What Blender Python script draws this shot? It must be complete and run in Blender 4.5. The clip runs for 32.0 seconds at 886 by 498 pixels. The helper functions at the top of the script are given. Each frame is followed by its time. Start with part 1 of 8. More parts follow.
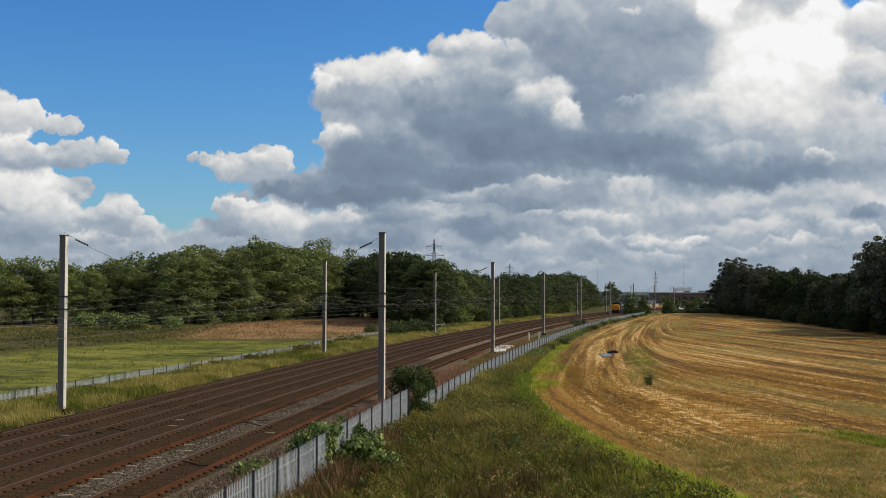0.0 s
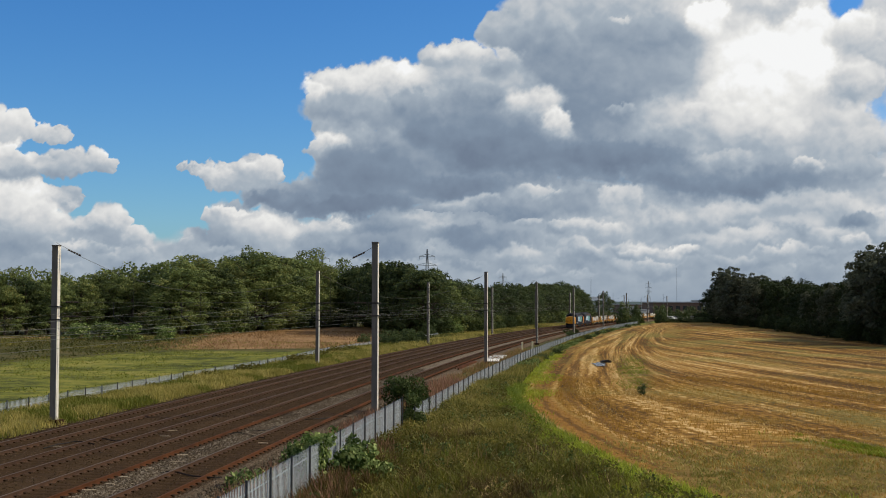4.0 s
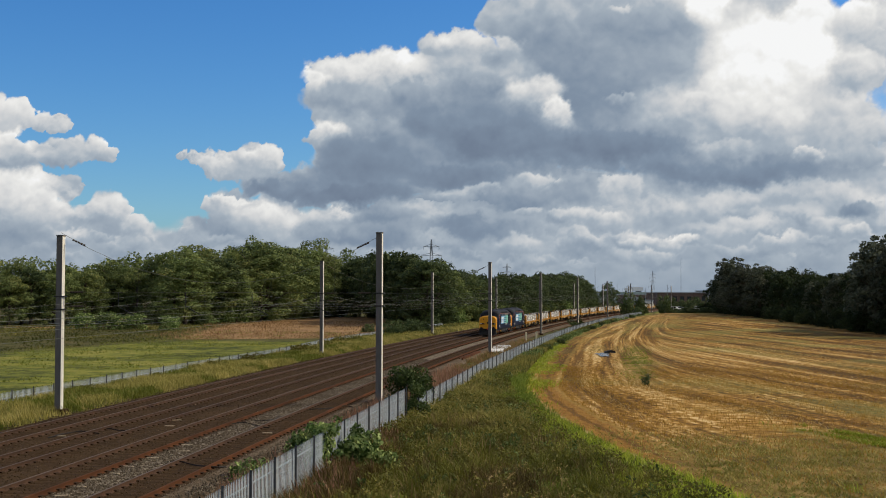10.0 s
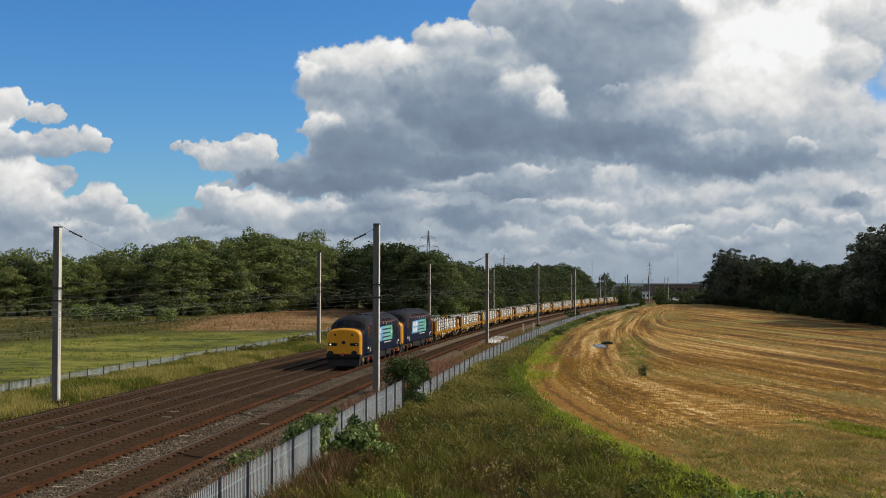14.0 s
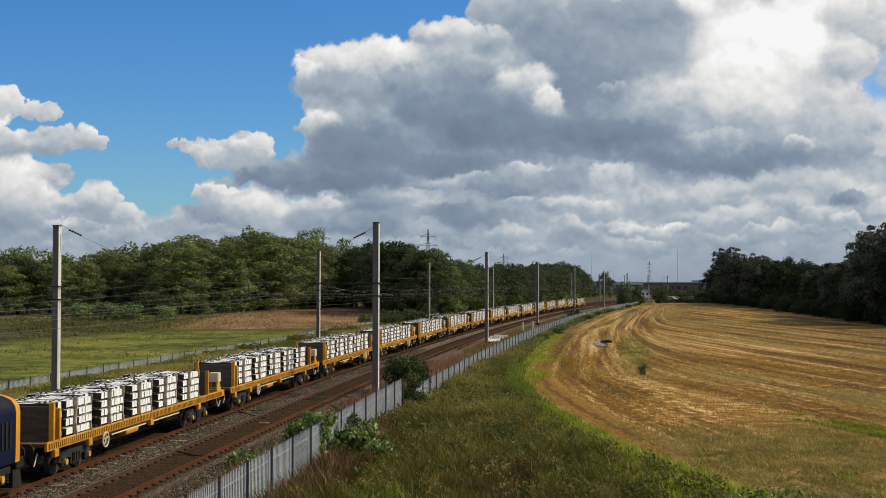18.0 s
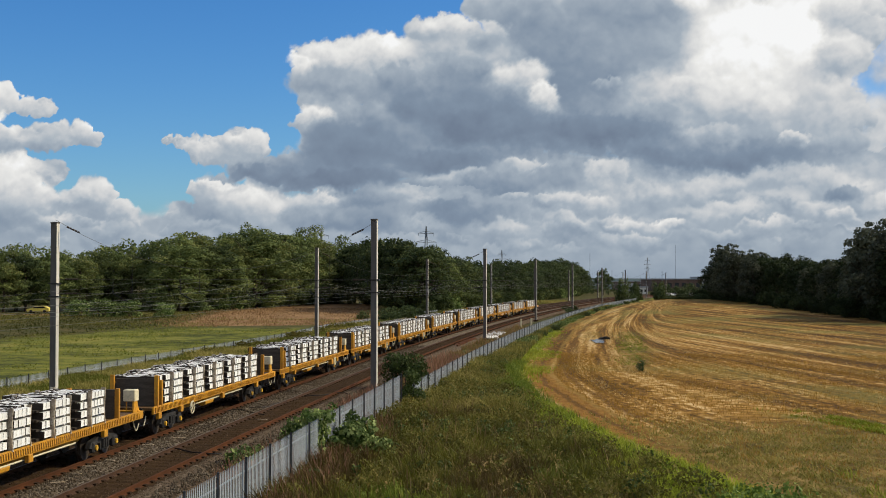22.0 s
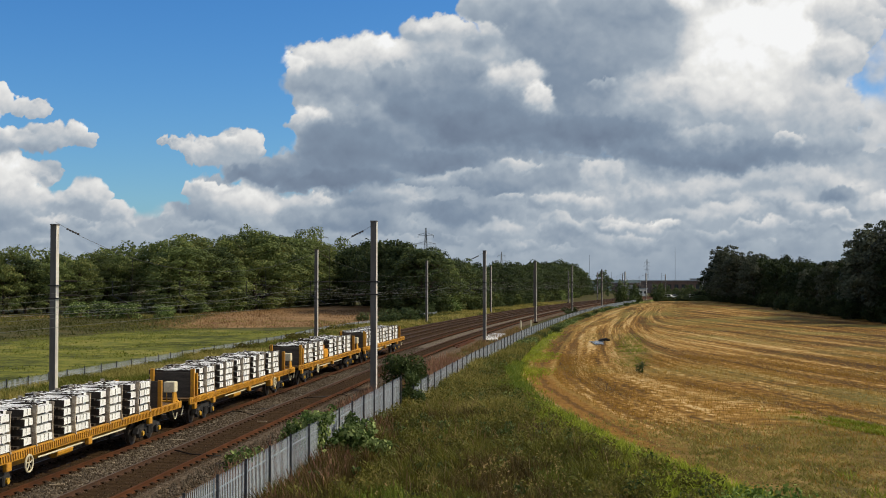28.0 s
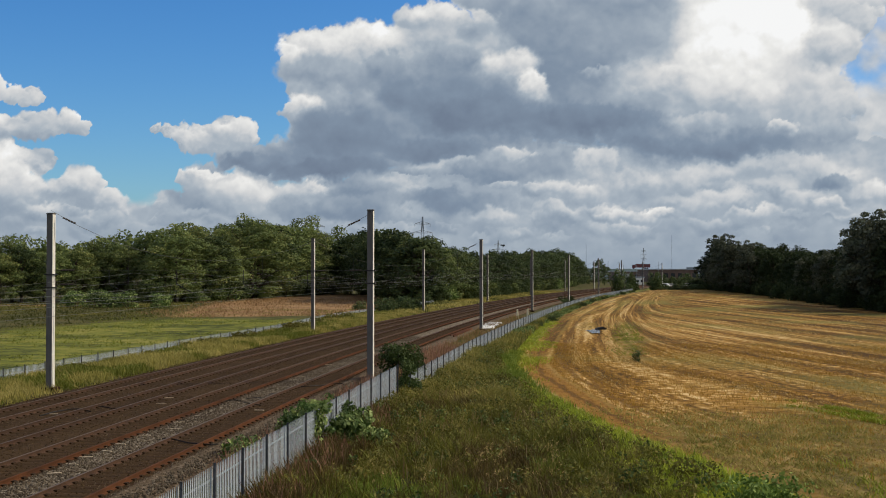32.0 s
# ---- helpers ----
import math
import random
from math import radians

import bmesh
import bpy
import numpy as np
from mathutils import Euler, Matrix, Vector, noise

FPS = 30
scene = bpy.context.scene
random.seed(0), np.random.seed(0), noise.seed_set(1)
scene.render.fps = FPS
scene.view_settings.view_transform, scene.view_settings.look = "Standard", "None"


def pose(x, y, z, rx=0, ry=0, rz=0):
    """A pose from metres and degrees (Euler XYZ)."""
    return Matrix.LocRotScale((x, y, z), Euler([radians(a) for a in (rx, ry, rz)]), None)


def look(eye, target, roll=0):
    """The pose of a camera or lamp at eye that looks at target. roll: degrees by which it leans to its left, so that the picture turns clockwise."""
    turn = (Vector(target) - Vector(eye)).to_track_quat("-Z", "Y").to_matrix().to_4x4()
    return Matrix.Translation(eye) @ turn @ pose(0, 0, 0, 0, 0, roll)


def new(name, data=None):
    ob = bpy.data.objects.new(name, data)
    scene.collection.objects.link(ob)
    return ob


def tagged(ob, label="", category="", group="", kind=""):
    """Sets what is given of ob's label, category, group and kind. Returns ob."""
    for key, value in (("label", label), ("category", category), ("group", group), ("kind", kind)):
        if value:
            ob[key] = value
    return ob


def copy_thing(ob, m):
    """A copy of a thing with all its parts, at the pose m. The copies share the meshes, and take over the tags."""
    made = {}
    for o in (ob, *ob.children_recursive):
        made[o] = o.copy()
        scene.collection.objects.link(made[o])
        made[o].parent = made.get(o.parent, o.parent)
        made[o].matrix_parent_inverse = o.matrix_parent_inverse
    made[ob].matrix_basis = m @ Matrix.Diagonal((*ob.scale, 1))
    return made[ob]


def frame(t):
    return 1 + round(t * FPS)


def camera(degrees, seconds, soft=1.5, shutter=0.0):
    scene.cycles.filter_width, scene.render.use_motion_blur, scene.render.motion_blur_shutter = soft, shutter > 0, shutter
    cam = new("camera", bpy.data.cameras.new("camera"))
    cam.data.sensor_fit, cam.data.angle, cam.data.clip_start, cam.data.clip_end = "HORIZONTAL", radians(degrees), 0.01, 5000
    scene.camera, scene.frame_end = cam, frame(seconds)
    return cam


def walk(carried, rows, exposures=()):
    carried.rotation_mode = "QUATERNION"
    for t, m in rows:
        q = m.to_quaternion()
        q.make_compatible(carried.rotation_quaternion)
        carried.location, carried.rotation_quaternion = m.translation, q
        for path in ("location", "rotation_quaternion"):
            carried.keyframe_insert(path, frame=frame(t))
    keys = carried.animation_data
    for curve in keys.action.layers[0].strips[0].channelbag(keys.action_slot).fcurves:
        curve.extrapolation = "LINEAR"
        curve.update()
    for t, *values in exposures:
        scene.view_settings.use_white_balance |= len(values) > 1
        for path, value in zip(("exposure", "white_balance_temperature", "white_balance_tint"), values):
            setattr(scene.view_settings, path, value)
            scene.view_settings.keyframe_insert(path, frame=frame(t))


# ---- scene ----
H = 5.889            # eye above the rail heads

cam = camera(39.4, 32.0, soft=1.0)

# seconds, yaw, pitch, roll (degrees); the camera is held by hand on a bridge and only turns a little
TURN = """0 0 2.092 -.17; .5 -.006 2.027 -.13; 1 -.045 1.97 -.14; 1.5 -.118 2.13 -.14; 2 -.198 2.206 -.13; 2.5 -.2 2.331 -.16; 3 -.144 2.212 -.15;
3.5 -.25 2.365 -.11; 5.5 -.362 2.741 -.06; 6 -.132 2.179 -.13; 6.5 -.158 2.258 -.14; 7 -.115 2.099 -.13; 7.5 -.117 2.185 -.18; 8 -.157 2.303 -.1;
8.5 -.164 2.343 -.09; 9 -.118 2.176 -.13; 9.5 -.123 2.098 -.17; 10 -.125 2.09 -.13; 10.5 -.109 2.129 -.14; 11 -.108 2.229 -.18; 11.5 -.27 2.176 -.12;
12 -.249 2 -.12; 12.5 -.241 2.075 -.16; 13 -.239 1.968 -.16; 13.5 -.269 1.736 -.09; 14 -.26 1.689 -.12; 14.5 -.238 1.693 -.15; 16.5 -.267 1.622 -.12;
17 -.26 1.728 -.12; 17.5 -.275 1.802 -.12; 18 -.28 1.623 -.11; 18.5 -.353 1.522 -.07; 19 -.329 1.505 -.1; 19.5 -.311 1.602 -.07; 20 -.32 1.457 -.15;
20.5 -.337 1.392 -.07; 21 -.351 1.4 -.09; 21.5 -.355 1.363 -.06; 22 -.361 1.475 -.06; 22.5 -.387 1.273 -.06; 23 -.356 1.344 -.11; 23.5 -.371 1.424 -.1;
24 -.38 1.363 -.06; 24.5 -.432 1.273 -.07; 25 -.397 1.396 -.07; 25.5 -.381 1.486 -.07; 27.5 -.386 1.534 -.0; 28 -.378 1.555 -.03; 28.5 -.403 1.595 -.09;
29 -.459 1.445 -.06; 29.5 -.469 1.464 -.04; 30 -.472 1.418 -.0; 30.5 -.483 1.388 -.02; 31 -.557 1.096 .0; 31.5 -.521 1.154 -.04; 32 -.53 1.038 -.01"""
rows = []
for line in TURN.replace("\n", " ").split(";"):
    t, yaw, pitch, roll = (float(a) for a in line.split())
    rows.append((t, pose(0, 0, H, 90 + pitch, roll, yaw)))
walk(cam, rows, exposures=[(0, 0.0), (32, 0.0)])

# ---- light ----
SUN_AZ, SUN_EL = 79, 36      # degrees right of the view, and above the horizon
world = bpy.data.worlds.new("world")
scene.world = world
world.use_nodes = True
wn = world.node_tree
sky = wn.nodes.new("ShaderNodeTexSky")
sky.sky_type, sky.sun_disc = "NISHITA", False
sky.sun_elevation, sky.sun_rotation = radians(SUN_EL), radians(SUN_AZ)
sky.air_density, sky.dust_density, sky.ozone_density = 1.0, 0.6, 2.5
wn.nodes["Background"].inputs[1].default_value = 0.10
deep = wn.nodes.new("ShaderNodeHueSaturation")
deep.inputs["Saturation"].default_value = 1.3
wn.links.new(sky.outputs[0], deep.inputs["Color"])
tint = wn.nodes.new("ShaderNodeMix"); tint.data_type, tint.blend_type = "RGBA", "MULTIPLY"
tint.inputs[0].default_value, tint.inputs[7].default_value = 1.0, (0.62, 0.92, 1.22, 1)
wn.links.new(deep.outputs[0], tint.inputs[6])
# broken cloud over the rest of the sky; the part ahead has its own sheet of cloud
wc = wn.nodes.new("ShaderNodeTexCoord")
wnoise = wn.nodes.new("ShaderNodeTexNoise"); wnoise.inputs["Scale"].default_value = 2.6; wnoise.inputs["Detail"].default_value = 6
wn.links.new(wc.outputs["Generated"], wnoise.inputs[0])
wr = wn.nodes.new("ShaderNodeMapRange"); wr.inputs[1].default_value, wr.inputs[2].default_value = 0.42, 0.58
wn.links.new(wnoise.outputs[0], wr.inputs[0])
sepa = wn.nodes.new("ShaderNodeSeparateXYZ")
wn.links.new(wc.outputs["Generated"], sepa.inputs[0])
ahead = wn.nodes.new("ShaderNodeMapRange"); ahead.inputs[1].default_value, ahead.inputs[2].default_value = 0.9, 0.7
wn.links.new(sepa.outputs[1], ahead.inputs[0])
both_ = wn.nodes.new("ShaderNodeMath"); both_.operation = "MULTIPLY"
wn.links.new(wr.outputs[0], both_.inputs[0]); wn.links.new(ahead.outputs[0], both_.inputs[1])
cloudy = wn.nodes.new("ShaderNodeMix"); cloudy.data_type = "RGBA"
cloudy.inputs[7].default_value = (7.0, 6.8, 6.5, 1)
wn.links.new(both_.outputs[0], cloudy.inputs[0]); wn.links.new(tint.outputs[2], cloudy.inputs[6])
wn.links.new(cloudy.outputs[2], wn.nodes["Background"].inputs[0])
sun = new("sun", bpy.data.lights.new("sun", "SUN"))
sun.data.energy, sun.data.angle, sun.data.color = 4.15, radians(0.53), (1.0, 0.87, 0.63)
sun.matrix_world = look((math.sin(radians(SUN_AZ)) * math.cos(radians(SUN_EL)) * 100,
                         math.cos(radians(SUN_AZ)) * math.cos(radians(SUN_EL)) * 100, math.sin(radians(SUN_EL)) * 100), (0, 0, 0))


# ---- materials ----
def nodes_of(name):
    m = bpy.data.materials.new(name)
    m.use_nodes = True
    n = m.node_tree
    return m, n, n.nodes["Principled BSDF"]


def surface(name, c1, c2, scale=3.0, rough=0.8, metal=0.0, bump=0.0, fine=20.0, c3=None, spread=0.12, stretch=(1, 1, 1), world_space=False, spec=0.3):
    """A two-scale material: c1 to c2 in broad patches, c3 in fine flecks, and a shift in value from object to object."""
    m, n, b = nodes_of(name)
    L = n.links.new
    if world_space:
        src = n.nodes.new("ShaderNodeNewGeometry").outputs["Position"]
    else:
        src = n.nodes.new("ShaderNodeTexCoord").outputs["Object"]
    mp = n.nodes.new("ShaderNodeMapping")
    mp.inputs["Scale"].default_value = stretch
    L(src, mp.inputs[0])
    n1 = n.nodes.new("ShaderNodeTexNoise"); n1.inputs["Scale"].default_value = scale; n1.inputs["Detail"].default_value = 6
    n2 = n.nodes.new("ShaderNodeTexNoise"); n2.inputs["Scale"].default_value = fine; n2.inputs["Detail"].default_value = 4
    L(mp.outputs[0], n1.inputs[0]); L(mp.outputs[0], n2.inputs[0])
    r1 = n.nodes.new("ShaderNodeValToRGB")
    r1.color_ramp.elements[0].position, r1.color_ramp.elements[1].position = 0.38, 0.64
    r1.color_ramp.elements[0].color, r1.color_ramp.elements[1].color = (*c1, 1), (*c2, 1)
    L(n1.outputs[0], r1.inputs[0])
    mix = n.nodes.new("ShaderNodeMix"); mix.data_type = "RGBA"
    r2 = n.nodes.new("ShaderNodeValToRGB")
    r2.color_ramp.elements[0].position, r2.color_ramp.elements[1].position = 0.5, 0.7
    L(n2.outputs[0], r2.inputs[0]); L(r2.outputs[0], mix.inputs[0])
    L(r1.outputs[0], mix.inputs[6])
    mix.inputs[7].default_value = (*(c3 or [a * 0.72 for a in c1]), 1)
    info = n.nodes.new("ShaderNodeObjectInfo")
    rng = n.nodes.new("ShaderNodeMapRange"); rng.inputs[3].default_value = 1 - spread; rng.inputs[4].default_value = 1 + spread
    hs = n.nodes.new("ShaderNodeHueSaturation")
    L(info.outputs["Random"], rng.inputs[0]); L(rng.outputs[0], hs.inputs["Value"]); L(mix.outputs[2], hs.inputs["Color"])
    L(hs.outputs[0], b.inputs["Base Color"])
    b.inputs["Roughness"].default_value, b.inputs["Metallic"].default_value = rough, metal
    b.inputs["Specular IOR Level"].default_value = spec
    if bump:
        bp = n.nodes.new("ShaderNodeBump"); bp.inputs["Strength"].default_value = bump; bp.inputs["Distance"].default_value = 0.03
        L(n2.outputs[0], bp.inputs["Height"]); L(bp.outputs[0], b.inputs["Normal"])
    return m


def leafy(name, c1, c2, c3, patch=0.25, weight=0.5, bias=0.0):
    """Leaves: each island takes its own tone; light shines through a little."""
    m, n, b = nodes_of(name)
    L = n.links.new
    g = n.nodes.new("ShaderNodeNewGeometry")
    r = n.nodes.new("ShaderNodeValToRGB")
    r.color_ramp.elements[0].color, r.color_ramp.elements[1].color = (*c1, 1), (*c3, 1)
    e = r.color_ramp.elements.new(0.55); e.color = (*c2, 1)
    no = n.nodes.new("ShaderNodeTexNoise"); no.inputs["Scale"].default_value = patch; no.inputs["Detail"].default_value = 4
    L(g.outputs["Position"], no.inputs[0])
    mx = n.nodes.new("ShaderNodeMath"); mx.operation = "MULTIPLY_ADD"; mx.inputs[1].default_value = weight
    sb = n.nodes.new("ShaderNodeMath"); sb.operation = "MULTIPLY_ADD"; sb.inputs[1].default_value = 1.8 * (1 - weight); sb.inputs[2].default_value = -0.4 * (1 - weight) - 0.5 * (0.5 - weight) + bias
    L(no.outputs[0], sb.inputs[0]); L(g.outputs["Random Per Island"], mx.inputs[0]); L(sb.outputs[0], mx.inputs[2]); L(mx.outputs[0], r.inputs[0])
    info = n.nodes.new("ShaderNodeObjectInfo")
    rng = n.nodes.new("ShaderNodeMapRange"); rng.inputs[3].default_value = 0.72; rng.inputs[4].default_value = 1.28
    hs = n.nodes.new("ShaderNodeHueSaturation")
    L(info.outputs["Random"], rng.inputs[0]); L(rng.outputs[0], hs.inputs["Value"]); L(r.outputs[0], hs.inputs["Color"])
    L(hs.outputs[0], b.inputs["Base Color"])
    b.inputs["Roughness"].default_value = 0.6
    b.inputs["Specular IOR Level"].default_value = 0.08
    tr = n.nodes.new("ShaderNodeBsdfTranslucent"); L(hs.outputs[0], tr.inputs[0])
    ad = n.nodes.new("ShaderNodeMixShader"); ad.inputs[0].default_value = 0.28
    L(b.outputs[0], ad.inputs[1]); L(tr.outputs[0], ad.inputs[2]); L(ad.outputs[0], n.nodes["Material Output"].inputs[0])
    return m


def fading(name, c1, c2, x1, x2):
    """Glossy paint that passes from one colour to another along the thing."""
    m, n, b = nodes_of(name)
    tc = n.nodes.new("ShaderNodeTexCoord")
    sx = n.nodes.new("ShaderNodeSeparateXYZ")
    mr = n.nodes.new("ShaderNodeMapRange"); mr.inputs[1].default_value, mr.inputs[2].default_value = x1, x2
    cr = n.nodes.new("ShaderNodeValToRGB")
    cr.color_ramp.elements[0].color, cr.color_ramp.elements[1].color = (*c1, 1), (*c2, 1)
    n.links.new(tc.outputs["Object"], sx.inputs[0]); n.links.new(sx.outputs[0], mr.inputs[0])
    n.links.new(mr.outputs[0], cr.inputs[0]); n.links.new(cr.outputs[0], b.inputs["Base Color"])
    b.inputs["Roughness"].default_value = 0.4
    return m


M_RAIL = surface("rusty_rail_steel", (0.05, 0.029, 0.019), (0.075, 0.04, 0.024), 2, 0.8, 0.0, fine=15, spec=0.1)
M_RAILTOP = surface("polished_rail_head", (0.085, 0.06, 0.042), (0.06, 0.041, 0.028), 2, 0.6, 0.0, fine=9, spec=0.2)
M_RUSTRAIL = surface("orange_rusted_rail_steel", (0.1, 0.04, 0.018), (0.058, 0.027, 0.015), 0.8, 0.85, 0.0, fine=15, spec=0.05)
M_BALLAST = surface("brown_stained_ballast", (0.055, 0.0335, 0.0155), (0.033, 0.0205, 0.01), 0.5, 0.95, bump=1.0, fine=9, c3=(0.082, 0.051, 0.03), world_space=True, spec=0.03)
M_PALEBALLAST = surface("pale_grey_ballast", (0.135, 0.108, 0.076), (0.068, 0.05, 0.034), 1.0, 0.95, bump=1.0, fine=7, c3=(0.28, 0.245, 0.192), world_space=True, spec=0.03)
M_SHOULDER = surface("stained_shoulder_ballast", (0.105, 0.076, 0.05), (0.058, 0.04, 0.025), 0.7, 0.95, bump=1.0, fine=7, c3=(0.2, 0.16, 0.12), world_space=True, spec=0.03)
M_SLEEPER = surface("weathered_sleeper", (0.04, 0.023, 0.0105), (0.03, 0.0175, 0.008), 3, 0.9, fine=12, c3=(0.055, 0.034, 0.022), spec=0.03)
M_CHAIR = surface("dark_rail_chair", (0.036, 0.023, 0.014), (0.048, 0.029, 0.017), 3, 0.85, 0.0, spec=0.05)
# mast steel in two tones: sunlit web, shaded flanges, both painted in
M_MASTLIT = surface("sunlit_galvanised_steel", (0.66, 0.63, 0.56), (0.58, 0.55, 0.49), 1.5, 0.6, 0.0, fine=12, c3=(0.5, 0.47, 0.42))
M_MASTSHADE = surface("shaded_galvanised_steel", (0.125, 0.115, 0.108), (0.1, 0.092, 0.087), 1.5, 0.7, 0.0, fine=6, c3=(0.085, 0.08, 0.075), stretch=(1, 1, 0.2), spec=0.1)
M_WIRE = surface("dark_wire", (0.03, 0.03, 0.03), (0.05, 0.045, 0.04), 2, 0.6, 0.4)
M_COPPER = surface("weathered_copper_wire", (0.15, 0.15, 0.125), (0.11, 0.115, 0.1), 2, 0.6, 0.3)
M_FENCE = surface("galvanised_fence_steel", (0.33, 0.37, 0.405), (0.26, 0.29, 0.32), 1.2, 0.55, 0.0, fine=18, spread=0.08)
M_POST = surface("dark_fence_post", (0.055, 0.058, 0.062), (0.085, 0.09, 0.095), 2, 0.7, 0.1)
M_LEAF = leafy("broadleaf_foliage", (0.066, 0.095, 0.036), (0.145, 0.18, 0.058), (0.37, 0.345, 0.115), 0.14, 0.4)
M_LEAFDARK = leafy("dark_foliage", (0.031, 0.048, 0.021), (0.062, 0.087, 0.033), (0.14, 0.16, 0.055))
# leaf tones kept very dark: the shaded side of the field's far trees
M_LEAFSHADE = leafy("shade_dark_foliage", (0.01, 0.017, 0.007), (0.025, 0.038, 0.014), (0.062, 0.078, 0.028))
M_LEAFGREY = leafy("grey_willow_foliage", (0.033, 0.041, 0.025), (0.075, 0.085, 0.054), (0.17, 0.18, 0.122))
M_BUSH = leafy("bramble_leaves", (0.026, 0.05, 0.014), (0.075, 0.12, 0.03), (0.36, 0.43, 0.16), 0.5, 0.6, 0.07)
M_SHRUB = leafy("glossy_shrub_leaves", (0.025, 0.042, 0.014), (0.06, 0.09, 0.026), (0.2, 0.24, 0.09))
M_FRESH = leafy("fresh_green_leaves", (0.03, 0.06, 0.012), (0.1, 0.16, 0.028), (0.34, 0.42, 0.12), 0.9, 0.6)
M_BARK = surface("bark", (0.07, 0.055, 0.04), (0.045, 0.035, 0.027), 4, 0.9, bump=0.6)
M_GRASS = leafy("rough_grass", (0.036, 0.044, 0.008), (0.15, 0.15, 0.025), (0.46, 0.38, 0.1), 0.33, 0.36, 0.03)
M_RUSSET = leafy("russet_grass", (0.036, 0.026, 0.01), (0.085, 0.062, 0.021), (0.24, 0.175, 0.07), 0.5, 0.4)
M_RANK = leafy("rank_weeds", (0.05, 0.06, 0.016), (0.11, 0.112, 0.03), (0.24, 0.19, 0.08), 0.12, 0.36)
M_LIME = leafy("lime_green_grass", (0.15, 0.2, 0.018), (0.31, 0.36, 0.036), (0.52, 0.54, 0.09), 0.5, 0.42)
M_SEED = leafy("tan_seed_heads", (0.14, 0.09, 0.04), (0.27, 0.19, 0.085), (0.46, 0.35, 0.18), 0.6)
M_WEEDS = leafy("brown_green_weeds", (0.045, 0.05, 0.012), (0.135, 0.128, 0.027), (0.33, 0.25, 0.075), 0.35, 0.4)
M_DRY = leafy("dry_bank_grass", (0.09, 0.11, 0.022), (0.24, 0.21, 0.053), (0.48, 0.39, 0.14), 0.4, 0.36, 0.14)
M_MEADOW = leafy("meadow_grass", (0.1, 0.125, 0.02), (0.19, 0.205, 0.033), (0.32, 0.28, 0.08), 0.25, 0.4)
M_STRAW = leafy("stubble_straw", (0.17, 0.1, 0.02), (0.285, 0.16, 0.028), (0.45, 0.28, 0.072))
M_PALESTRAW = leafy("pale_straw", (0.34, 0.225, 0.08), (0.5, 0.36, 0.15), (0.66, 0.51, 0.26))
M_TAN = leafy("tan_dry_stalks", (0.2, 0.115, 0.055), (0.31, 0.19, 0.09), (0.46, 0.31, 0.16), 0.2)
M_WILLOWHERB = leafy("willowherb_heads", (0.08, 0.07, 0.03), (0.2, 0.1, 0.065), (0.34, 0.22, 0.15))
M_STONE = leafy("loose_grey_stones", (0.05, 0.037, 0.025), (0.11, 0.085, 0.058), (0.27, 0.228, 0.17))
M_BROWNSTONE = leafy("loose_brown_stones", (0.026, 0.0155, 0.008), (0.06, 0.038, 0.019), (0.16, 0.115, 0.07))
M_CREAMWOOD = surface("pale_timber", (0.4, 0.32, 0.22), (0.32, 0.25, 0.17), 5, 0.8, fine=30)
M_BEEAMBER = surface("amber_insect_body", (0.3, 0.13, 0.03), (0.1, 0.05, 0.02), 300, 0.5, fine=900)
M_WING = surface("grey_insect_wing", (0.2, 0.2, 0.2), (0.26, 0.25, 0.24), 300, 0.4)
M_GREEN = leafy("fresh_grass", (0.06, 0.1, 0.014), (0.16, 0.22, 0.03), (0.4, 0.4, 0.075), 0.55, 0.42, 0.04)


# ---- small builders ----
def mesh_of(name, bm, material):
    me = bpy.data.meshes.new(name)
    bm.to_mesh(me)
    bm.free()
    for mm in (material if isinstance(material, (list, tuple)) else [material]):
        me.materials.append(mm)
    return me


def part(name, bm, material, parent=None, label=""):
    ob = new(name, bm if isinstance(bm, bpy.types.Mesh) else mesh_of(name, bm, material))
    if parent:
        ob.parent = parent
    return tagged(ob, label)


def empty(name, label, category, m=None, group="", kind=""):
    ob = new(name)
    ob.empty_display_size = 0.2
    if m:
        ob.matrix_basis = m
    return tagged(ob, label, category, group, kind)


def box(bm, x0, x1, y0, y1, z0, z1, bevel=0.0, mi=0):
    vs = [bm.verts.new((x, y, z)) for x in (x0, x1) for y in (y0, y1) for z in (z0, z1)]
    fs = [bm.faces.new([vs[i] for i in q]) for q in ((0, 1, 3, 2), (4, 6, 7, 5), (0, 4, 5, 1), (2, 3, 7, 6), (0, 2, 6, 4), (1, 5, 7, 3))]
    for fc in fs:
        fc.material_index = mi
    if bevel:
        es = {e for fc in fs for e in fc.edges}
        bmesh.ops.bevel(bm, geom=list(es), offset=bevel, segments=1, affect="EDGES")
    return bm


def tube(bm, a, b, r, seg=6, r2=None):
    a, b = Vector(a), Vector(b)
    q = (b - a).to_track_quat("Z", "Y").to_matrix()
    rings = []
    for p, rr in ((a, r), (b, r if r2 is None else r2)):
        rings.append([bm.verts.new(p + q @ Vector((rr * math.cos(2 * math.pi * i / seg), rr * math.sin(2 * math.pi * i / seg), 0))) for i in range(seg)])
    for i in range(seg):
        j = (i + 1) % seg
        bm.faces.new((rings[0][i], rings[0][j], rings[1][j], rings[1][i]))
    bm.faces.new(rings[0][::-1]); bm.faces.new(rings[1])
    return bm


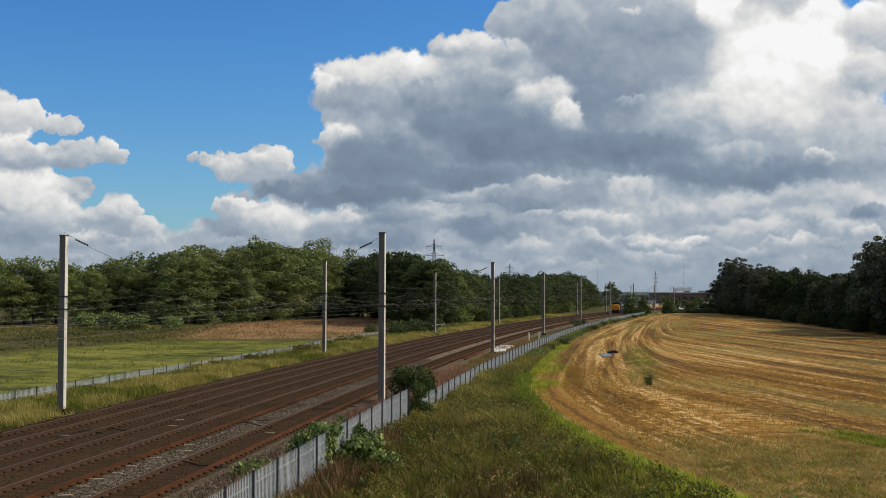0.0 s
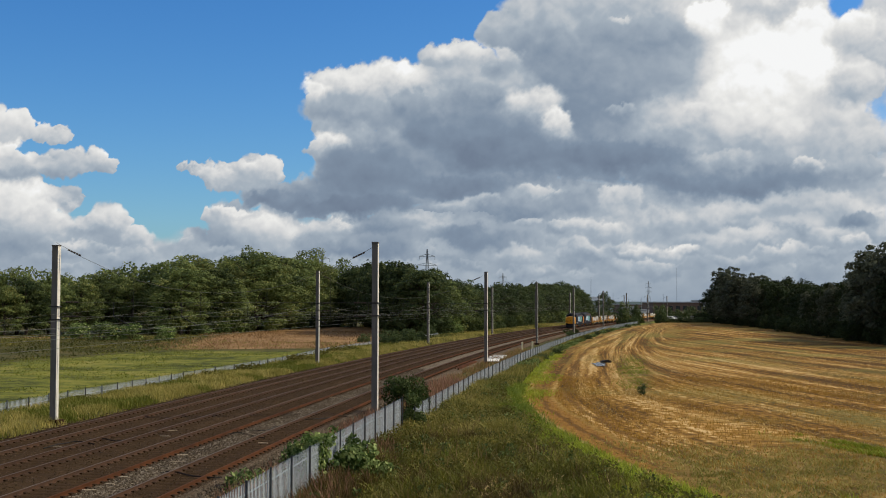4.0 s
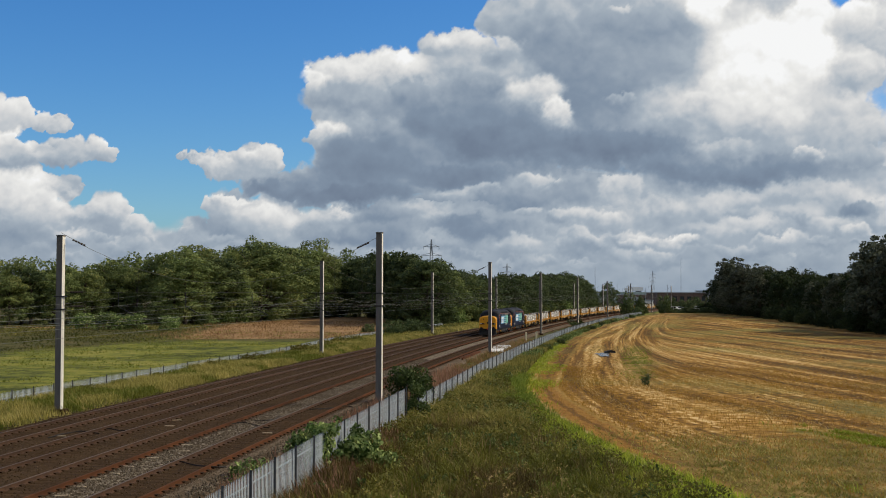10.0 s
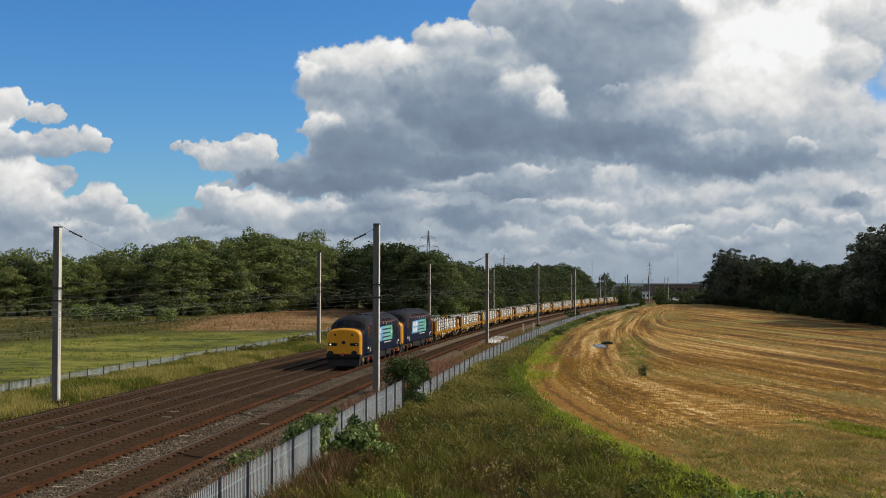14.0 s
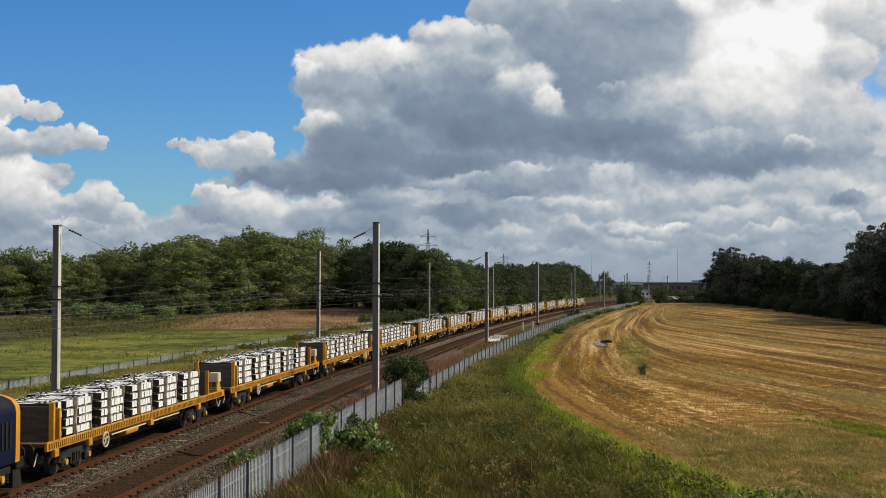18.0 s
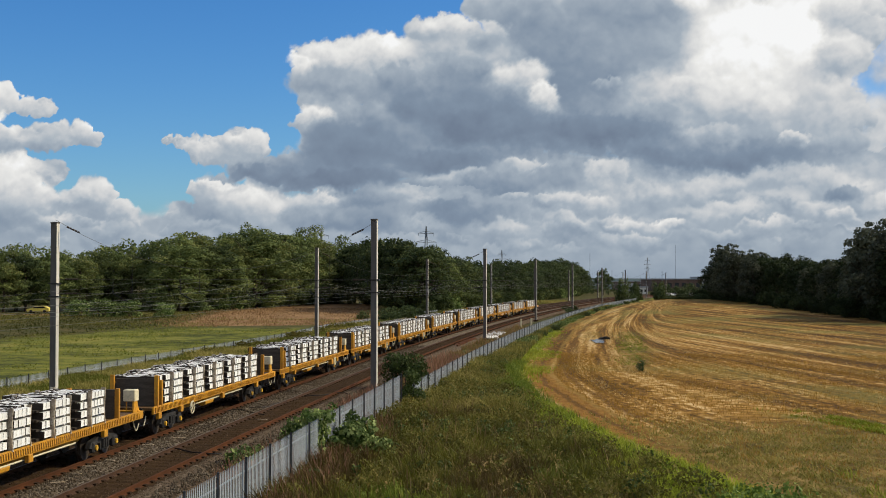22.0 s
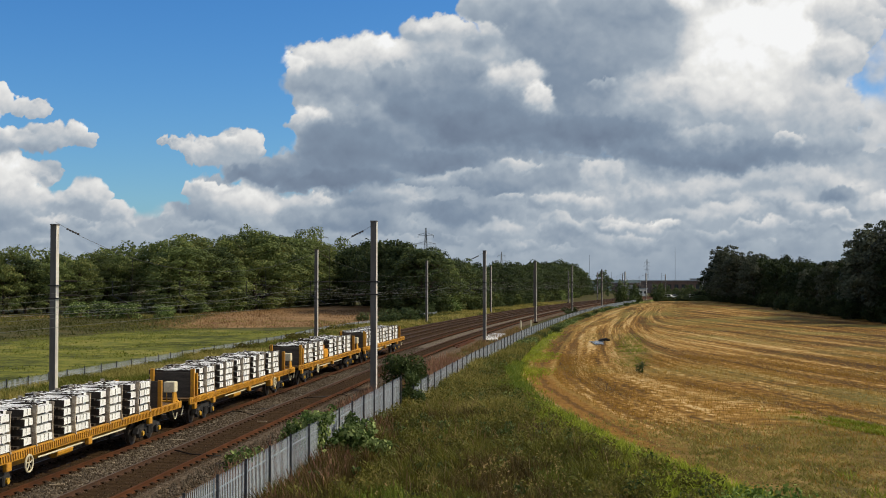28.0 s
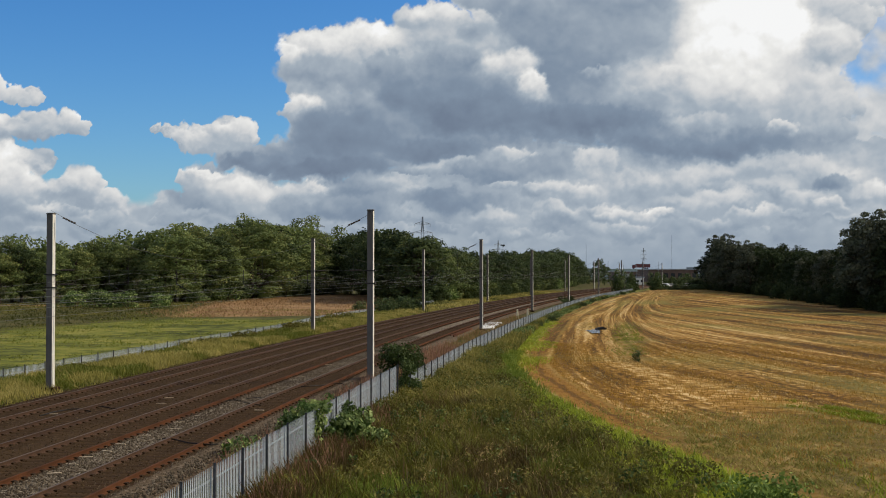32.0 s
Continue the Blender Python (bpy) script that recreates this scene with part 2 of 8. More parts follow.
def polyline(bm, pts, r, seg=4):
    """One unbroken cord through the points."""
    ps = [Vector(p) for p in pts]
    rings = []
    for k, p in enumerate(ps):
        d = (ps[min(k + 1, len(ps) - 1)] - ps[max(k - 1, 0)]).to_track_quat("Z", "Y").to_matrix()
        rings.append([bm.verts.new(p + d @ Vector((r * math.cos(2 * math.pi * i / seg), r * math.sin(2 * math.pi * i / seg), 0))) for i in range(seg)])
    for a, b in zip(rings, rings[1:]):
        for i in range(seg):
            bm.faces.new((a[i], a[(i + 1) % seg], b[(i + 1) % seg], b[i]))
    bm.faces.new(rings[0][::-1]); bm.faces.new(rings[-1])


def prism(bm, outline, y0, y1, mi=0):
    """An outline in x and z, drawn out from y0 to y1."""
    a = [bm.verts.new((x, y0, z)) for x, z in outline]
    b = [bm.verts.new((x, y1, z)) for x, z in outline]
    n = len(a)
    fs = [bm.faces.new((a[i], a[(i + 1) % n], b[(i + 1) % n], b[i])) for i in range(n)]
    fs += [bm.faces.new(a[::-1]), bm.faces.new(b)]
    for fc in fs:
        fc.material_index = mi
    return bm


def fast_mesh(name, verts, faces, material, mi=None):
    me = bpy.data.meshes.new(name)
    me.from_pydata(verts, [], faces)
    for mm in (material if isinstance(material, (list, tuple)) else [material]):
        me.materials.append(mm)
    if mi is not None:
        me.polygons.foreach_set("material_index", mi)
    me.update()
    return me


# ---- the line of the railway: an easing curve; s runs away from the bridge, off to its right ----
_s = np.linspace(-420, 860, 5121)
_th = 0.106983 + np.where(_s > 0, 0.00049363 * _s - 1.76334e-7 * _s * _s, 0.00049363 * _s)
_x, _y = np.cumsum(np.sin(_th)) * 0.25, np.cumsum(np.cos(_th)) * 0.25
_i = int(np.argmin(abs(_s)))
_x, _y = _x - _x[_i] - 11.576, _y - _y[_i] + 40.0


def on_line(s, off=0.0):
    th = np.interp(s, _s, _th)
    return np.interp(s, _s, _x) + off * np.cos(th), np.interp(s, _s, _y) - off * np.sin(th), th


def place(s, off=0.0, z=0.0, facing=0.0):
    """A pose at s whose x runs away along the line."""
    x, y, th = on_line(s, off)
    return pose(x, y, z, 0, 0, 90 - math.degrees(th) + facing)


def sweep(profile, s_list, offs=0.0, zs=0.0, closed=True):
    """Verts and faces of a profile (off, z) carried along the line."""
    verts, faces, n = [], [], len(profile)
    for k, s in enumerate(s_list):
        o = offs(s) if callable(offs) else offs
        zz = zs(s) if callable(zs) else zs
        for po, pz in profile:
            x, y, _ = on_line(s, o + po)
            verts.append((x, y, zz + pz))
        if k:
            a, b = (k - 1) * n, k * n
            for i in range(n if closed else n - 1):
                j = (i + 1) % n
                faces.append((a + i, a + j, b + j, b + i))
    return verts, faces


def lerp_table(s, table):
    return float(np.interp(s, [a for a, _ in table], [b for _, b in table]))


GAUGE = 1.505
TRACKS = [-8.255, -4.899, -1.505, 1.81]     # left rail of each track
s_long = [-400 + 4 * i for i in range(300)]
# ---- sky: a drifting sheet of cumulus far behind everything ----
def lattice_noise(u, v, seed):
    rng = np.random.RandomState(seed)
    tab = rng.rand(64, 64)
    i, j = np.floor(u).astype(int), np.floor(v).astype(int)
    a, b = u - i, v - j
    a, b = a * a * (3 - 2 * a), b * b * (3 - 2 * b)
    t = lambda p, q: tab[p % 64, q % 64]
    return (t(i, j) * (1 - a) + t(i + 1, j) * a) * (1 - b) + (t(i, j + 1) * (1 - a) + t(i + 1, j + 1) * a) * b


def fbm(u, v, octaves, seed):
    out, amp, tot = 0, 1.0, 0
    for k in range(octaves):
        out = out + amp * lattice_noise(u * 2 ** k + 7.3 * k, v * 2 ** k + 3.1 * k, seed + k)
        tot += amp
        amp *= 0.55
    return out / tot * 2 - 1


# each cloud: across and up in degrees from the middle of the view, radius, whiteness, depth order
CLOUD_TALL = [(-4.6, 9.4, 1.4, .95), (-2.3, 9.8, 1.6, .92), (0.2, 9.6, 1.8, .85), (2.0, 10.0, 1.9, .85), (-4.0, 7.5, 1.8, .66), (-0.6, 7.2, 2.4, .46),
              (2.4, 7.2, 2.5, .44), (4.4, 8.0, 1.9, .78), (4.6, 6.3, 1.6, .4), (5.8, 9.9, 1.6, .6), (-2.2, 5.8, 1.6, .42), (-5.9, 5.0, 1.0, .4), (-7.8, 4.6, .6, .42), (-9.2, 4.35, .42, .5), (-8.4, 4.45, .5, .45), (-6.9, 4.7, .9, .4), (-5.2, 4.6, 1.2, .4), (-3.6, 4.6, 1.3, .4), (-1.8, 4.7, 1.4, .4), (0.2, 4.8, 1.4, .4), (1.7, 5.7, 2.1, .35), (-4.3, 6.0, 1.3, .5)]
CLOUD_HIGH = [(5.1, 12.2, 2.6, .55), (7.6, 11.4, 3.0, .5), (10.5, 11.8, 3.2, .8), (13.6, 12.2, 3.6, 1.0), (16.6, 11.4, 2.6, .95), (9.4, 8.5, 2.8, .5),
              (13.1, 8.5, 2.9, .85), (16.1, 7.6, 2.4, .7), (7.2, 7.4, 2.2, .45), (18.0, 9.5, 2.0, .85), (19.6, 11.2, 1.6, .9), (10.5, 6.7, 2.2, .45), (14.0, 6.4, 2.2, .5), (18.5, 6.9, 1.8, .6)]
CLOUD_LEFT = [(-19.5, 7.0, 1.0, .85), (-19.3, 5.2, 1.05, .85), (-18.2, 5.0, .8, .8), (-17.0, 7.4, .5, .7), (-16.4, 4.6, .7, .7), (-19.8, 8.0, .9, .85), (-18.6, 7.8, .75, .75), (-17.7, 7.5, .5, .7), (-20.2, 7.0, .9, .8), (-19.0, 4.5, 1.6, .9), (-18.4, 3.3, 1.8, .85),
              (-17.0, 3.2, 1.1, .8), (-14.6, 3.4, 1.1, .75), (-13.5, 2.7, .8, .75), (-15.8, 2.9, 1.0, .7), (-17.4, 4.6, .7, .75), (-20.4, 5.4, 1.0, .8)]
CLOUD_BAR = [(-20.0, 5.95, .9, .8), (-19.0, 6.05, .8, .75), (-18.0, 6.0, .75, .75), (-17.1, 6.05, .75, .75), (-16.2, 6.15, .75, .8), (-15.3, 6.3, .6, .85), (-14.8, 6.0, .45, .8)]
CLOUD_WISP = [(-11.6, 6.1, .24, .8), (-11.1, 6.0, .36, .8), (-10.5, 5.9, .48, .75), (-9.8, 5.85, .56, .75), (-9.1, 5.85, .62, .75), (-8.4, 6.1, .75, .8), (-7.5, 6.0, .7, .75), (-10.2, 5.45, .42, .7), (-9.4, 5.3, .55, .65), (-8.6, 5.2, .65, .65), (-7.8, 5.1, .75, .65)]
CLOUD_SMALL = [(-9.2, 3.5, 1.3, .75), (-7.3, 3.3, 1.3, .8), (-10.9, 2.5, 1.0, .65), (-3.8, 3.7, .8, .8), (-5.2, 2.9, 1.0, .6)]
CLOUD_LOW = [(-2.0, 3.7, 1.0, .7), (0.0, 3.6, 1.1, .72), (2.9, 3.8, 1.1, .72), (5.6, 4.4, 1.1, .78), (8.5, 4.6, 1.1, .84), (10.8, 3.4, 1.3, .66),
             (13.3, 3.6, 1.4, .7), (15.9, 3.4, 1.4, .68), (18.5, 3.2, 1.5, .7), (1.7, 2.5, 1.2, .6), (6.9, 2.4, 1.2, .68), (10.5, 2.2, 1.2, .62), (-1.0, 2.4, 1.0, .62), (14.0, 2.2, 1.3, .6), (4.5, 3.2, 1.2, .62), (17.4, 2.0, 1.2, .6)]


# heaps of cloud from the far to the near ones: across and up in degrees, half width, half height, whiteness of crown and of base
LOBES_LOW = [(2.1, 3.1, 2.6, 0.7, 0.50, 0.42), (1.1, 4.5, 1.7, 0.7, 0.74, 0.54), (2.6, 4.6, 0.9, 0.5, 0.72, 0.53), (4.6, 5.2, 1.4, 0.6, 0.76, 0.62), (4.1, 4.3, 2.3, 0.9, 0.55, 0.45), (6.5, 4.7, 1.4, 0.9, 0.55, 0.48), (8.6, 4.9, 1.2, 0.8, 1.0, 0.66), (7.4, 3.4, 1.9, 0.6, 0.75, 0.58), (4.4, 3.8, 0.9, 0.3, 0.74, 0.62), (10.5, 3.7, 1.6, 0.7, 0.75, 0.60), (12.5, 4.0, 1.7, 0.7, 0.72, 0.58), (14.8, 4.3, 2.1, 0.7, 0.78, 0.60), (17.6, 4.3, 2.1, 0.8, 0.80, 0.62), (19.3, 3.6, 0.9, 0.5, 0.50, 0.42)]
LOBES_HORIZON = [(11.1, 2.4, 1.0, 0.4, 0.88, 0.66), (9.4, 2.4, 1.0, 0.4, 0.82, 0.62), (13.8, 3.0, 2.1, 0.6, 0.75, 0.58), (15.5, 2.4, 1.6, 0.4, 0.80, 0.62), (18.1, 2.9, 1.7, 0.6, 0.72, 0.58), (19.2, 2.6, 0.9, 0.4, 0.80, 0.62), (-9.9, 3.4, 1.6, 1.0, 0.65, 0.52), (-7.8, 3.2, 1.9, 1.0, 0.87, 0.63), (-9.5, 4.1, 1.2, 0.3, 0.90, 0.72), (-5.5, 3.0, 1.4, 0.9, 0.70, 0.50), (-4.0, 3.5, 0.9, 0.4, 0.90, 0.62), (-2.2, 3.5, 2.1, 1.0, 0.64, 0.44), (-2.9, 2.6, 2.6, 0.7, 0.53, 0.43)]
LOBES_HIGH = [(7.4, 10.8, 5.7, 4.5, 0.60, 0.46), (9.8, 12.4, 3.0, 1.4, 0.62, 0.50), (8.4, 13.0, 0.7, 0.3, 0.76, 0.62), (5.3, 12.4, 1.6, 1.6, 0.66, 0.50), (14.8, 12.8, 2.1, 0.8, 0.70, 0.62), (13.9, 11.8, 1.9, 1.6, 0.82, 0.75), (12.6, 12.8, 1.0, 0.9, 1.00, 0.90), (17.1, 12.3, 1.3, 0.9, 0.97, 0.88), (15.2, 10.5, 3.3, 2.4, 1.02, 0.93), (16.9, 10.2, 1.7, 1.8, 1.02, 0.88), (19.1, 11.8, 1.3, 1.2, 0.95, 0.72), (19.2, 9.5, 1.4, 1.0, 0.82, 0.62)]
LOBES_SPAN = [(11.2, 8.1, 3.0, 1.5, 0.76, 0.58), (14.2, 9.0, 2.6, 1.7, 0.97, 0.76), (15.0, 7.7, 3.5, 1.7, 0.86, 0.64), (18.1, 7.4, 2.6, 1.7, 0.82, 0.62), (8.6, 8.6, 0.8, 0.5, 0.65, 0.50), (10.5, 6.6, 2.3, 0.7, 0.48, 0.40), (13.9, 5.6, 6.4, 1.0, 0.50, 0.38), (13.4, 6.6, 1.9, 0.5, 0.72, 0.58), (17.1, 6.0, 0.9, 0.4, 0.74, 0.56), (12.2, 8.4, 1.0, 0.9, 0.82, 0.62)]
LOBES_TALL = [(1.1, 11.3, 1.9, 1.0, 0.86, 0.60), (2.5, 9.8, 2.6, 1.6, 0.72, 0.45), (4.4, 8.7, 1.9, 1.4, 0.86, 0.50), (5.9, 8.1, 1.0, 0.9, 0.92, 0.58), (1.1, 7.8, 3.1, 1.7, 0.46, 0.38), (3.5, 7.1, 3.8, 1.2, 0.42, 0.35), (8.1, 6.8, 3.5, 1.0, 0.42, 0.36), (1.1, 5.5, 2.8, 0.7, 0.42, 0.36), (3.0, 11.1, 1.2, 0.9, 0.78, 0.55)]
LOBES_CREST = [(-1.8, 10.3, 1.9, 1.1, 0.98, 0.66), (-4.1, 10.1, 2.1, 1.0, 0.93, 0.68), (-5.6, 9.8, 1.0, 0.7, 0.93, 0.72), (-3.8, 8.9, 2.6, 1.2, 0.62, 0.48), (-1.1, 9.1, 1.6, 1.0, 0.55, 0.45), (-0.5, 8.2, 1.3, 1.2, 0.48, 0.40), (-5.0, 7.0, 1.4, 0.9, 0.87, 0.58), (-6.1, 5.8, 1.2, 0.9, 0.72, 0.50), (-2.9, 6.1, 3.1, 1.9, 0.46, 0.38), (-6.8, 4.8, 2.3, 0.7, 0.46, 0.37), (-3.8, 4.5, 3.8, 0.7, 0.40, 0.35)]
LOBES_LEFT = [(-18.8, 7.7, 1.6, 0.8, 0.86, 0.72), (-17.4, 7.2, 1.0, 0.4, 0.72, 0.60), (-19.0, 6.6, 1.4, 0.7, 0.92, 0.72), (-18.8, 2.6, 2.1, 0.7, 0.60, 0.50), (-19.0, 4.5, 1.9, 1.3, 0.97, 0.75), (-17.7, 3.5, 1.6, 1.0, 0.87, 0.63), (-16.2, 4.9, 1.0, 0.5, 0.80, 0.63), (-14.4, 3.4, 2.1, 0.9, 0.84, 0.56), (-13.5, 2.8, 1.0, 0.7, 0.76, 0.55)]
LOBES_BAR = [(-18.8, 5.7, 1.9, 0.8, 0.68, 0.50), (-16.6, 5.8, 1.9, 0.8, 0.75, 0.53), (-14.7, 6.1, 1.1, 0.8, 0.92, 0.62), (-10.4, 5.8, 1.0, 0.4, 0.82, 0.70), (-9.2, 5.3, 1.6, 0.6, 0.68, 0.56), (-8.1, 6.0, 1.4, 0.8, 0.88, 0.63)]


def build_sky():
    nu, nv, radius = 980, 380, 3600.0
    az, el = np.meshgrid(np.linspace(-24, 24, nu), np.linspace(-1.5, 16.5, nv))
    wu = az + 0.34 * fbm(az * 0.9, el * 0.9, 5, 11) + 0.17 * fbm(az * 3, el * 3, 4, 31)
    wv = el + 0.34 * fbm(az * 0.9 + 9, el * 0.9 + 4, 5, 21) + 0.17 * fbm(az * 3 + 5, el * 3, 4, 41)
    rng = np.random.RandomState(5)
    puffs = []
    for depth, cloud, flat in ((0.0, CLOUD_LOW, None), (1.2, CLOUD_SMALL, None), (1.2, CLOUD_LEFT, None), (1.6, CLOUD_BAR, 5.35), (1.6, CLOUD_WISP, 4.85), (2.0, CLOUD_HIGH, 5.2), (3.4, CLOUD_TALL, 4.15)):
        base = min(c[1] - c[2] * 0.6 for c in cloud)
        for x, y, r, w in cloud:
            puffs.append((x, y, r, w, depth, flat))
            for _ in range(30):
                a, d = rng.rand() * 6.283, r * (0.3 + 0.6 * rng.rand())
                rr = r * (0.10 + 0.30 * rng.rand() ** 1.5)
                py = y + d * 0.8 * math.sin(a) - 0.06 * r
                if py - rr * 0.5 < base:
                    continue
                puffs.append((x + d * math.cos(a), py, rr, w + 0.10 * math.sin(a) + 0.08 * (rng.rand() - 0.5), depth + 0.5 * r + 0.3 * rng.rand(), flat))
    top = np.full(az.shape, -9.0)
    num, den, cover = np.zeros(az.shape), np.full(az.shape, 1e-9), np.zeros(az.shape)
    for x, y, r, w, dep, flat in puffs:
        i0, i1 = [int(np.clip((x + sg * (r + .8) + 24) / 48 * nu, 0, nu)) for sg in (-1, 1)]
        j0, j1 = [int(np.clip((y + sg * (r + .8) + 1.5) / 18 * nv, 0, nv)) for sg in (-1, 1)]
        if i1 <= i0 or j1 <= j0:
            continue
        sl = (slice(j0, j1), slice(i0, i1))
        dx, dy = (wu[sl] - x) / r, (wv[sl] - y) / r
        d2 = dx * dx + dy * dy
        h = np.sqrt(np.clip(1 - d2, 0, 1))
        if flat is not None:
            h = h * np.clip((wv[sl] - flat) / 0.55, 0, 1) ** 0.6
        soft = 0.8 if dep < 1.1 else 1.0
        lit = w * (0.84 + soft * (0.30 * dy + 0.12 * dx)) + 0.24 * soft * (1 - h) * np.clip(dy + 0.3, 0, 1)
        wt = np.exp(np.clip((dep + h * r) * 3.2, -20, 40)) * (h > 0) * np.clip(h * 2.2, 0, 1)
        num[sl] += wt * lit
        den[sl] += wt
        cover[sl] = np.maximum(cover[sl], np.clip(h ** 1.6 * (1.65 if dep > 1.1 else 1.4), 0, 1))
    shade = num / den
    # thin low haze of far cloud towards the horizon
    low = np.clip((4.6 + 1.9 * np.clip((az + 3) / 5, 0, 1) - el - 0.05 * (az + 6) * (az < -6) * -1 + 0.5 * fbm(az * .5, el * .9, 4, 77)) / 1.2, 0, 1) * np.maximum(np.clip((az + 11.5) / 4 + 0.3 + (3.2 - el) * .6, 0, 1), np.clip((3.2 + 0.5 * fbm(az * .9, el, 3, 78) - el) / 0.9, 0, 1))
    low_shade = 0.57 + 0.12 * fbm(az * 0.55, el * 1.6, 5, 88)
    veil = np.clip((az - 4) / 3, 0, 1) * np.clip((el - 4.0), 0, 1) * np.clip(0.75 + fbm(az * .3, el * .3, 4, 99), 0, 1)
    shade = np.where(cover > 0.02, shade, low_shade)
    shade = shade * cover + (1 - cover) * np.where(veil > low, 0.75, low_shade)
    alpha = np.maximum(np.maximum(cover, low * 0.95), veil * 0.8)
    alpha = alpha * (1 - np.exp(-(((wu - 18.6) / 0.75) ** 2 + ((wv - 13.0) / 0.9) ** 2) ** 2))
    shade = np.clip(0.64 + 0.4 * (shade - 0.62), 0.45, 0.9)
    # rows of small far heaps towards the horizon
    rows_ = []
    for el_, size, gap, white in ((1.5, 0.4, 1.5, 0.54), (2.0, 0.5, 1.9, 0.62), (2.7, 0.65, 2.4, 0.65), (3.4, 0.75, 3.0, 0.67)):
        a_ = -23.0
        while a_ < 23:
            w_ = size * (0.6 + 0.9 * rng.rand())
            rows_.append((a_, el_ + 0.3 * rng.normal(), w_ * 1.6, w_ * 0.65, white + 0.16 * rng.rand(), 0.52 + 0.08 * rng.rand()))
            a_ += gap * (0.5 + rng.rand())
    fu = wu + 0.09 * fbm(az * 7 + 3, el * 7, 3, 51) + 0.5 * fbm(az * 0.5 + 3, el * 0.6, 3, 151)
    fv = wv + 0.09 * fbm(az * 7 + 13, el * 7 + 5, 3, 61) + 0.35 * fbm(az * 0.5 + 8, el * 0.6, 3, 161)
    inside = np.zeros(az.shape)
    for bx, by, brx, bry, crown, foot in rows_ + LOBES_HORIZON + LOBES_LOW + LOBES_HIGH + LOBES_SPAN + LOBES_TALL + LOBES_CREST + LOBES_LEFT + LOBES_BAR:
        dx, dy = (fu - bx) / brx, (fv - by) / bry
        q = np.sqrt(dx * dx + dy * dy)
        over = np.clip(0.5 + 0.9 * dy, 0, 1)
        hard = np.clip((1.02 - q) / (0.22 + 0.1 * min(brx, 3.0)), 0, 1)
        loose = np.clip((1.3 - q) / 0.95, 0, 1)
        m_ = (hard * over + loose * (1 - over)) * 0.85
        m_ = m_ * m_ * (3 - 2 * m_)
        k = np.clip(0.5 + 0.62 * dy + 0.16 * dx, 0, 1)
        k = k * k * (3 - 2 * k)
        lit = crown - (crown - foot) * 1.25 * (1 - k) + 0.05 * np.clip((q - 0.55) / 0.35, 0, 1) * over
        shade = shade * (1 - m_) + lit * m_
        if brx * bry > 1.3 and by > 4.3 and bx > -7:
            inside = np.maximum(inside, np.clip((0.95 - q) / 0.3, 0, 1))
    alpha = np.maximum(alpha, inside)
    shade = 0.62 + (shade - 0.62) * np.where(shade > 0.62, 1.2, 1.55)
    shade = shade + 0.05 * fbm(az * 0.45, el * 0.8, 4, 123) + 0.05 * fbm(az * 1.4, el * 1.9, 3, 133)
    pale = np.clip((2.6 - el) / 2.6, 0, 1)
    shade = shade * (1 - 0.5 * pale) + 0.5 * 0.36 * pale
    relief = np.clip((shade - 0.2) / 0.35, 0.35, 1) * np.clip((1.15 - shade) / 0.25, 0.35, 1) * np.clip((el + 0.4) / 3.0, 0.3, 1)
    a, e = np.radians(az), np.radians(el)
    pts = np.stack([radius * np.sin(a) * np.cos(e), radius * np.cos(a) * np.cos(e), radius * np.sin(e)], -1).reshape(-1, 3)
    idx = np.arange(nu * nv).reshape(nv, nu)
    quads = np.stack([idx[:-1, :-1], idx[:-1, 1:], idx[1:, 1:], idx[1:, :-1]], -1).reshape(-1, 4)
    me = bpy.data.meshes.new("sky_clouds")
    me.vertices.add(len(pts)); me.vertices.foreach_set("co", pts.ravel())
    me.loops.add(quads.size); me.loops.foreach_set("vertex_index", quads.ravel().astype(np.int32))
    me.polygons.add(len(quads)); me.polygons.foreach_set("loop_start", np.arange(0, quads.size, 4, dtype=np.int32))
    me.update()
    for nm, val in (("cloud_cover", alpha), ("cloud_tone", shade), ("cloud_relief", relief)):
        at = me.attributes.new(nm, "FLOAT", "POINT")
        at.data.foreach_set("value", np.clip(val, 0, 1.6).ravel().astype(np.float32))
    m = bpy.data.materials.new("cumulus_cloud")
    m.use_nodes = True
    n = m.node_tree
    n.nodes.clear()
    L = n.links.new
    out = n.nodes.new("ShaderNodeOutputMaterial")
    ac = n.nodes.new("ShaderNodeAttribute"); ac.attribute_name = "cloud_cover"
    at = n.nodes.new("ShaderNodeAttribute"); at.attribute_name = "cloud_tone"
    tc = n.nodes.new("ShaderNodeTexCoord")
    no = n.nodes.new("ShaderNodeTexNoise"); no.inputs["Scale"].default_value = 0.02; no.inputs["Detail"].default_value = 7
    L(tc.outputs["Object"], no.inputs[0])
    ad = n.nodes.new("ShaderNodeMath"); ad.operation = "MULTIPLY_ADD"; ad.inputs[1].default_value = 0.1
    sb = n.nodes.new("ShaderNodeMath"); sb.operation = "SUBTRACT"; sb.inputs[1].default_value = 0.05
    L(no.outputs[0], ad.inputs[0]); L(ad.outputs[0], sb.inputs[0])
    # heaped billows, lit from above and from the sun's side
    wob = n.nodes.new("ShaderNodeTexNoise"); wob.inputs["Scale"].default_value = 0.012; wob.inputs["Detail"].default_value = 5
    L(tc.outputs["Object"], wob.inputs[0])
    bent = n.nodes.new("ShaderNodeVectorMath"); bent.operation = "MULTIPLY_ADD"; bent.inputs[1].default_value = (85, 85, 85)
    L(wob.outputs["Color"], bent.inputs[0]); L(tc.outputs["Object"], bent.inputs[2])

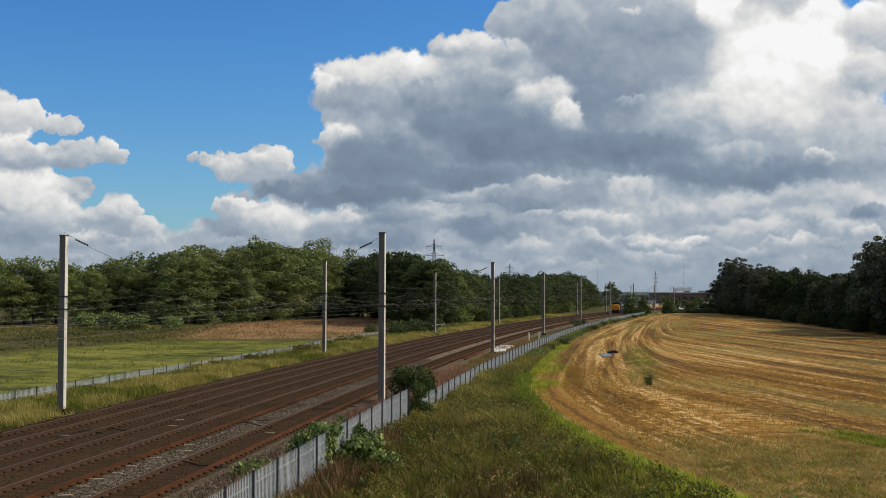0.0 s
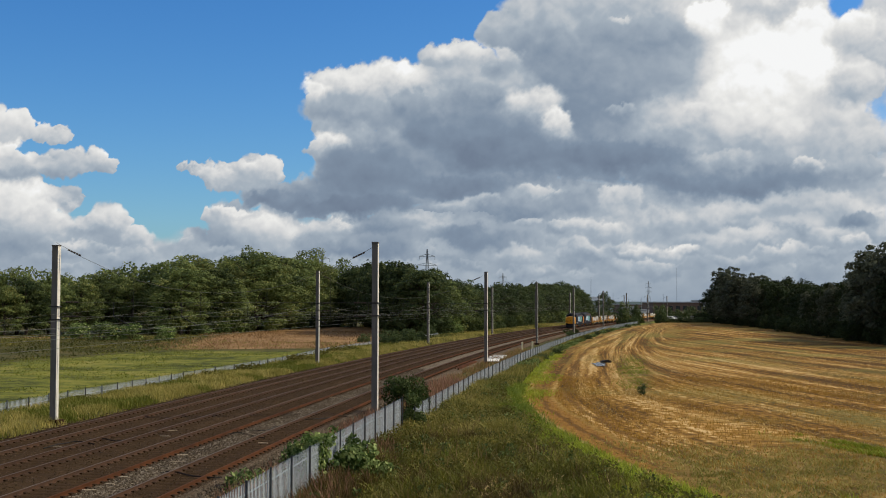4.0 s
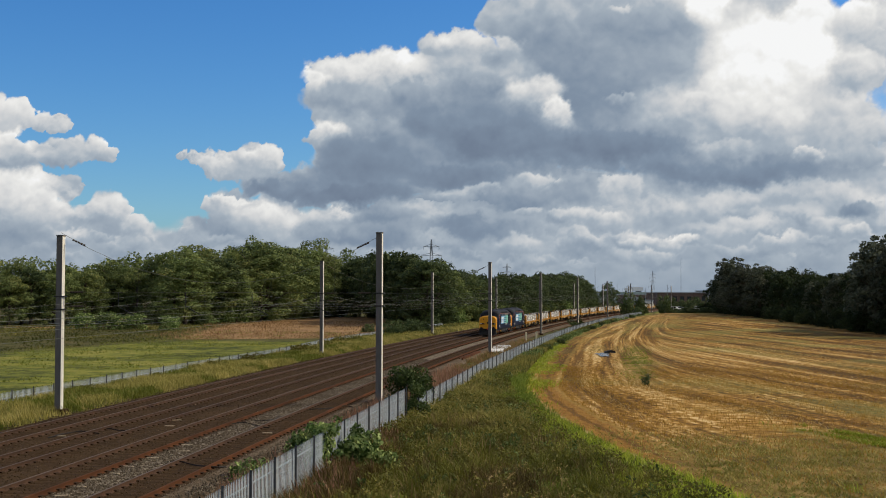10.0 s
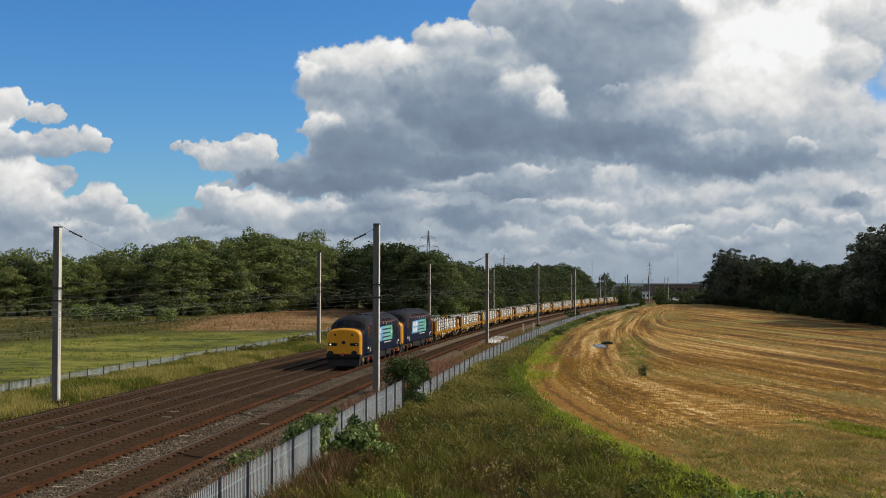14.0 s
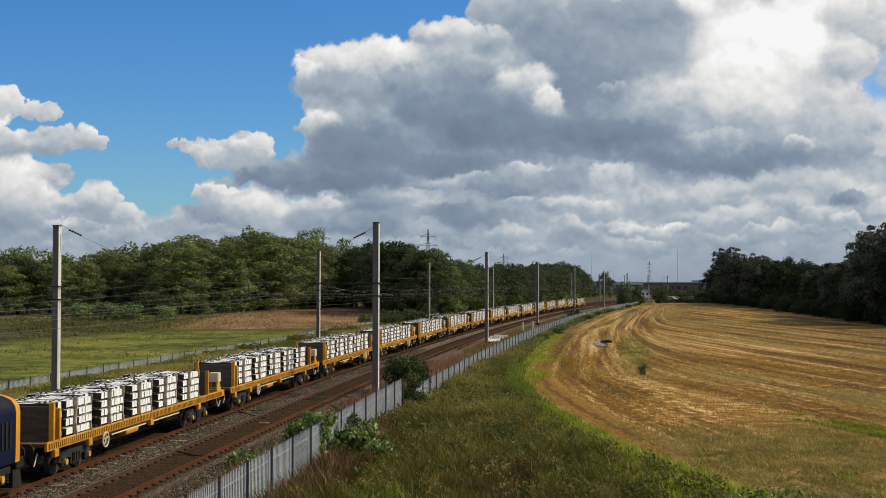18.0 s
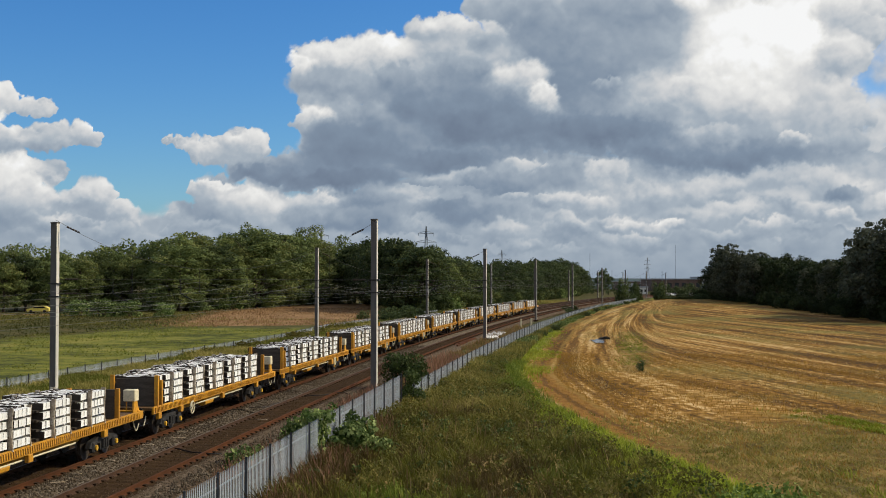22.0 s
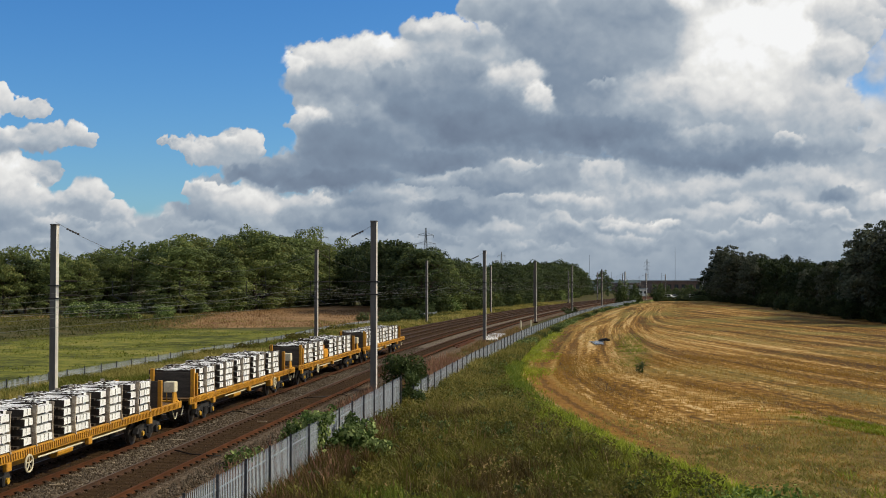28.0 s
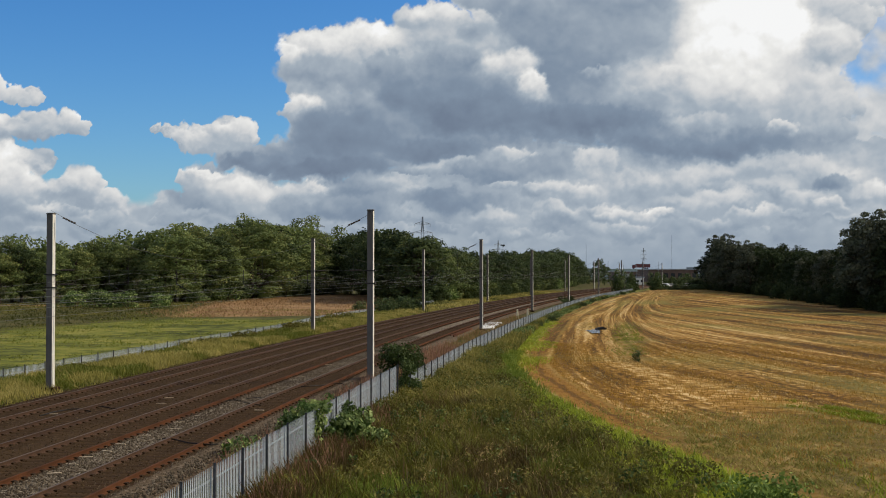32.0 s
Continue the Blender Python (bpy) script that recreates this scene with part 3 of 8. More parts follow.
    def heap(shift):
        mv = n.nodes.new("ShaderNodeVectorMath"); mv.operation = "ADD"; mv.inputs[1].default_value = shift
        L(bent.outputs[0], mv.inputs[0])
        vo = n.nodes.new("ShaderNodeTexVoronoi"); vo.feature = "SMOOTH_F1"; vo.normalize = True
        vo.inputs["Scale"].default_value, vo.inputs["Detail"].default_value = 0.006, 2.6
        vo.inputs["Roughness"].default_value, vo.inputs["Lacunarity"].default_value, vo.inputs["Smoothness"].default_value = 0.42, 2.3, 0.35
        L(mv.outputs[0], vo.inputs["Vector"])
        return vo.outputs["Distance"]

    h0, h1 = heap((0, 0, 0)), heap((8, 0, 20))
    lit_ = n.nodes.new("ShaderNodeMath"); lit_.operation = "SUBTRACT"
    L(h1, lit_.inputs[0]); L(h0, lit_.inputs[1])
    are = n.nodes.new("ShaderNodeAttribute"); are.attribute_name = "cloud_relief"
    gain = n.nodes.new("ShaderNodeMath"); gain.operation = "MULTIPLY"; gain.inputs[1].default_value = 0.8
    L(are.outputs["Fac"], gain.inputs[0])
    sway = n.nodes.new("ShaderNodeMath"); sway.operation = "MULTIPLY_ADD"
    L(lit_.outputs[0], sway.inputs[0]); L(gain.outputs[0], sway.inputs[1]); L(at.outputs["Fac"], sway.inputs[2])
    L(sway.outputs[0], ad.inputs[2])
    rp = n.nodes.new("ShaderNodeValToRGB")
    stops = [(0.12, (0.14, 0.18, 0.255)), (0.36, (0.215, 0.278, 0.365)), (0.6, (0.38, 0.44, 0.505)), (0.8, (0.655, 0.665, 0.672)), (0.93, (0.82, 0.818, 0.8)), (1.02, (0.92, 0.925, 0.925))]
    rp.color_ramp.elements[0].position, rp.color_ramp.elements[0].color = stops[0][0], (*stops[0][1], 1)
    rp.color_ramp.elements[1].position, rp.color_ramp.elements[1].color = 1.0, (*stops[-1][1], 1)
    for ps, c in stops[1:-1]:
        rp.color_ramp.elements.new(ps).color = (*c, 1)
    L(sb.outputs[0], rp.inputs[0])
    em = n.nodes.new("ShaderNodeEmission"); em.inputs[1].default_value = 1.0
    L(rp.outputs[0], em.inputs[0])
    tr = n.nodes.new("ShaderNodeBsdfTransparent")
    mx = n.nodes.new("ShaderNodeMixShader")
    a2 = n.nodes.new("ShaderNodeMath"); a2.operation = "MULTIPLY_ADD"; a2.inputs[1].default_value = 0.5; a2.inputs[2].default_value = -0.25
    a3 = n.nodes.new("ShaderNodeMath"); a3.operation = "ADD"
    ar = n.nodes.new("ShaderNodeMapRange"); ar.interpolation_type = "SMOOTHSTEP"; ar.inputs[1].default_value = 0.12; ar.inputs[2].default_value = 0.75
    L(no.outputs[0], a2.inputs[0]); L(a2.outputs[0], a3.inputs[0]); L(ac.outputs["Fac"], a3.inputs[1]); L(a3.outputs[0], ar.inputs[0])
    L(ar.outputs[0], mx.inputs[0]); L(tr.outputs[0], mx.inputs[1]); L(em.outputs[0], mx.inputs[2]); L(mx.outputs[0], out.inputs[0])
    m.cycles.emission_sampling = "NONE"
    me.materials.append(m)
    ob = new("backdrop_sky_clouds", me)
    ob.location = (0, 0, H)
    return tagged(ob, "white and grey cumulus clouds drifting over a blue sky", "clouds", kind="structure")


clouds = build_sky()

# ---- ground ----
WHEELS = ((25.2, 27.1, 0.45), (27.1, 26.4, 0.39), (25.3, 5.5, 0.0))      # weedy wheel tracks: offset at a place, that place, drift
FIELD_EDGE = [(-120, 40), (-60, 30), (-30, 29), (-10, 24.0), (-1, 21.5), (4.8, 20.0), (9.9, 18.2), (16, 16.6), (28, 14.1), (40, 12.2), (50, 11.1), (80, 10.6), (137, 9.9), (250, 10.9), (330, 11.5), (900, 14)]
FIELD_Z = [(-100, -0.8), (60, -0.7), (150, -0.35), (270, 0.0), (900, 0.0)]


def field_rows(s, o):
    """Rows follow the headland near the field's edge and run straight across the rest."""
    e = o - tab(s, FIELD_EDGE)
    k = np.clip((e - 6) / 9, 0, 1)
    k = k * k * (3 - 2 * k)
    return e * (1 - k) + (o + 0.25 * s - 26) * 0.97 * k, 1 - k


def line_coords(x, y):
    """s and off of points of the ground."""
    ps, px, py, pt = _s[::8], _x[::8], _y[::8], _th[::8]
    s_out, o_out = np.empty(len(x)), np.empty(len(x))
    for k in range(0, len(x), 4000):
        xx, yy = x[k:k + 4000, None], y[k:k + 4000, None]
        i = np.argmin((xx - px) ** 2 + (yy - py) ** 2, 1)
        dx, dy = xx[:, 0] - px[i], yy[:, 0] - py[i]
        s_out[k:k + 4000] = ps[i] + dx * np.sin(pt[i]) + dy * np.cos(pt[i])
        o_out[k:k + 4000] = dx * np.cos(pt[i]) - dy * np.sin(pt[i])
    return s_out, o_out


def tab(v, table):
    return np.interp(v, [a for a, _ in table], [b for _, b in table])


def ground_z(s, o):
    left = np.interp(o, [-200, -60, -17, -11.2, -10.4], [-0.2, -0.5, -0.5, -0.4, -0.62])
    right = np.interp(o, [4.2, 5.0, 7.0], [-0.62, -0.35, -0.6])
    fz = tab(s, FIELD_Z)
    far = np.clip((o - 7) / 3, 0, 1)
    z = np.where(o < 0, left, np.where(o < 7, right, right * (1 - far) + fz * far))
    z = np.where((o > -10.4) & (o < 4.2), -0.62, z)
    return z


def stretch_axis(lo, hi, step, far_lo, far_hi):
    mid = list(np.arange(lo, hi, step))
    d, a = step, hi
    up = []
    while a < far_hi:
        up.append(a); d *= 1.16; a += d
    up.append(far_hi)
    d, a = step, lo - step
    dn = []
    while a > far_lo:
        dn.append(a); d *= 1.22; a -= d
    dn.append(far_lo)
    return np.array(dn[::-1] + mid + up)


def build_ground():
    xs, ys = stretch_axis(-45, 75, 0.7, -4500, 4500), stretch_axis(24, 150, 0.7, -900, 4800)
    gx, gy = np.meshgrid(xs, ys)
    x, y = gx.ravel(), gy.ravel()
    s, o = line_coords(x, y)
    e = o - tab(s, FIELD_EDGE)
    z = ground_z(s, o) + 0.05 * fbm(x * .25, y * .25, 3, 3) * (np.abs(o + 3) > 9) + 0.13 * fbm(x * .55, y * .55, 2, 13) * np.clip((o - 7.6) / 1.5, 0, 1) * np.clip((-e - 0.5) / 2, 0, 1)
    stub = np.clip(e / (0.8 + 2.2 * np.clip((s - 45) / 25, 0, 1)) + 0.5 - 0.35 * np.clip((s - 45) / 25, 0, 1), 0, 1)
    meadow = np.clip((-16.8 - o) / 1.5, 0, 1) * np.clip((200 - s) / 20, 0, 1) * np.clip((169 - y + 0.12 * (x + 40)) / 6, 0, 1) * np.clip((x + 41 + (157 - y) / 3.5 + 1.5 * fbm(x * .2, y * .1, 3, 17)) / 2.5, 0, 1)
    straw = np.clip((y - 169 - 0.25 * (x + 40)) / 6, 0, 1) * np.clip((x + 39 + (y < 250) * 0.08 * (y - 172) - (y >= 250) * 0.1 * (y - 250) + (y >= 250) * 6.2) / 4, 0, 1) * np.clip((-19 - o) / 2, 0, 1) * np.clip((350 - y) / 10, 0, 1)
    straw = np.maximum(straw, np.clip((8.5 - np.abs(x + 77)) / 2, 0, 1) * np.clip((9 - np.abs(y - 233)) / 4, 0, 1))
    weeds = np.clip((27 - s - 0.12 * e) / 12, 0, 1) * np.clip((e - 3.4 * np.clip((s - 9) / 10, 0.02, 1)) / 1.6, 0, 1) * (0.75 + 0.3 * fbm(x * .15, y * .15, 3, 15))
    weeds = np.maximum(weeds, np.exp(-((x - 14.3 - 0.142 * (y - 85.8)) / 1.5) ** 2 - ((y - 112) / 20) ** 2) * 0.95)
    # two green wheel tracks cross the nearest corner of the field
    weeds = np.clip(weeds, 0, 0.9)
    ruts = np.max([np.exp(-((o - a - d * (c - s) - 0.35 * fbm(s * 0.3, s * 0 + a, 2, 19)) / 0.75) ** 2) * np.clip((c - s) / 4, 0, 1) * np.clip((s + 4) / 6, 0, 1) for a, c, d in WHEELS], 0)
    idx = np.arange(len(x)).reshape(gx.shape)
    quads = np.stack([idx[:-1, :-1], idx[:-1, 1:], idx[1:, 1:], idx[1:, :-1]], -1).reshape(-1, 4)
    me = fast_mesh("ground", np.stack([x, y, z], -1).tolist(), quads.tolist(), ground_material())
    for nm, val in (("stubble", stub), ("edge", e), ("rows", field_rows(s, o)[0]), ("headland", field_rows(s, o)[1]), ("meadow", meadow), ("straw", straw), ("weeds", weeds), ("ruts", ruts), ("along", s)):
        me.attributes.new(nm, "FLOAT", "POINT").data.foreach_set("value", val.astype(np.float32))
    for p in me.polygons:
        p.use_smooth = True
    return tagged(new("ground", me), "rough grass, green meadow and golden harvested stubble field", "ground", kind="structure")


def ground_material():
    m, n, b = nodes_of("field_and_grass_ground")
    L = n.links.new

    def attr(nm):
        a = n.nodes.new("ShaderNodeAttribute"); a.attribute_name = nm
        return a.outputs["Fac"]

    def noise_of(scale, detail=5, vec=None, distortion=0.0):
        t = n.nodes.new("ShaderNodeTexNoise"); t.inputs["Scale"].default_value = scale; t.inputs["Detail"].default_value = detail
        t.inputs["Distortion"].default_value = distortion
        L(vec or geo.outputs["Position"], t.inputs[0])
        return t.outputs[0]

    def ramp(fac, *stops):
        r = n.nodes.new("ShaderNodeValToRGB")
        r.color_ramp.elements[0].position, r.color_ramp.elements[0].color = stops[0][0], (*stops[0][1], 1)
        r.color_ramp.elements[1].position, r.color_ramp.elements[1].color = stops[-1][0], (*stops[-1][1], 1)
        for p, c in stops[1:-1]:
            r.color_ramp.elements.new(p).color = (*c, 1)
        L(fac, r.inputs[0])
        return r.outputs[0]

    def mix(fac, a, c, mode="MIX"):
        x = n.nodes.new("ShaderNodeMix"); x.data_type = "RGBA"; x.blend_type = mode
        if isinstance(fac, float):
            x.inputs[0].default_value = fac
        else:
            L(fac, x.inputs[0])
        L(a, x.inputs[6]); L(c, x.inputs[7])
        return x.outputs[2]

    def math_(op, a, c=None, d=None):
        x = n.nodes.new("ShaderNodeMath"); x.operation = op
        for i, v in enumerate((a, c, d)):
            if v is None:
                continue
            if isinstance(v, (int, float)):
                x.inputs[i].default_value = v
            else:
                L(v, x.inputs[i])
        return x.outputs[0]

    geo = n.nodes.new("ShaderNodeNewGeometry")
    edge, rows, along = attr("edge"), attr("rows"), attr("along")
    comb = n.nodes.new("ShaderNodeCombineXYZ")
    L(rows, comb.inputs[0]); L(math_("MULTIPLY", along, 0.035), comb.inputs[1])
    bands = noise_of(0.42, 4, comb.outputs[0], 0.4)
    swath = noise_of(0.11, 3, comb.outputs[0], 0.3)
    fine = noise_of(3.0, 6)
    broad = noise_of(0.06, 4)
    narrow = noise_of(1.7, 3, comb.outputs[0], 0.5)
    comb2 = n.nodes.new("ShaderNodeCombineXYZ")
    L(rows, comb2.inputs[0]); L(math_("MULTIPLY", along, 0.3), comb2.inputs[1])
    rows_ = noise_of(3.4, 4, comb2.outputs[0], 0.3)
    st = math_("MULTIPLY_ADD", bands, 0.7, math_("MULTIPLY", narrow, 0.4))
    st = math_("ADD", st, math_("MULTIPLY_ADD", rows_, 0.55, -0.32))
    st = math_("ADD", st, math_("MULTIPLY_ADD", fine, 0.3, -0.17))
    st = math_("ADD", st, math_("MULTIPLY_ADD", attr("headland"), 0.05, -0.012))
    stubble = ramp(st, (0.40, (0.075, 0.038, 0.008)), (0.47, (0.16, 0.08, 0.013)), (0.53, (0.25, 0.13, 0.023)), (0.58, (0.36, 0.205, 0.05)), (0.66, (0.59, 0.42, 0.195)))
    soil = ramp(math_("MULTIPLY_ADD", rows_, 0.5, math_("MULTIPLY", fine, 0.5)), (0.35, (0.16, 0.075, 0.012)), (0.65, (0.3, 0.155, 0.03)))
    tramped = n.nodes.new("ShaderNodeMapRange"); tramped.interpolation_type = "SMOOTHSTEP"
    tramped.inputs[1].default_value, tramped.inputs[2].default_value = 1.7, 0.6
    L(math_("ADD", math_("ABSOLUTE", math_("ADD", edge, -2.0)), math_("MULTIPLY", math_("MAXIMUM", math_("ADD", along, -50.0), 0.0), 0.06)), tramped.inputs[0])
    stubble = mix(math_("MULTIPLY", tramped.outputs[0], 0.95), stubble, soil)
    def line_at(c, width):
        x = n.nodes.new("ShaderNodeMapRange"); x.interpolation_type = "SMOOTHSTEP"
        x.inputs[1].default_value, x.inputs[2].default_value = width, width * 0.3
        L(math_("ABSOLUTE", math_("ADD", math_("MULTIPLY_ADD", noise_of(0.45, 4), 0.9, -0.45 - c), edge)), x.inputs[0])
        return x.outputs[0]

    # wheel lines along the headland, and a pale line of straw outside them
    stubble = mix(math_("MULTIPLY", line_at(2.0, 0.3), 0.75), stubble, ramp(fine, (0.3, (0.07, 0.035, 0.009)), (0.7, (0.13, 0.065, 0.015))))
    stubble = mix(math_("MULTIPLY", line_at(3.9, 0.36), 0.75), stubble, ramp(fine, (0.3, (0.08, 0.04, 0.01)), (0.7, (0.14, 0.07, 0.016))))
    stubble = mix(math_("MULTIPLY", line_at(2.95, 0.3), 0.5), stubble, ramp(fine, (0.3, (0.2, 0.135, 0.03)), (0.7, (0.34, 0.22, 0.06))))
    stubble = mix(math_("MULTIPLY", line_at(0.8, 0.34), 0.7), stubble, ramp(fine, (0.3, (0.3, 0.21, 0.08)), (0.7, (0.5, 0.38, 0.18))))
    weedy = ramp(math_("ADD", math_("MULTIPLY", broad, 0.6), math_("MULTIPLY", swath, 0.5)), (0.53, (0, 0, 0)), (0.66, (1, 1, 1)))
    green = ramp(fine, (0.3, (0.12, 0.13, 0.025)), (0.7, (0.23, 0.2, 0.06)))
    stubble = mix(math_("MULTIPLY", weedy, 0.62), stubble, green)
    stubble = mix(math_("MULTIPLY", attr("ruts"), 0.85), stubble, ramp(fine, (0.3, (0.085, 0.1, 0.02)), (0.7, (0.2, 0.2, 0.05))))
    stubble = mix(attr("weeds"), stubble, ramp(math_("MULTIPLY_ADD", noise_of(0.5, 6), 0.6, math_("MULTIPLY", narrow, 0.4)), (0.4, (0.07, 0.058, 0.014)), (0.5, (0.15, 0.105, 0.027)), (0.62, (0.26, 0.175, 0.055))))
    rough = ramp(math_("MULTIPLY_ADD", noise_of(0.35, 6), 0.7, math_("MULTIPLY", fine, 0.3)), (0.35, (0.035, 0.042, 0.011)), (0.5, (0.065, 0.062, 0.018)), (0.66, (0.12, 0.095, 0.037)))
    mead = ramp(math_("ADD", math_("MULTIPLY_ADD", noise_of(0.1, 6), 0.4, math_("MULTIPLY", fine, 0.25)), math_("MULTIPLY", noise_of(0.55, 5), 0.35)), (0.41, (0.03, 0.04, 0.01)), (0.47, (0.09, 0.1, 0.018)), (0.53, (0.16, 0.168, 0.026)), (0.61, (0.24, 0.21, 0.058)))
    strawc = ramp(math_("MULTIPLY_ADD", noise_of(0.2, 6), 0.7, math_("MULTIPLY", fine, 0.3)), (0.36, (0.15, 0.088, 0.042)), (0.5, (0.24, 0.145, 0.068)), (0.64, (0.34, 0.215, 0.105)))
    strip = math_("SUBTRACT", 1.0, math_("ABSOLUTE", math_("MULTIPLY", math_("ADD", edge, 1.0), 0.36)))
    fresh = ramp(fine, (0.3, (0.11, 0.135, 0.016)), (0.7, (0.2, 0.215, 0.034)))
    col = mix(attr("meadow"), rough, mead)
    stp = n.nodes.new("ShaderNodeClamp"); L(strip, stp.inputs[0])
    col = mix(stp.outputs[0], col, fresh)

    def broken(a):
        x = n.nodes.new("ShaderNodeMapRange"); x.inputs[1].default_value, x.inputs[2].default_value = 0.35, 0.65
        L(math_("ADD", a, math_("MULTIPLY_ADD", noise_of(0.9, 5), 0.6, -0.3)), x.inputs[0])
        return x.outputs[0]

    col = mix(broken(attr("straw")), col, strawc)
    col = mix(broken(attr("stubble")), col, stubble)
    L(col, b.inputs["Base Color"])
    b.inputs["Roughness"].default_value = 0.95
    b.inputs["Specular IOR Level"].default_value = 0.1
    bp = n.nodes.new("ShaderNodeBump"); bp.inputs["Strength"].default_value = 0.9; bp.inputs["Distance"].default_value = 0.16
    L(math_("ADD", fine, math_("MULTIPLY", bands, 0.8)), bp.inputs["Height"]); L(bp.outputs[0], b.inputs["Normal"])
    return m


build_ground()

# ---- track bed: ballast with a pale strip between the two near tracks ----
BED = [(-10.6, -0.7), (-9.5, -0.2), (-8.9, -0.157), (1.2, -0.157), (3.9, -0.157), (4.4, -0.25), (5.0, -0.7)]
v, f = sweep(BED, s_long, closed=False)
tagged(new("track_bed", fast_mesh("track_bed", v, f, M_BALLAST)), "brown-stained ballast bed under four railway tracks", "ballast", kind="structure")
v, f = sweep([(0.22, -0.17), (0.35, -0.13), (1.5, -0.125), (1.7, -0.17)], s_long, closed=False)
tagged(new("ballast_strip", fast_mesh("ballast_strip", v, f, M_PALEBALLAST)), "strip of pale grey ballast between two tracks", "ballast", kind="structure")
v, f = sweep([(3.5, -0.17), (3.75, -0.14), (4.3, -0.2), (4.75, -0.36)], s_long, closed=False)
tagged(new("ballast_shoulder", fast_mesh("ballast_shoulder", v, f, M_SHOULDER)), "stained grey ballast shoulder beside the outer track", "ballast", kind="structure")

RAIL = [(-0.07, -0.16), (0.07, -0.16), (0.07, -0.145), (0.012, -0.12), (0.012, -0.05), (0.036, -0.035), (0.036, -0.004), (0.03, 0), (-0.03, 0), (-0.036, -0.004), (-0.036, -0.035), (-0.012, -0.05), (-0.012, -0.12), (-0.07, -0.145)]


def rail(name, off, material, parent, label):
    v, f = sweep(RAIL, s_long, off)
    mi = [1 if (i % 14) in (6, 7, 8) else 0 for i in range(len(f))]
    return part(name, fast_mesh(name, v, f, [material, M_RUSTRAIL if material is M_RUSTRAIL else M_RAILTOP], mi), None, parent, label)


def sleeper_mesh():
    bm = bmesh.new()
    box(bm, -0.125, 0.125, -1.25, 1.25, -0.3, -0.152, 0.012)
    for y in (-GAUGE / 2, GAUGE / 2):
        for sg in (-1, 1):
            box(bm, -0.09, 0.09, y + sg * 0.075 - 0.05, y + sg * 0.075 + 0.05, -0.153, -0.105, 0, 1)
    return mesh_of("sleeper", bm, [M_SLEEPER, M_CHAIR])


SLEEPER = sleeper_mesh()


def sleepers_joined(off, s0, s1):
    base = [Vector(vv.co) for vv in SLEEPER.vertices]
    polys = [(tuple(p.vertices), p.material_index) for p in SLEEPER.polygons]
    v, f, mi = [], [], []
    s = s0
    while s < s1:
        m = place(s, off)
        k = len(v)
        v += [tuple(m @ p) for p in base]
        f += [tuple(i + k for i in q) for q, _ in polys]
        mi += [a for _, a in polys]
        s += 0.65
    return fast_mesh("far_sleepers", v, f, [M_SLEEPER, M_CHAIR], mi)


track_things = []
for k, off in enumerate(TRACKS):
    mats = (M_RAIL, M_RAIL) if k in (0, 1) else (M_RAIL, M_RUSTRAIL)
    tr = empty("railway_track", "brown railway track with %s on ballast" % ("one orange-rusted rail" if k > 1 else "dark worn rails"), "railway track", group="parallel railway tracks")
    rail("rail", off, mats[0], tr, "")
    rail("rail", off + GAUGE, mats[1], tr, "orange rusted rail" if k > 1 else "")
    track_things.append((tr, off + GAUGE / 2))
# ---- trees ----
def leaf_cards(rng, centres, radii, count, size, squash=1.0, wild=0.55, upper=0.0):
    """Quads scattered over the shells of clumps, each a leaf spray of its own; upper is the share kept to the tops."""
    w = np.array(radii) ** 2
    pick = rng.choice(len(radii), count, p=w / w.sum())
    d = rng.normal(size=(count, 3))
    d /= np.linalg.norm(d, axis=1)[:, None]
    d[:, 2] = np.where(rng.rand(count) < upper, np.abs(d[:, 2]), d[:, 2])
    c = np.array(centres)[pick] + d * (np.array(radii)[pick] * (0.66 + 0.4 * rng.rand(count)))[:, None] * np.array([1, 1, squash])
    nrm = d + rng.normal(size=(count, 3)) * wild
    nrm /= np.linalg.norm(nrm, axis=1)[:, None]
    t = np.cross(nrm, rng.normal(size=(count, 3)))
    t /= np.linalg.norm(t, axis=1)[:, None] + 1e-9
    b = np.cross(nrm, t)
    sz = size * (0.6 + 0.8 * rng.rand(count))[:, None]
    v = np.stack([c - t * sz * 0.5, c - b * sz * 0.32, c + t * sz * 0.5, c + b * sz * 0.32], 1).reshape(-1, 3)
    f = np.arange(count * 4).reshape(-1, 4)
    return v, f


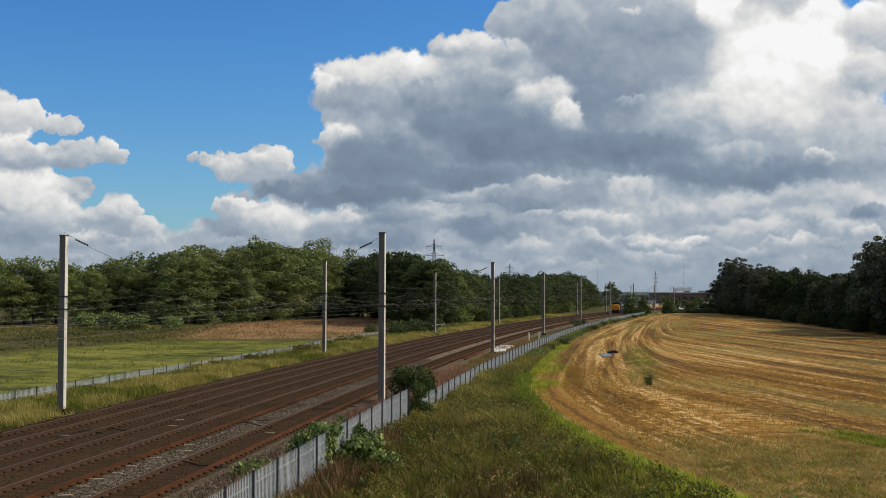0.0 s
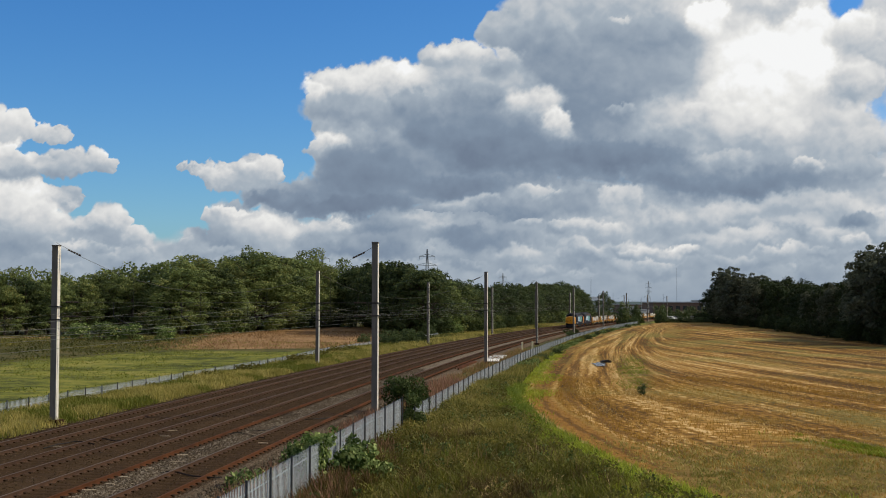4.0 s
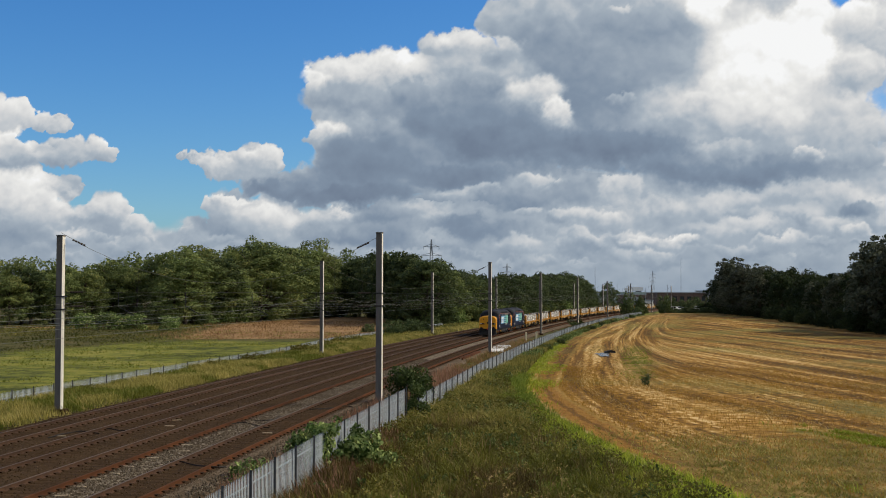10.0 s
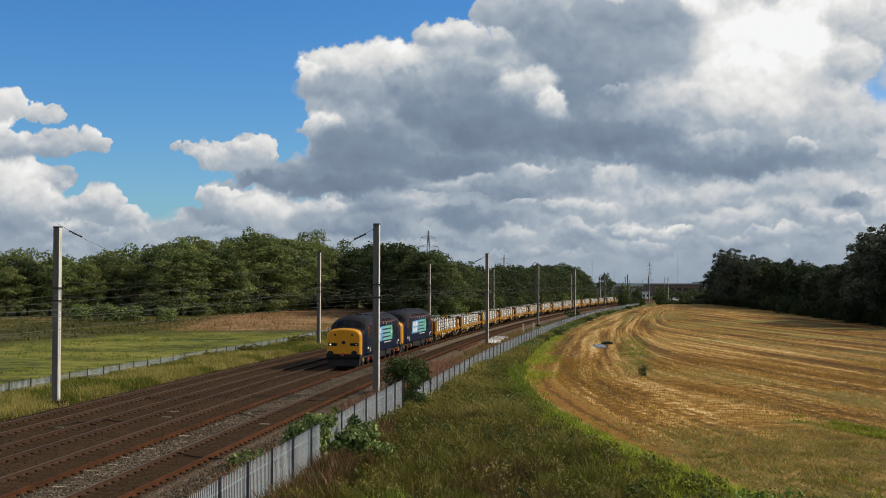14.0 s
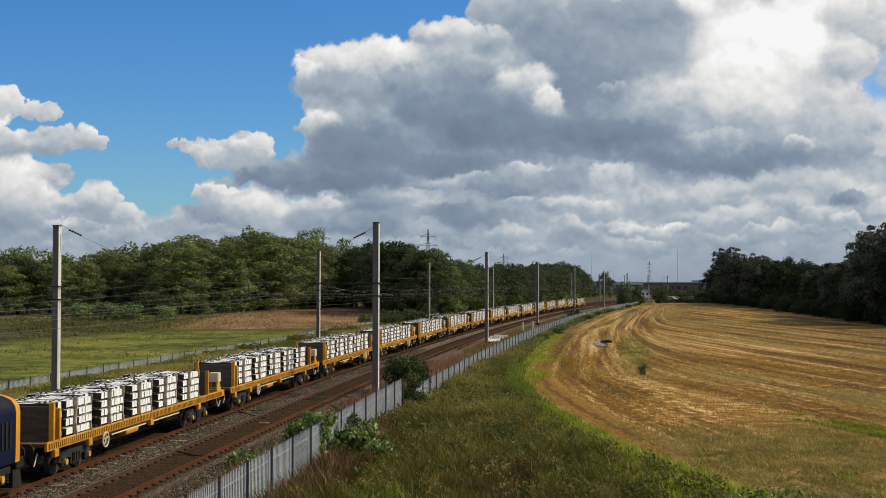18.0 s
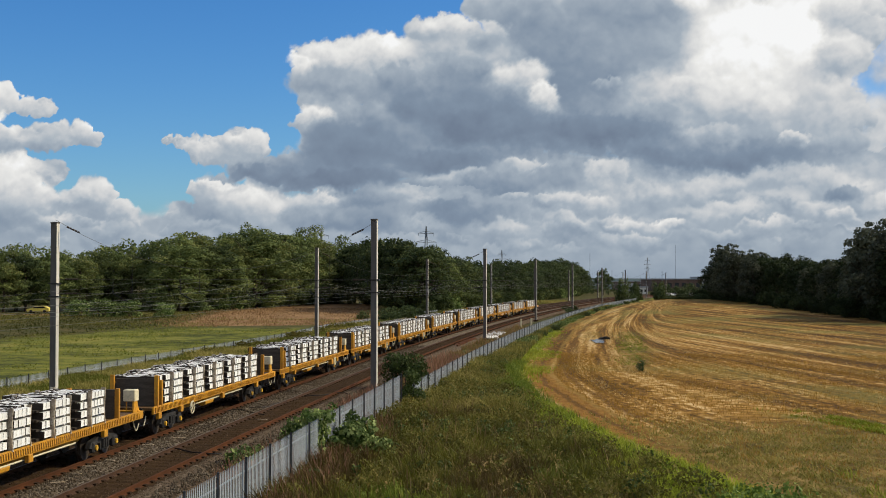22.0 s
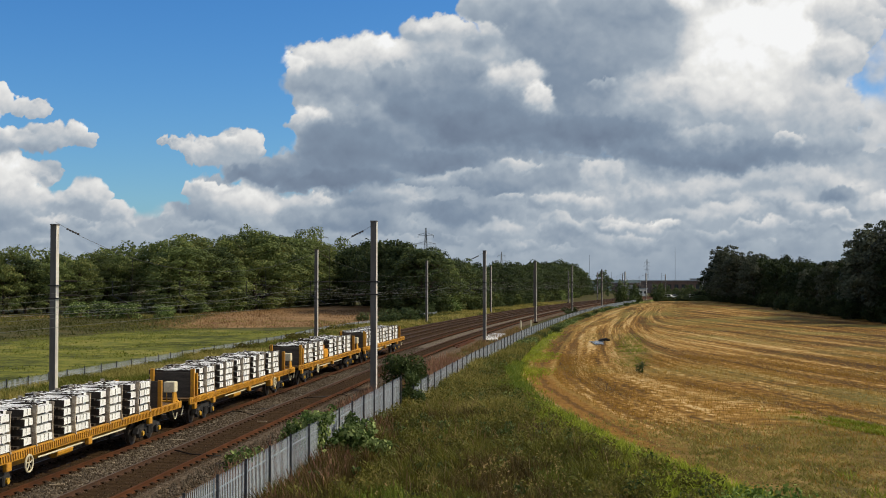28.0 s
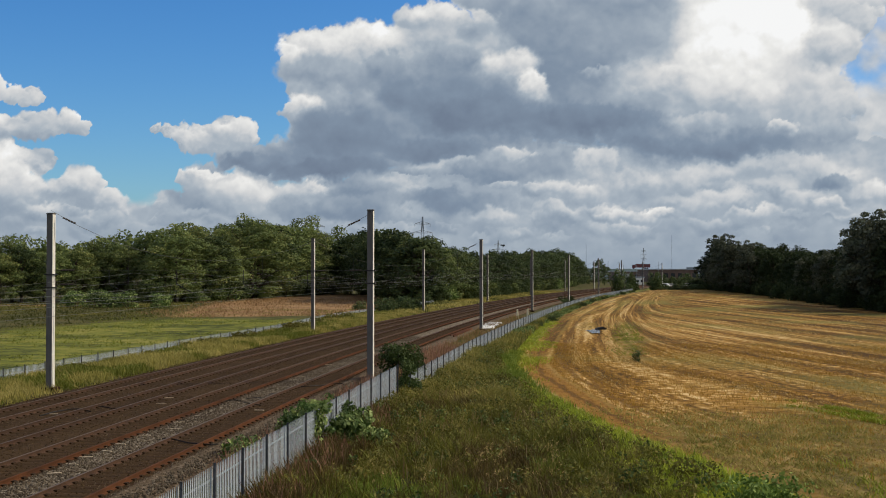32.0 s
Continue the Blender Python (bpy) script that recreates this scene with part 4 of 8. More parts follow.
def build_tree(seed, height, spread, leaves, count, size, label, low=0.03, lean=0.0):
    rng = np.random.RandomState(seed)
    tree = empty("tree", label, "tree", group="trees of the wood")
    bm = bmesh.new()
    tube(bm, (0, 0, -0.4), (lean * .3, 0, height * 0.35), height * 0.022, 7, height * 0.014)
    tube(bm, (lean * .3, 0, height * 0.35), (lean, 0, height * 0.8), height * 0.014, 6, height * 0.004)
    centres, radii = [], []
    # boughs end in flat tiers of leaf on a dome, with gaps of shade between them
    for k in range(66):
        a, up = k * 2.39996 + rng.normal() * 0.4, low + (0.92 - low) * ((k + 0.5) / 66) ** 0.72
        wide = spread * (0.28 + 0.6 * math.sin(math.pi * min(1, (up - low + 0.16) / (1.08 - low)) ** 0.9) ** 0.8)
        d = wide * (0.78 + 0.3 * rng.rand()) if k % 4 else wide * 0.5 * rng.rand()
        c = (d * math.cos(a) + lean * up, d * math.sin(a), (up + 0.045 * rng.normal()) * height * 0.94)
        centres.append(c)
        radii.append(spread * (0.16 + 0.2 * rng.rand() ** 1.5))
        if k % 3 == 0:
            tube(bm, (lean * up * .5, 0, max(0.15, up - 0.22) * height), c, height * 0.007, 4, height * 0.002)
    part("trunk", bm, M_BARK, tree)
    v, f = leaf_cards(rng, centres, radii, count, size, 0.8, 0.36, 0.5)
    part("crown", fast_mesh("crown", v.tolist(), f.tolist(), leaves), None, tree)
    return tree


def plant(proto, x, y, z, h, turn):
    m = pose(x, y, z, 0, 0, turn) @ Matrix.Diagonal((h[0], h[0], h[1], 1))
    return copy_thing(proto, m)


def drop(proto):
    for o in list(proto.children_recursive) + [proto]:
        bpy.data.objects.remove(o)


def along(poly, d):
    pts = np.array(poly)
    seg = np.linalg.norm(np.diff(pts, axis=0), axis=1)
    acc = np.concatenate([[0], np.cumsum(seg)])
    return np.interp(d, acc, pts[:, 0]), np.interp(d, acc, pts[:, 1]), acc[-1]


WOOD_EDGE = [(-150, 215), (-86, 240), (-68, 262), (-52, 258), (-42, 290), (-30, 352), (-14, 338), (-6, 290), (-3, 248), (6, 275), (22, 350), (40, 440), (52, 500), (66, 590), (84, 690)]
WOOD_TOP = [(-150, 15.4), (-90, 15.2), (-68, 15.8), (-52, 18.3), (-41, 22.8), (-28, 23.3), (-16, 22.3), (-9, 18.4), (3, 16.0), (10, 13.2), (18, 12.6), (30, 14.0), (52, 17.6), (60, 18.6), (67, 19.0), (74, 14.0), (84, 10.0)]
protos = [build_tree(100 + k, 15, 4.6, M_LEAF, 8200, 0.32, "broad green deciduous tree at the edge of a wood") for k in range(4)]
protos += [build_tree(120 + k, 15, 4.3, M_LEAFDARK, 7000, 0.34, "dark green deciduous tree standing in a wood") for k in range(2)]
rng = np.random.RandomState(8)
total = along(WOOD_EDGE, 0)[2]
for row, (back, step) in enumerate(((0, 5.4), (7, 6.6))):
    d = 0.0
    while d < total:
        x, y, _ = along(WOOD_EDGE, d)
        h = float(np.interp(x, [a for a, _ in WOOD_TOP], [b for _, b in WOOD_TOP])) * (0.72 + 0.28 * rng.rand() + 0.03 * row) / 15
        far = 1.0 if y < 290 else 1.5
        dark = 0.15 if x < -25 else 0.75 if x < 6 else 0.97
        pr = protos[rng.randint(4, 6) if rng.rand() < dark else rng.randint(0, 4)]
        plant(pr, x - back * 0.45 + rng.normal() * 1.2, y + back * 0.9 + rng.normal() * 1.2, -0.3, (h * (1.08 + 0.34 * rng.rand()), h * (0.85 + 0.0075 * back)), rng.rand() * 360)
        d += step * far * (0.8 + 0.4 * rng.rand())
for x, y, h, sp in ((76, 560, 12.6, .85), (79.5, 568, 9.5, .75), (73, 556, 8.5, .7), (62, 530, 10.5, 1.0)):
    plant(protos[4], x, y, -0.2, (sp, h / 15), 40 * x)

# the nearer, windblown trees on the far side of the stubble field
RIGHT_EDGE = [(95, 425), (94.5, 395), (90, 350), (87, 310), (82, 270), (78, 235), (75, 205), (73, 180)]
RIGHT_TOP = [(180, 15.6), (205, 15.4), (225, 12.6), (260, 11.4), (310, 12.4), (350, 15.6), (385, 16.4), (410, 15.6), (425, 12.5)]
rprotos = [build_tree(140 + k, 15, 4.8, M_LEAFSHADE, 4200, 0.55, "dark leafy tree beside a harvested field", low=0.02) for k in range(2)]
rprotos += [build_tree(150 + k, 15, 4.4, M_LEAFGREY, 4200, 0.5, "grey-green willow leaning in the wind", low=0.1, lean=-1.5) for k in range(2)]
for x, y, h in ((88.0, 372, 17.4), (86.5, 358, 16.6), (85.5, 345, 15.6), (83.5, 322, 12.8), (74.5, 206, 16.4), (75.5, 214, 14.6), (74, 196, 15.6)):
    plant(rprotos[2 + int(y) % 2], x, y, -0.2, (h / 15 * 1.15, h / 15), y * 7 % 30)
total = along(RIGHT_EDGE, 0)[2]
for back, step in ((0, 6.0), (8, 8.0)):
    d = 0.0
    while d < total:
        x, y, _ = along(RIGHT_EDGE, d)
        h = float(np.interp(y, [a for a, _ in RIGHT_TOP], [b for _, b in RIGHT_TOP])) * (0.78 + 0.2 * rng.rand()) / 15
        grey = 0.75 if 335 < y < 390 else 0.4 if y < 215 else 0.12
        pr = rprotos[rng.randint(2, 4) if rng.rand() < grey else rng.randint(0, 2)]
        plant(pr, x + back + rng.normal(), y + rng.normal() * 1.5, -0.2, (h * 1.05, h), rng.rand() * 30 if pr in rprotos[2:] else rng.rand() * 360)
        d += step * (0.8 + 0.4 * rng.rand())

for pr in protos + rprotos:
    drop(pr)


def wood_mass(name, poly, tops, key, backs, step, shift, leaves, label, seed):
    """The trees behind the edge of a wood, too many to tell apart."""
    g = np.random.RandomState(seed)
    cs, rs = [], []
    total = along(poly, 0)[2]
    for back in backs:
        d = 0.0
        while d < total:
            x, y, _ = along(poly, d)
            h = float(np.interp((x, y)[key], [a for a, _ in tops], [b for _, b in tops])) * (0.68 + 0.2 * g.rand())
            cx, cy = x + back * shift[0] + g.normal() * 1.5, y + back * shift[1] + g.normal() * 1.5
            for k in range(12):
                a, r = g.rand() * 6.283, 3.6 * g.rand() ** 0.5
                cs.append((cx + r * math.cos(a), cy + r * math.sin(a), h * (0.3 + 0.68 * g.rand() * (1 - 0.03 * r * r / 3))))
                rs.append(1.1 + 1.2 * g.rand())
            d += step * (0.8 + 0.4 * g.rand()) * (1.0 if y < 290 else 1.4)
    v, f = leaf_cards(g, cs, rs, len(cs) * 110, 0.64)
    return tagged(new(name, fast_mesh(name, v.tolist(), f.tolist(), leaves)), label, "trees", kind="stuff")


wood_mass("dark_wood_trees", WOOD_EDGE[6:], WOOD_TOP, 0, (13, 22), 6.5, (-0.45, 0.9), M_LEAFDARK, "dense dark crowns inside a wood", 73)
wood_mass("wood_trees", WOOD_EDGE[:7], WOOD_TOP, 0, (13, 22), 6.5, (-0.45, 0.9), M_LEAF, "dense green crowns inside a wood", 71)
wood_mass("hedge_trees", RIGHT_EDGE, RIGHT_TOP, 1, (17,), 8.0, (1, 0), M_LEAFSHADE, "dense dark crowns behind the field's far trees", 72)

# ---- masts of the overhead line ----
def build_mast():
    mast = empty("overhead_line_mast", "tall galvanised steel overhead line mast beside railway tracks", "mast", group="overhead line masts")
    bm = bmesh.new()
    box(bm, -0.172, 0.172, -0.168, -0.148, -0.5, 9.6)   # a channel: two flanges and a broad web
    part("web", bm, M_MASTLIT, mast)
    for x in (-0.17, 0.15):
        part("flange", box(bmesh.new(), x, x + 0.02, -0.147, 0.165, -0.5, 9.6), M_MASTSHADE, mast, "steel flange coloured as if in shade")
    part("foundation", box(bmesh.new(), -0.4, 0.4, -0.4, 0.4, -0.7, 0.1, 0.04), M_SLEEPER, mast, "dark concrete foundation block")
    part("cap_bracket", box(bmesh.new(), -0.19, 0.19, -0.185, 0.185, 9.53, 9.61, 0.01), M_MASTSHADE, mast)
    for z in (5.5, 6.2):
        part("wire_bracket", box(bmesh.new(), -0.2, 0.2, -0.28, 0.28, z, z + 0.07, 0.01), M_WIRE, mast)
    return mast


MAST_R, MAST_L, MAST_STEP = 29.19, 24.29, 63.66
mast = build_mast()
RIGHT_SHIFT, LEFT_SHIFT = [(2, 0.0), (3, 0.45), (4, 1.1), (8, 1.3)], [(0, 0.0), (1, -0.52), (2, -0.15), (3, 0.45), (8, 1.0)]


def right_mast(k):
    return MAST_R + MAST_STEP * k, 4.92 + lerp_table(k, RIGHT_SHIFT)


def left_mast(k):
    return MAST_L + MAST_STEP * k - (1.2 if k == 1 else 0), -11.33 + lerp_table(k, LEFT_SHIFT)


masts = [right_mast(k) for k in range(-1, 8)] + [left_mast(k) for k in range(-1, 8)]
for k, (s, off) in enumerate(masts):
    m = place(s, off, -0.3)
    if k == 0:
        mast.matrix_basis = m
    else:
        copy_thing(mast, m @ Matrix.Diagonal((1, 1, 0.965, 1)) if k == 10 else m)


# ---- fences ----
RIGHT_FAR = [(25, 7.5), (62, 8.0), (135, 9.4), (260, 10.6), (330, 11.0)]
LEFT_FENCE = [(-40, -16.6), (90, -16.6), (120, -18.8), (330, -19.6)]


def pale_mesh(h):
    bm = bmesh.new()
    prism(bm, [(-0.036, 0), (0.036, 0), (0.036, h - 0.16), (0.02, h), (0, h - 0.06), (-0.02, h), (-0.036, h - 0.16)], -0.004, 0.004)
    return bm


def palisade(name, offs, zs, s0, s1, near, h, label):
    fence = empty(name, label, "fence")
    pale = mesh_of("pale", pale_mesh(h), M_FENCE)
    post = mesh_of("post", box(bmesh.new(), -0.02, 0.02, -0.032, 0.032, -0.4, h + 0.09), M_POST)
    span = 2.75
    k = 0
    far_v, far_f = [], []
    basev = [Vector(q.co) for q in pale.vertices]
    basef = [tuple(p.vertices) for p in pale.polygons]
    s = s0
    while s < s1:
        o, z = offs(s), zs(s)
        ob = part("post", post, None, fence, "dark steel post" if k == 0 else "")
        ob.matrix_basis = place(s, o + 0.13, z)
        e = min(s + span, s1)
        x0, y0, _ = on_line(s, offs(s)); x1, y1, _ = on_line(e, offs(e))
        for zr in (0.35, h - 0.35):
            bm = bmesh.new()
            tube(bm, (x0, y0, zs(s) + zr), (x1, y1, zs(e) + zr), 0.03, 4)
            part("fence_rail", bm, M_FENCE, fence)
        q = 0.09
        while s + q < e:
            m = place(s + q, offs(s + q) + 0.035, zs(s + q))
            if near[0] < s < near[1]:
                part("pale", pale, None, fence).matrix_basis = m
            else:
                n0 = len(far_v)
                far_v += [tuple(m @ p) for p in basev]
                far_f += [tuple(i + n0 for i in p) for p in basef]
            q += 0.155
        s += span
        k += 1
    if far_v:
        part("far_pales", fast_mesh("far_pales", far_v, far_f, M_FENCE), None, fence)["kind"] = "stuff"
    return fence


palisade("palisade_fence", lambda s: 7.0, lambda s: -0.85, -14.0, 24.6, (-14, 24), 1.9, "grey galvanised steel palisade fence beside rough grass")
palisade("palisade_fence", lambda s: lerp_table(s, RIGHT_FAR), lambda s: lerp_table(s, [(25, -0.85), (135, -0.6), (260, -0.5)]), 25.5, 330, (-9, -8), 1.42, "long grey steel palisade fence running along the railway")
palisade("palisade_fence", lambda s: lerp_table(s, LEFT_FENCE), lambda s: -0.85, -20, 200, (-99, -98), 1.1, "low grey steel palisade fence at the edge of a green meadow")

# ---- train ----
M_BLUE = surface("dark_blue_locomotive_paint", (0.0048, 0.0085, 0.028), (0.0068, 0.011, 0.034), 1.0, 0.4, fine=25, spread=0.03, spec=0.07)
M_ROOF = surface("sooty_dark_grey_roof", (0.012, 0.0122, 0.0135), (0.022, 0.0215, 0.022), 1.2, 0.62, fine=9, c3=(0.009, 0.009, 0.0095), spread=0.05, spec=0.08)
M_YELLOW = surface("warning_yellow_paint", (0.62, 0.27, 0.008), (0.54, 0.23, 0.007), 0.8, 0.45, fine=18, spread=0.02, c3=(0.45, 0.2, 0.012), spec=0.25)
M_BLACK = surface("grimy_black_metal", (0.007, 0.0065, 0.006), (0.017, 0.014, 0.012), 2.5, 0.75, fine=20)
M_DARKGLASS = surface("dark_cab_glass", (0.006, 0.007, 0.008), (0.009, 0.01, 0.011), 1, 0.15, spec=0.2)
M_WHITE = surface("white_paint", (0.78, 0.78, 0.76), (0.7, 0.7, 0.68), 2, 0.5, fine=20, c3=(0.6, 0.6, 0.58))
M_SKYBLUE = surface("light_blue_paint", (0.13, 0.33, 0.60), (0.11, 0.30, 0.56), 1, 0.4, fine=20, spread=0.0)
M_BAND = fading("fading_emblem_paint", (0.15, 0.36, 0.56), (0.16, 0.46, 0.3), 0.9, -2.8)
M_TEAL = surface("sea_green_paint", (0.08, 0.42, 0.33), (0.10, 0.46, 0.36), 1, 0.4, fine=20, spread=0.0)
M_ORANGE = surface("orange_red_stripe", (0.5, 0.11, 0.05), (0.42, 0.1, 0.05), 1, 0.5, fine=20)
M_RED = surface("dull_red_spring_paint", (0.4, 0.035, 0.03), (0.3, 0.03, 0.025), 3, 0.6, fine=20)
M_AXLE = surface("yellow_axle_cover", (0.62, 0.36, 0.03), (0.5, 0.28, 0.03), 3, 0.6, fine=20)
M_WAGON = surface("worn_wagon_yellow", (0.56, 0.275, 0.018), (0.42, 0.19, 0.016), 1.4, 0.55, fine=9, c3=(0.32, 0.15, 0.03), spread=0.12)
M_DECK = surface("rusty_brown_deck", (0.13, 0.075, 0.035), (0.2, 0.11, 0.04), 1.5, 0.9, fine=10)
M_BOGIE = surface("dusty_grey_bogie", (0.016, 0.016, 0.0165), (0.03, 0.028, 0.027), 3, 0.8, fine=16)
M_BOARD = surface("dark_weathered_boards", (0.06, 0.05, 0.04), (0.09, 0.075, 0.06), 2, 0.9, fine=12, stretch=(1, 1, 5))
M_CONCRETE = surface("new_white_concrete", (0.76, 0.775, 0.77), (0.68, 0.695, 0.69), 2.0, 0.85, fine=14, c3=(0.48, 0.465, 0.43), spread=0.1)
M_TIMBERSHADE = surface("dark_timber_and_shade", (0.035, 0.028, 0.022), (0.055, 0.042, 0.03), 4, 0.9, fine=20)
M_CREAM = surface("cream_paint", (0.66, 0.6, 0.42), (0.56, 0.5, 0.34), 3, 0.6, fine=14)
M_STRIP = surface("grimy_pale_strip", (0.5, 0.45, 0.36), (0.3, 0.24, 0.17), 6, 0.7, fine=20, c3=(0.16, 0.11, 0.07))
M_WHEEL = surface("worn_wheel_steel", (0.06, 0.05, 0.045), (0.09, 0.075, 0.065), 3, 0.55, 0.6, fine=16)


def lamp_glass():
    m, n, b = nodes_of("lit_headlamp")
    b.inputs["Base Color"].default_value = (0.9, 0.85, 0.7, 1)
    b.inputs["Emission Color"].default_value = (1.0, 0.9, 0.7, 1)
    b.inputs["Emission Strength"].default_value = 1.6
    return m


M_LAMP = lamp_glass()


def loft(bm, sections, mats):
    """Sections of (x, [(y, z) ...]) drawn from the near side over the top to the far side; mats picks the material of each quad."""
    rings = [[bm.verts.new((x, y, z)) for y, z in pts] for x, pts in sections]
    for k in range(len(rings) - 1):
        for i in range(len(rings[0]) - 1):
            fc = bm.faces.new((rings[k][i], rings[k + 1][i], rings[k + 1][i + 1], rings[k][i + 1]))
            fc.material_index = mats(k, i)
            fc.smooth = True
    return rings


def both(half):
    return half + [(-y, z) for y, z in half[-2::-1]]


def disc(bm, x, y, z, r, th, seg=16, mi=0):
    """A wheel-like disc whose axis runs across the vehicle."""
    n0 = len(bm.faces)
    tube(bm, (x, y - th / 2, z), (x, y + th / 2, z), r, seg)
    bm.faces.ensure_lookup_table()
    for fc in bm.faces[n0:]:
        fc.material_index = mi
    return bm


def wheel_mesh(r):
    bm = bmesh.new()
    disc(bm, 0, 0, 0, r, 0.12, 18)
    disc(bm, 0, -0.075, 0, r + 0.028, 0.03, 18)
    disc(bm, 0, 0.07, 0, r * 0.35, 0.04, 10)
    for k in range(5):
        a = k * 1.2566
        disc(bm, r * .62 * math.cos(a), 0.062, r * .62 * math.sin(a), r * 0.1, 0.012, 6)
    return mesh_of("wheel", bm, M_WHEEL)


WHEEL_L, WHEEL_S = wheel_mesh(0.545), wheel_mesh(0.42)
wheels = []          # (wheel, radius, thing's way back along the train)


def wheelset(parent, x, r, mesh):
    for sg in (1, -1):
        w = part("wheel", mesh, None, parent)
        w.matrix_basis = pose(x, sg * 0.73, r, 0, 0, 0 if sg > 0 else 180)
        wheels.append((w, r, sg))


def slanted(bm, x0, x1, z0, z1, y, th, shear, mi=0):
    """A thin leaning panel on a side at y."""
    y0, y1 = (y, y + th) if th > 0 else (y + th, y)
    return prism(bm, [(x0 - shear, z0), (x1 - shear, z0), (x1 + shear, z1), (x0 + shear, z1)], y0, y1, mi)


def build_loco(lit):
    loco = empty("diesel_locomotive", "dark blue diesel locomotive with %s yellow nose" % ("a lamp lit on its" if lit else "a bright"), "locomotive", group="pair of locomotives")
    full = both([(1.32, 0.92), (1.345, 1.2), (1.345, 2.94), (1.335, 3.06), (1.24, 3.28), (1.0, 3.46), (0.62, 3.6), (0.25, 3.66), (0, 3.67)])
    brow = both([(1.315, 0.92), (1.335, 1.2), (1.335, 2.86), (1.32, 2.97), (1.22, 3.1), (0.98, 3.25), (0.6, 3.37), (0.25, 3.42), (0, 3.43)])
    cab = both([(1.31, 0.92), (1.33, 1.2), (1.32, 2.42), (1.27, 2.58), (1.16, 2.7), (0.94, 2.79), (0.6, 2.85), (0.25, 2.88), (0, 2.89)])
    nose = both([(1.24, 0.92), (1.25, 1.2), (1.25, 2.3), (1.22, 2.48), (1.1, 2.64), (0.9, 2.74), (0.6, 2.8), (0.25, 2.83), (0, 2.84)])
    face = both([(1.1, 0.92), (1.12, 1.15), (1.12, 2.2), (1.08, 2.38), (0.97, 2.52), (0.8, 2.61), (0.55, 2.66), (0.25, 2.69), (0, 2.7)])
    bm = bmesh.new()
    xs = [-5.6, -3, 0, 3, 5.6]
    lower = [(y, z - 0.08 * (z > 3.1)) for y, z in full]
    loft(bm, [(x, full) for x in xs], lambda k, i: 1 if 3 <= i <= 12 else 0)
    for sg in (1, -1):
        secs = [(sg * 5.6, full), (sg * 6.3, lower), (sg * 6.85, brow), (sg * 7.22, cab), (sg * 7.26, nose), (sg * 8.35, nose)]
        if sg < 0:
            secs = secs[::-1]
        loft(bm, secs, lambda k, i: 1 if (3 <= i <= 12) else 0)
    bmesh.ops.recalc_face_normals(bm, faces=bm.faces)
    part("body", bm, [M_BLUE, M_ROOF], loco)
    for sg in (1, -1):
        bm = bmesh.new()
        mid = [(y * 0.985, 0.92 + (z - 0.92) * 0.99) for y, z in nose]
        secs = [(sg * 8.35, nose), (sg * 8.66, mid), (sg * 8.86, face)]
        rings = loft(bm, secs, lambda k, i: 0)
        bm.faces.new(rings[-1] if sg > 0 else rings[-1][::-1])
        bmesh.ops.recalc_face_normals(bm, faces=bm.faces)
        nz = part("nose_front", bm, M_YELLOW, loco, "yellow warning nose panel")
        for y in (-0.78, 0.78):
            part("lamp_box", box(bmesh.new(), sg * 8.87 - 0.05, sg * 8.87 + 0.05, y - 0.3, y + 0.3, 1.6, 1.8, 0.02), M_BLACK, nz)
            bm = bmesh.new()
            tube(bm, (sg * 8.9, y * 1.2, 1.7), (sg * 8.96, y * 1.2, 1.7), 0.05, 10)
            part("headlamp", bm, M_LAMP if lit and sg > 0 and y < 0 else M_CREAM, nz, "lit round headlamp" if lit and sg > 0 and y < 0 else "")
        part("lamp_box", box(bmesh.new(), sg * 8.87 - 0.04, sg * 8.87 + 0.04, -0.12, 0.12, 1.72, 1.94, 0.02), M_BLACK, nz)
        for y in (-0.62, 0.62):
            part("nose_grille", box(bmesh.new(), sg * 8.83 - 0.05, sg * 8.83 + 0.05, y - 0.06, y + 0.06, 2.3, 2.44, 0.01), M_BLACK, nz)
        part("buffer_beam", box(bmesh.new(), min(sg * 8.5, sg * 8.95), max(sg * 8.5, sg * 8.95), -1.22, 1.22, 0.72, 1.02, 0.03), M_BLACK, loco)
        part("snowplough", prism(bmesh.new(), [(sg * 8.4, 0.2), (sg * 9.0, 0.18), (sg * 8.85, 0.7), (sg * 8.4, 0.7)], -1.15, 1.15), M_BLACK, loco)
        for y in (-0.86, 0.86):
            bm = bmesh.new()
            tube(bm, (sg * 8.95, y, 1.05), (sg * 9.3, y, 1.05), 0.09, 8)
            tube(bm, (sg * 9.28, y, 1.05), (sg * 9.34, y, 1.05), 0.23, 12)
            part("buffer", bm, M_BLACK, loco)
        part("coupling_hook", box(bmesh.new(), min(sg * 8.95, sg * 9.3), max(sg * 8.95, sg * 9.3), -0.06, 0.06, 0.9, 1.1, 0.02), M_RED, loco)
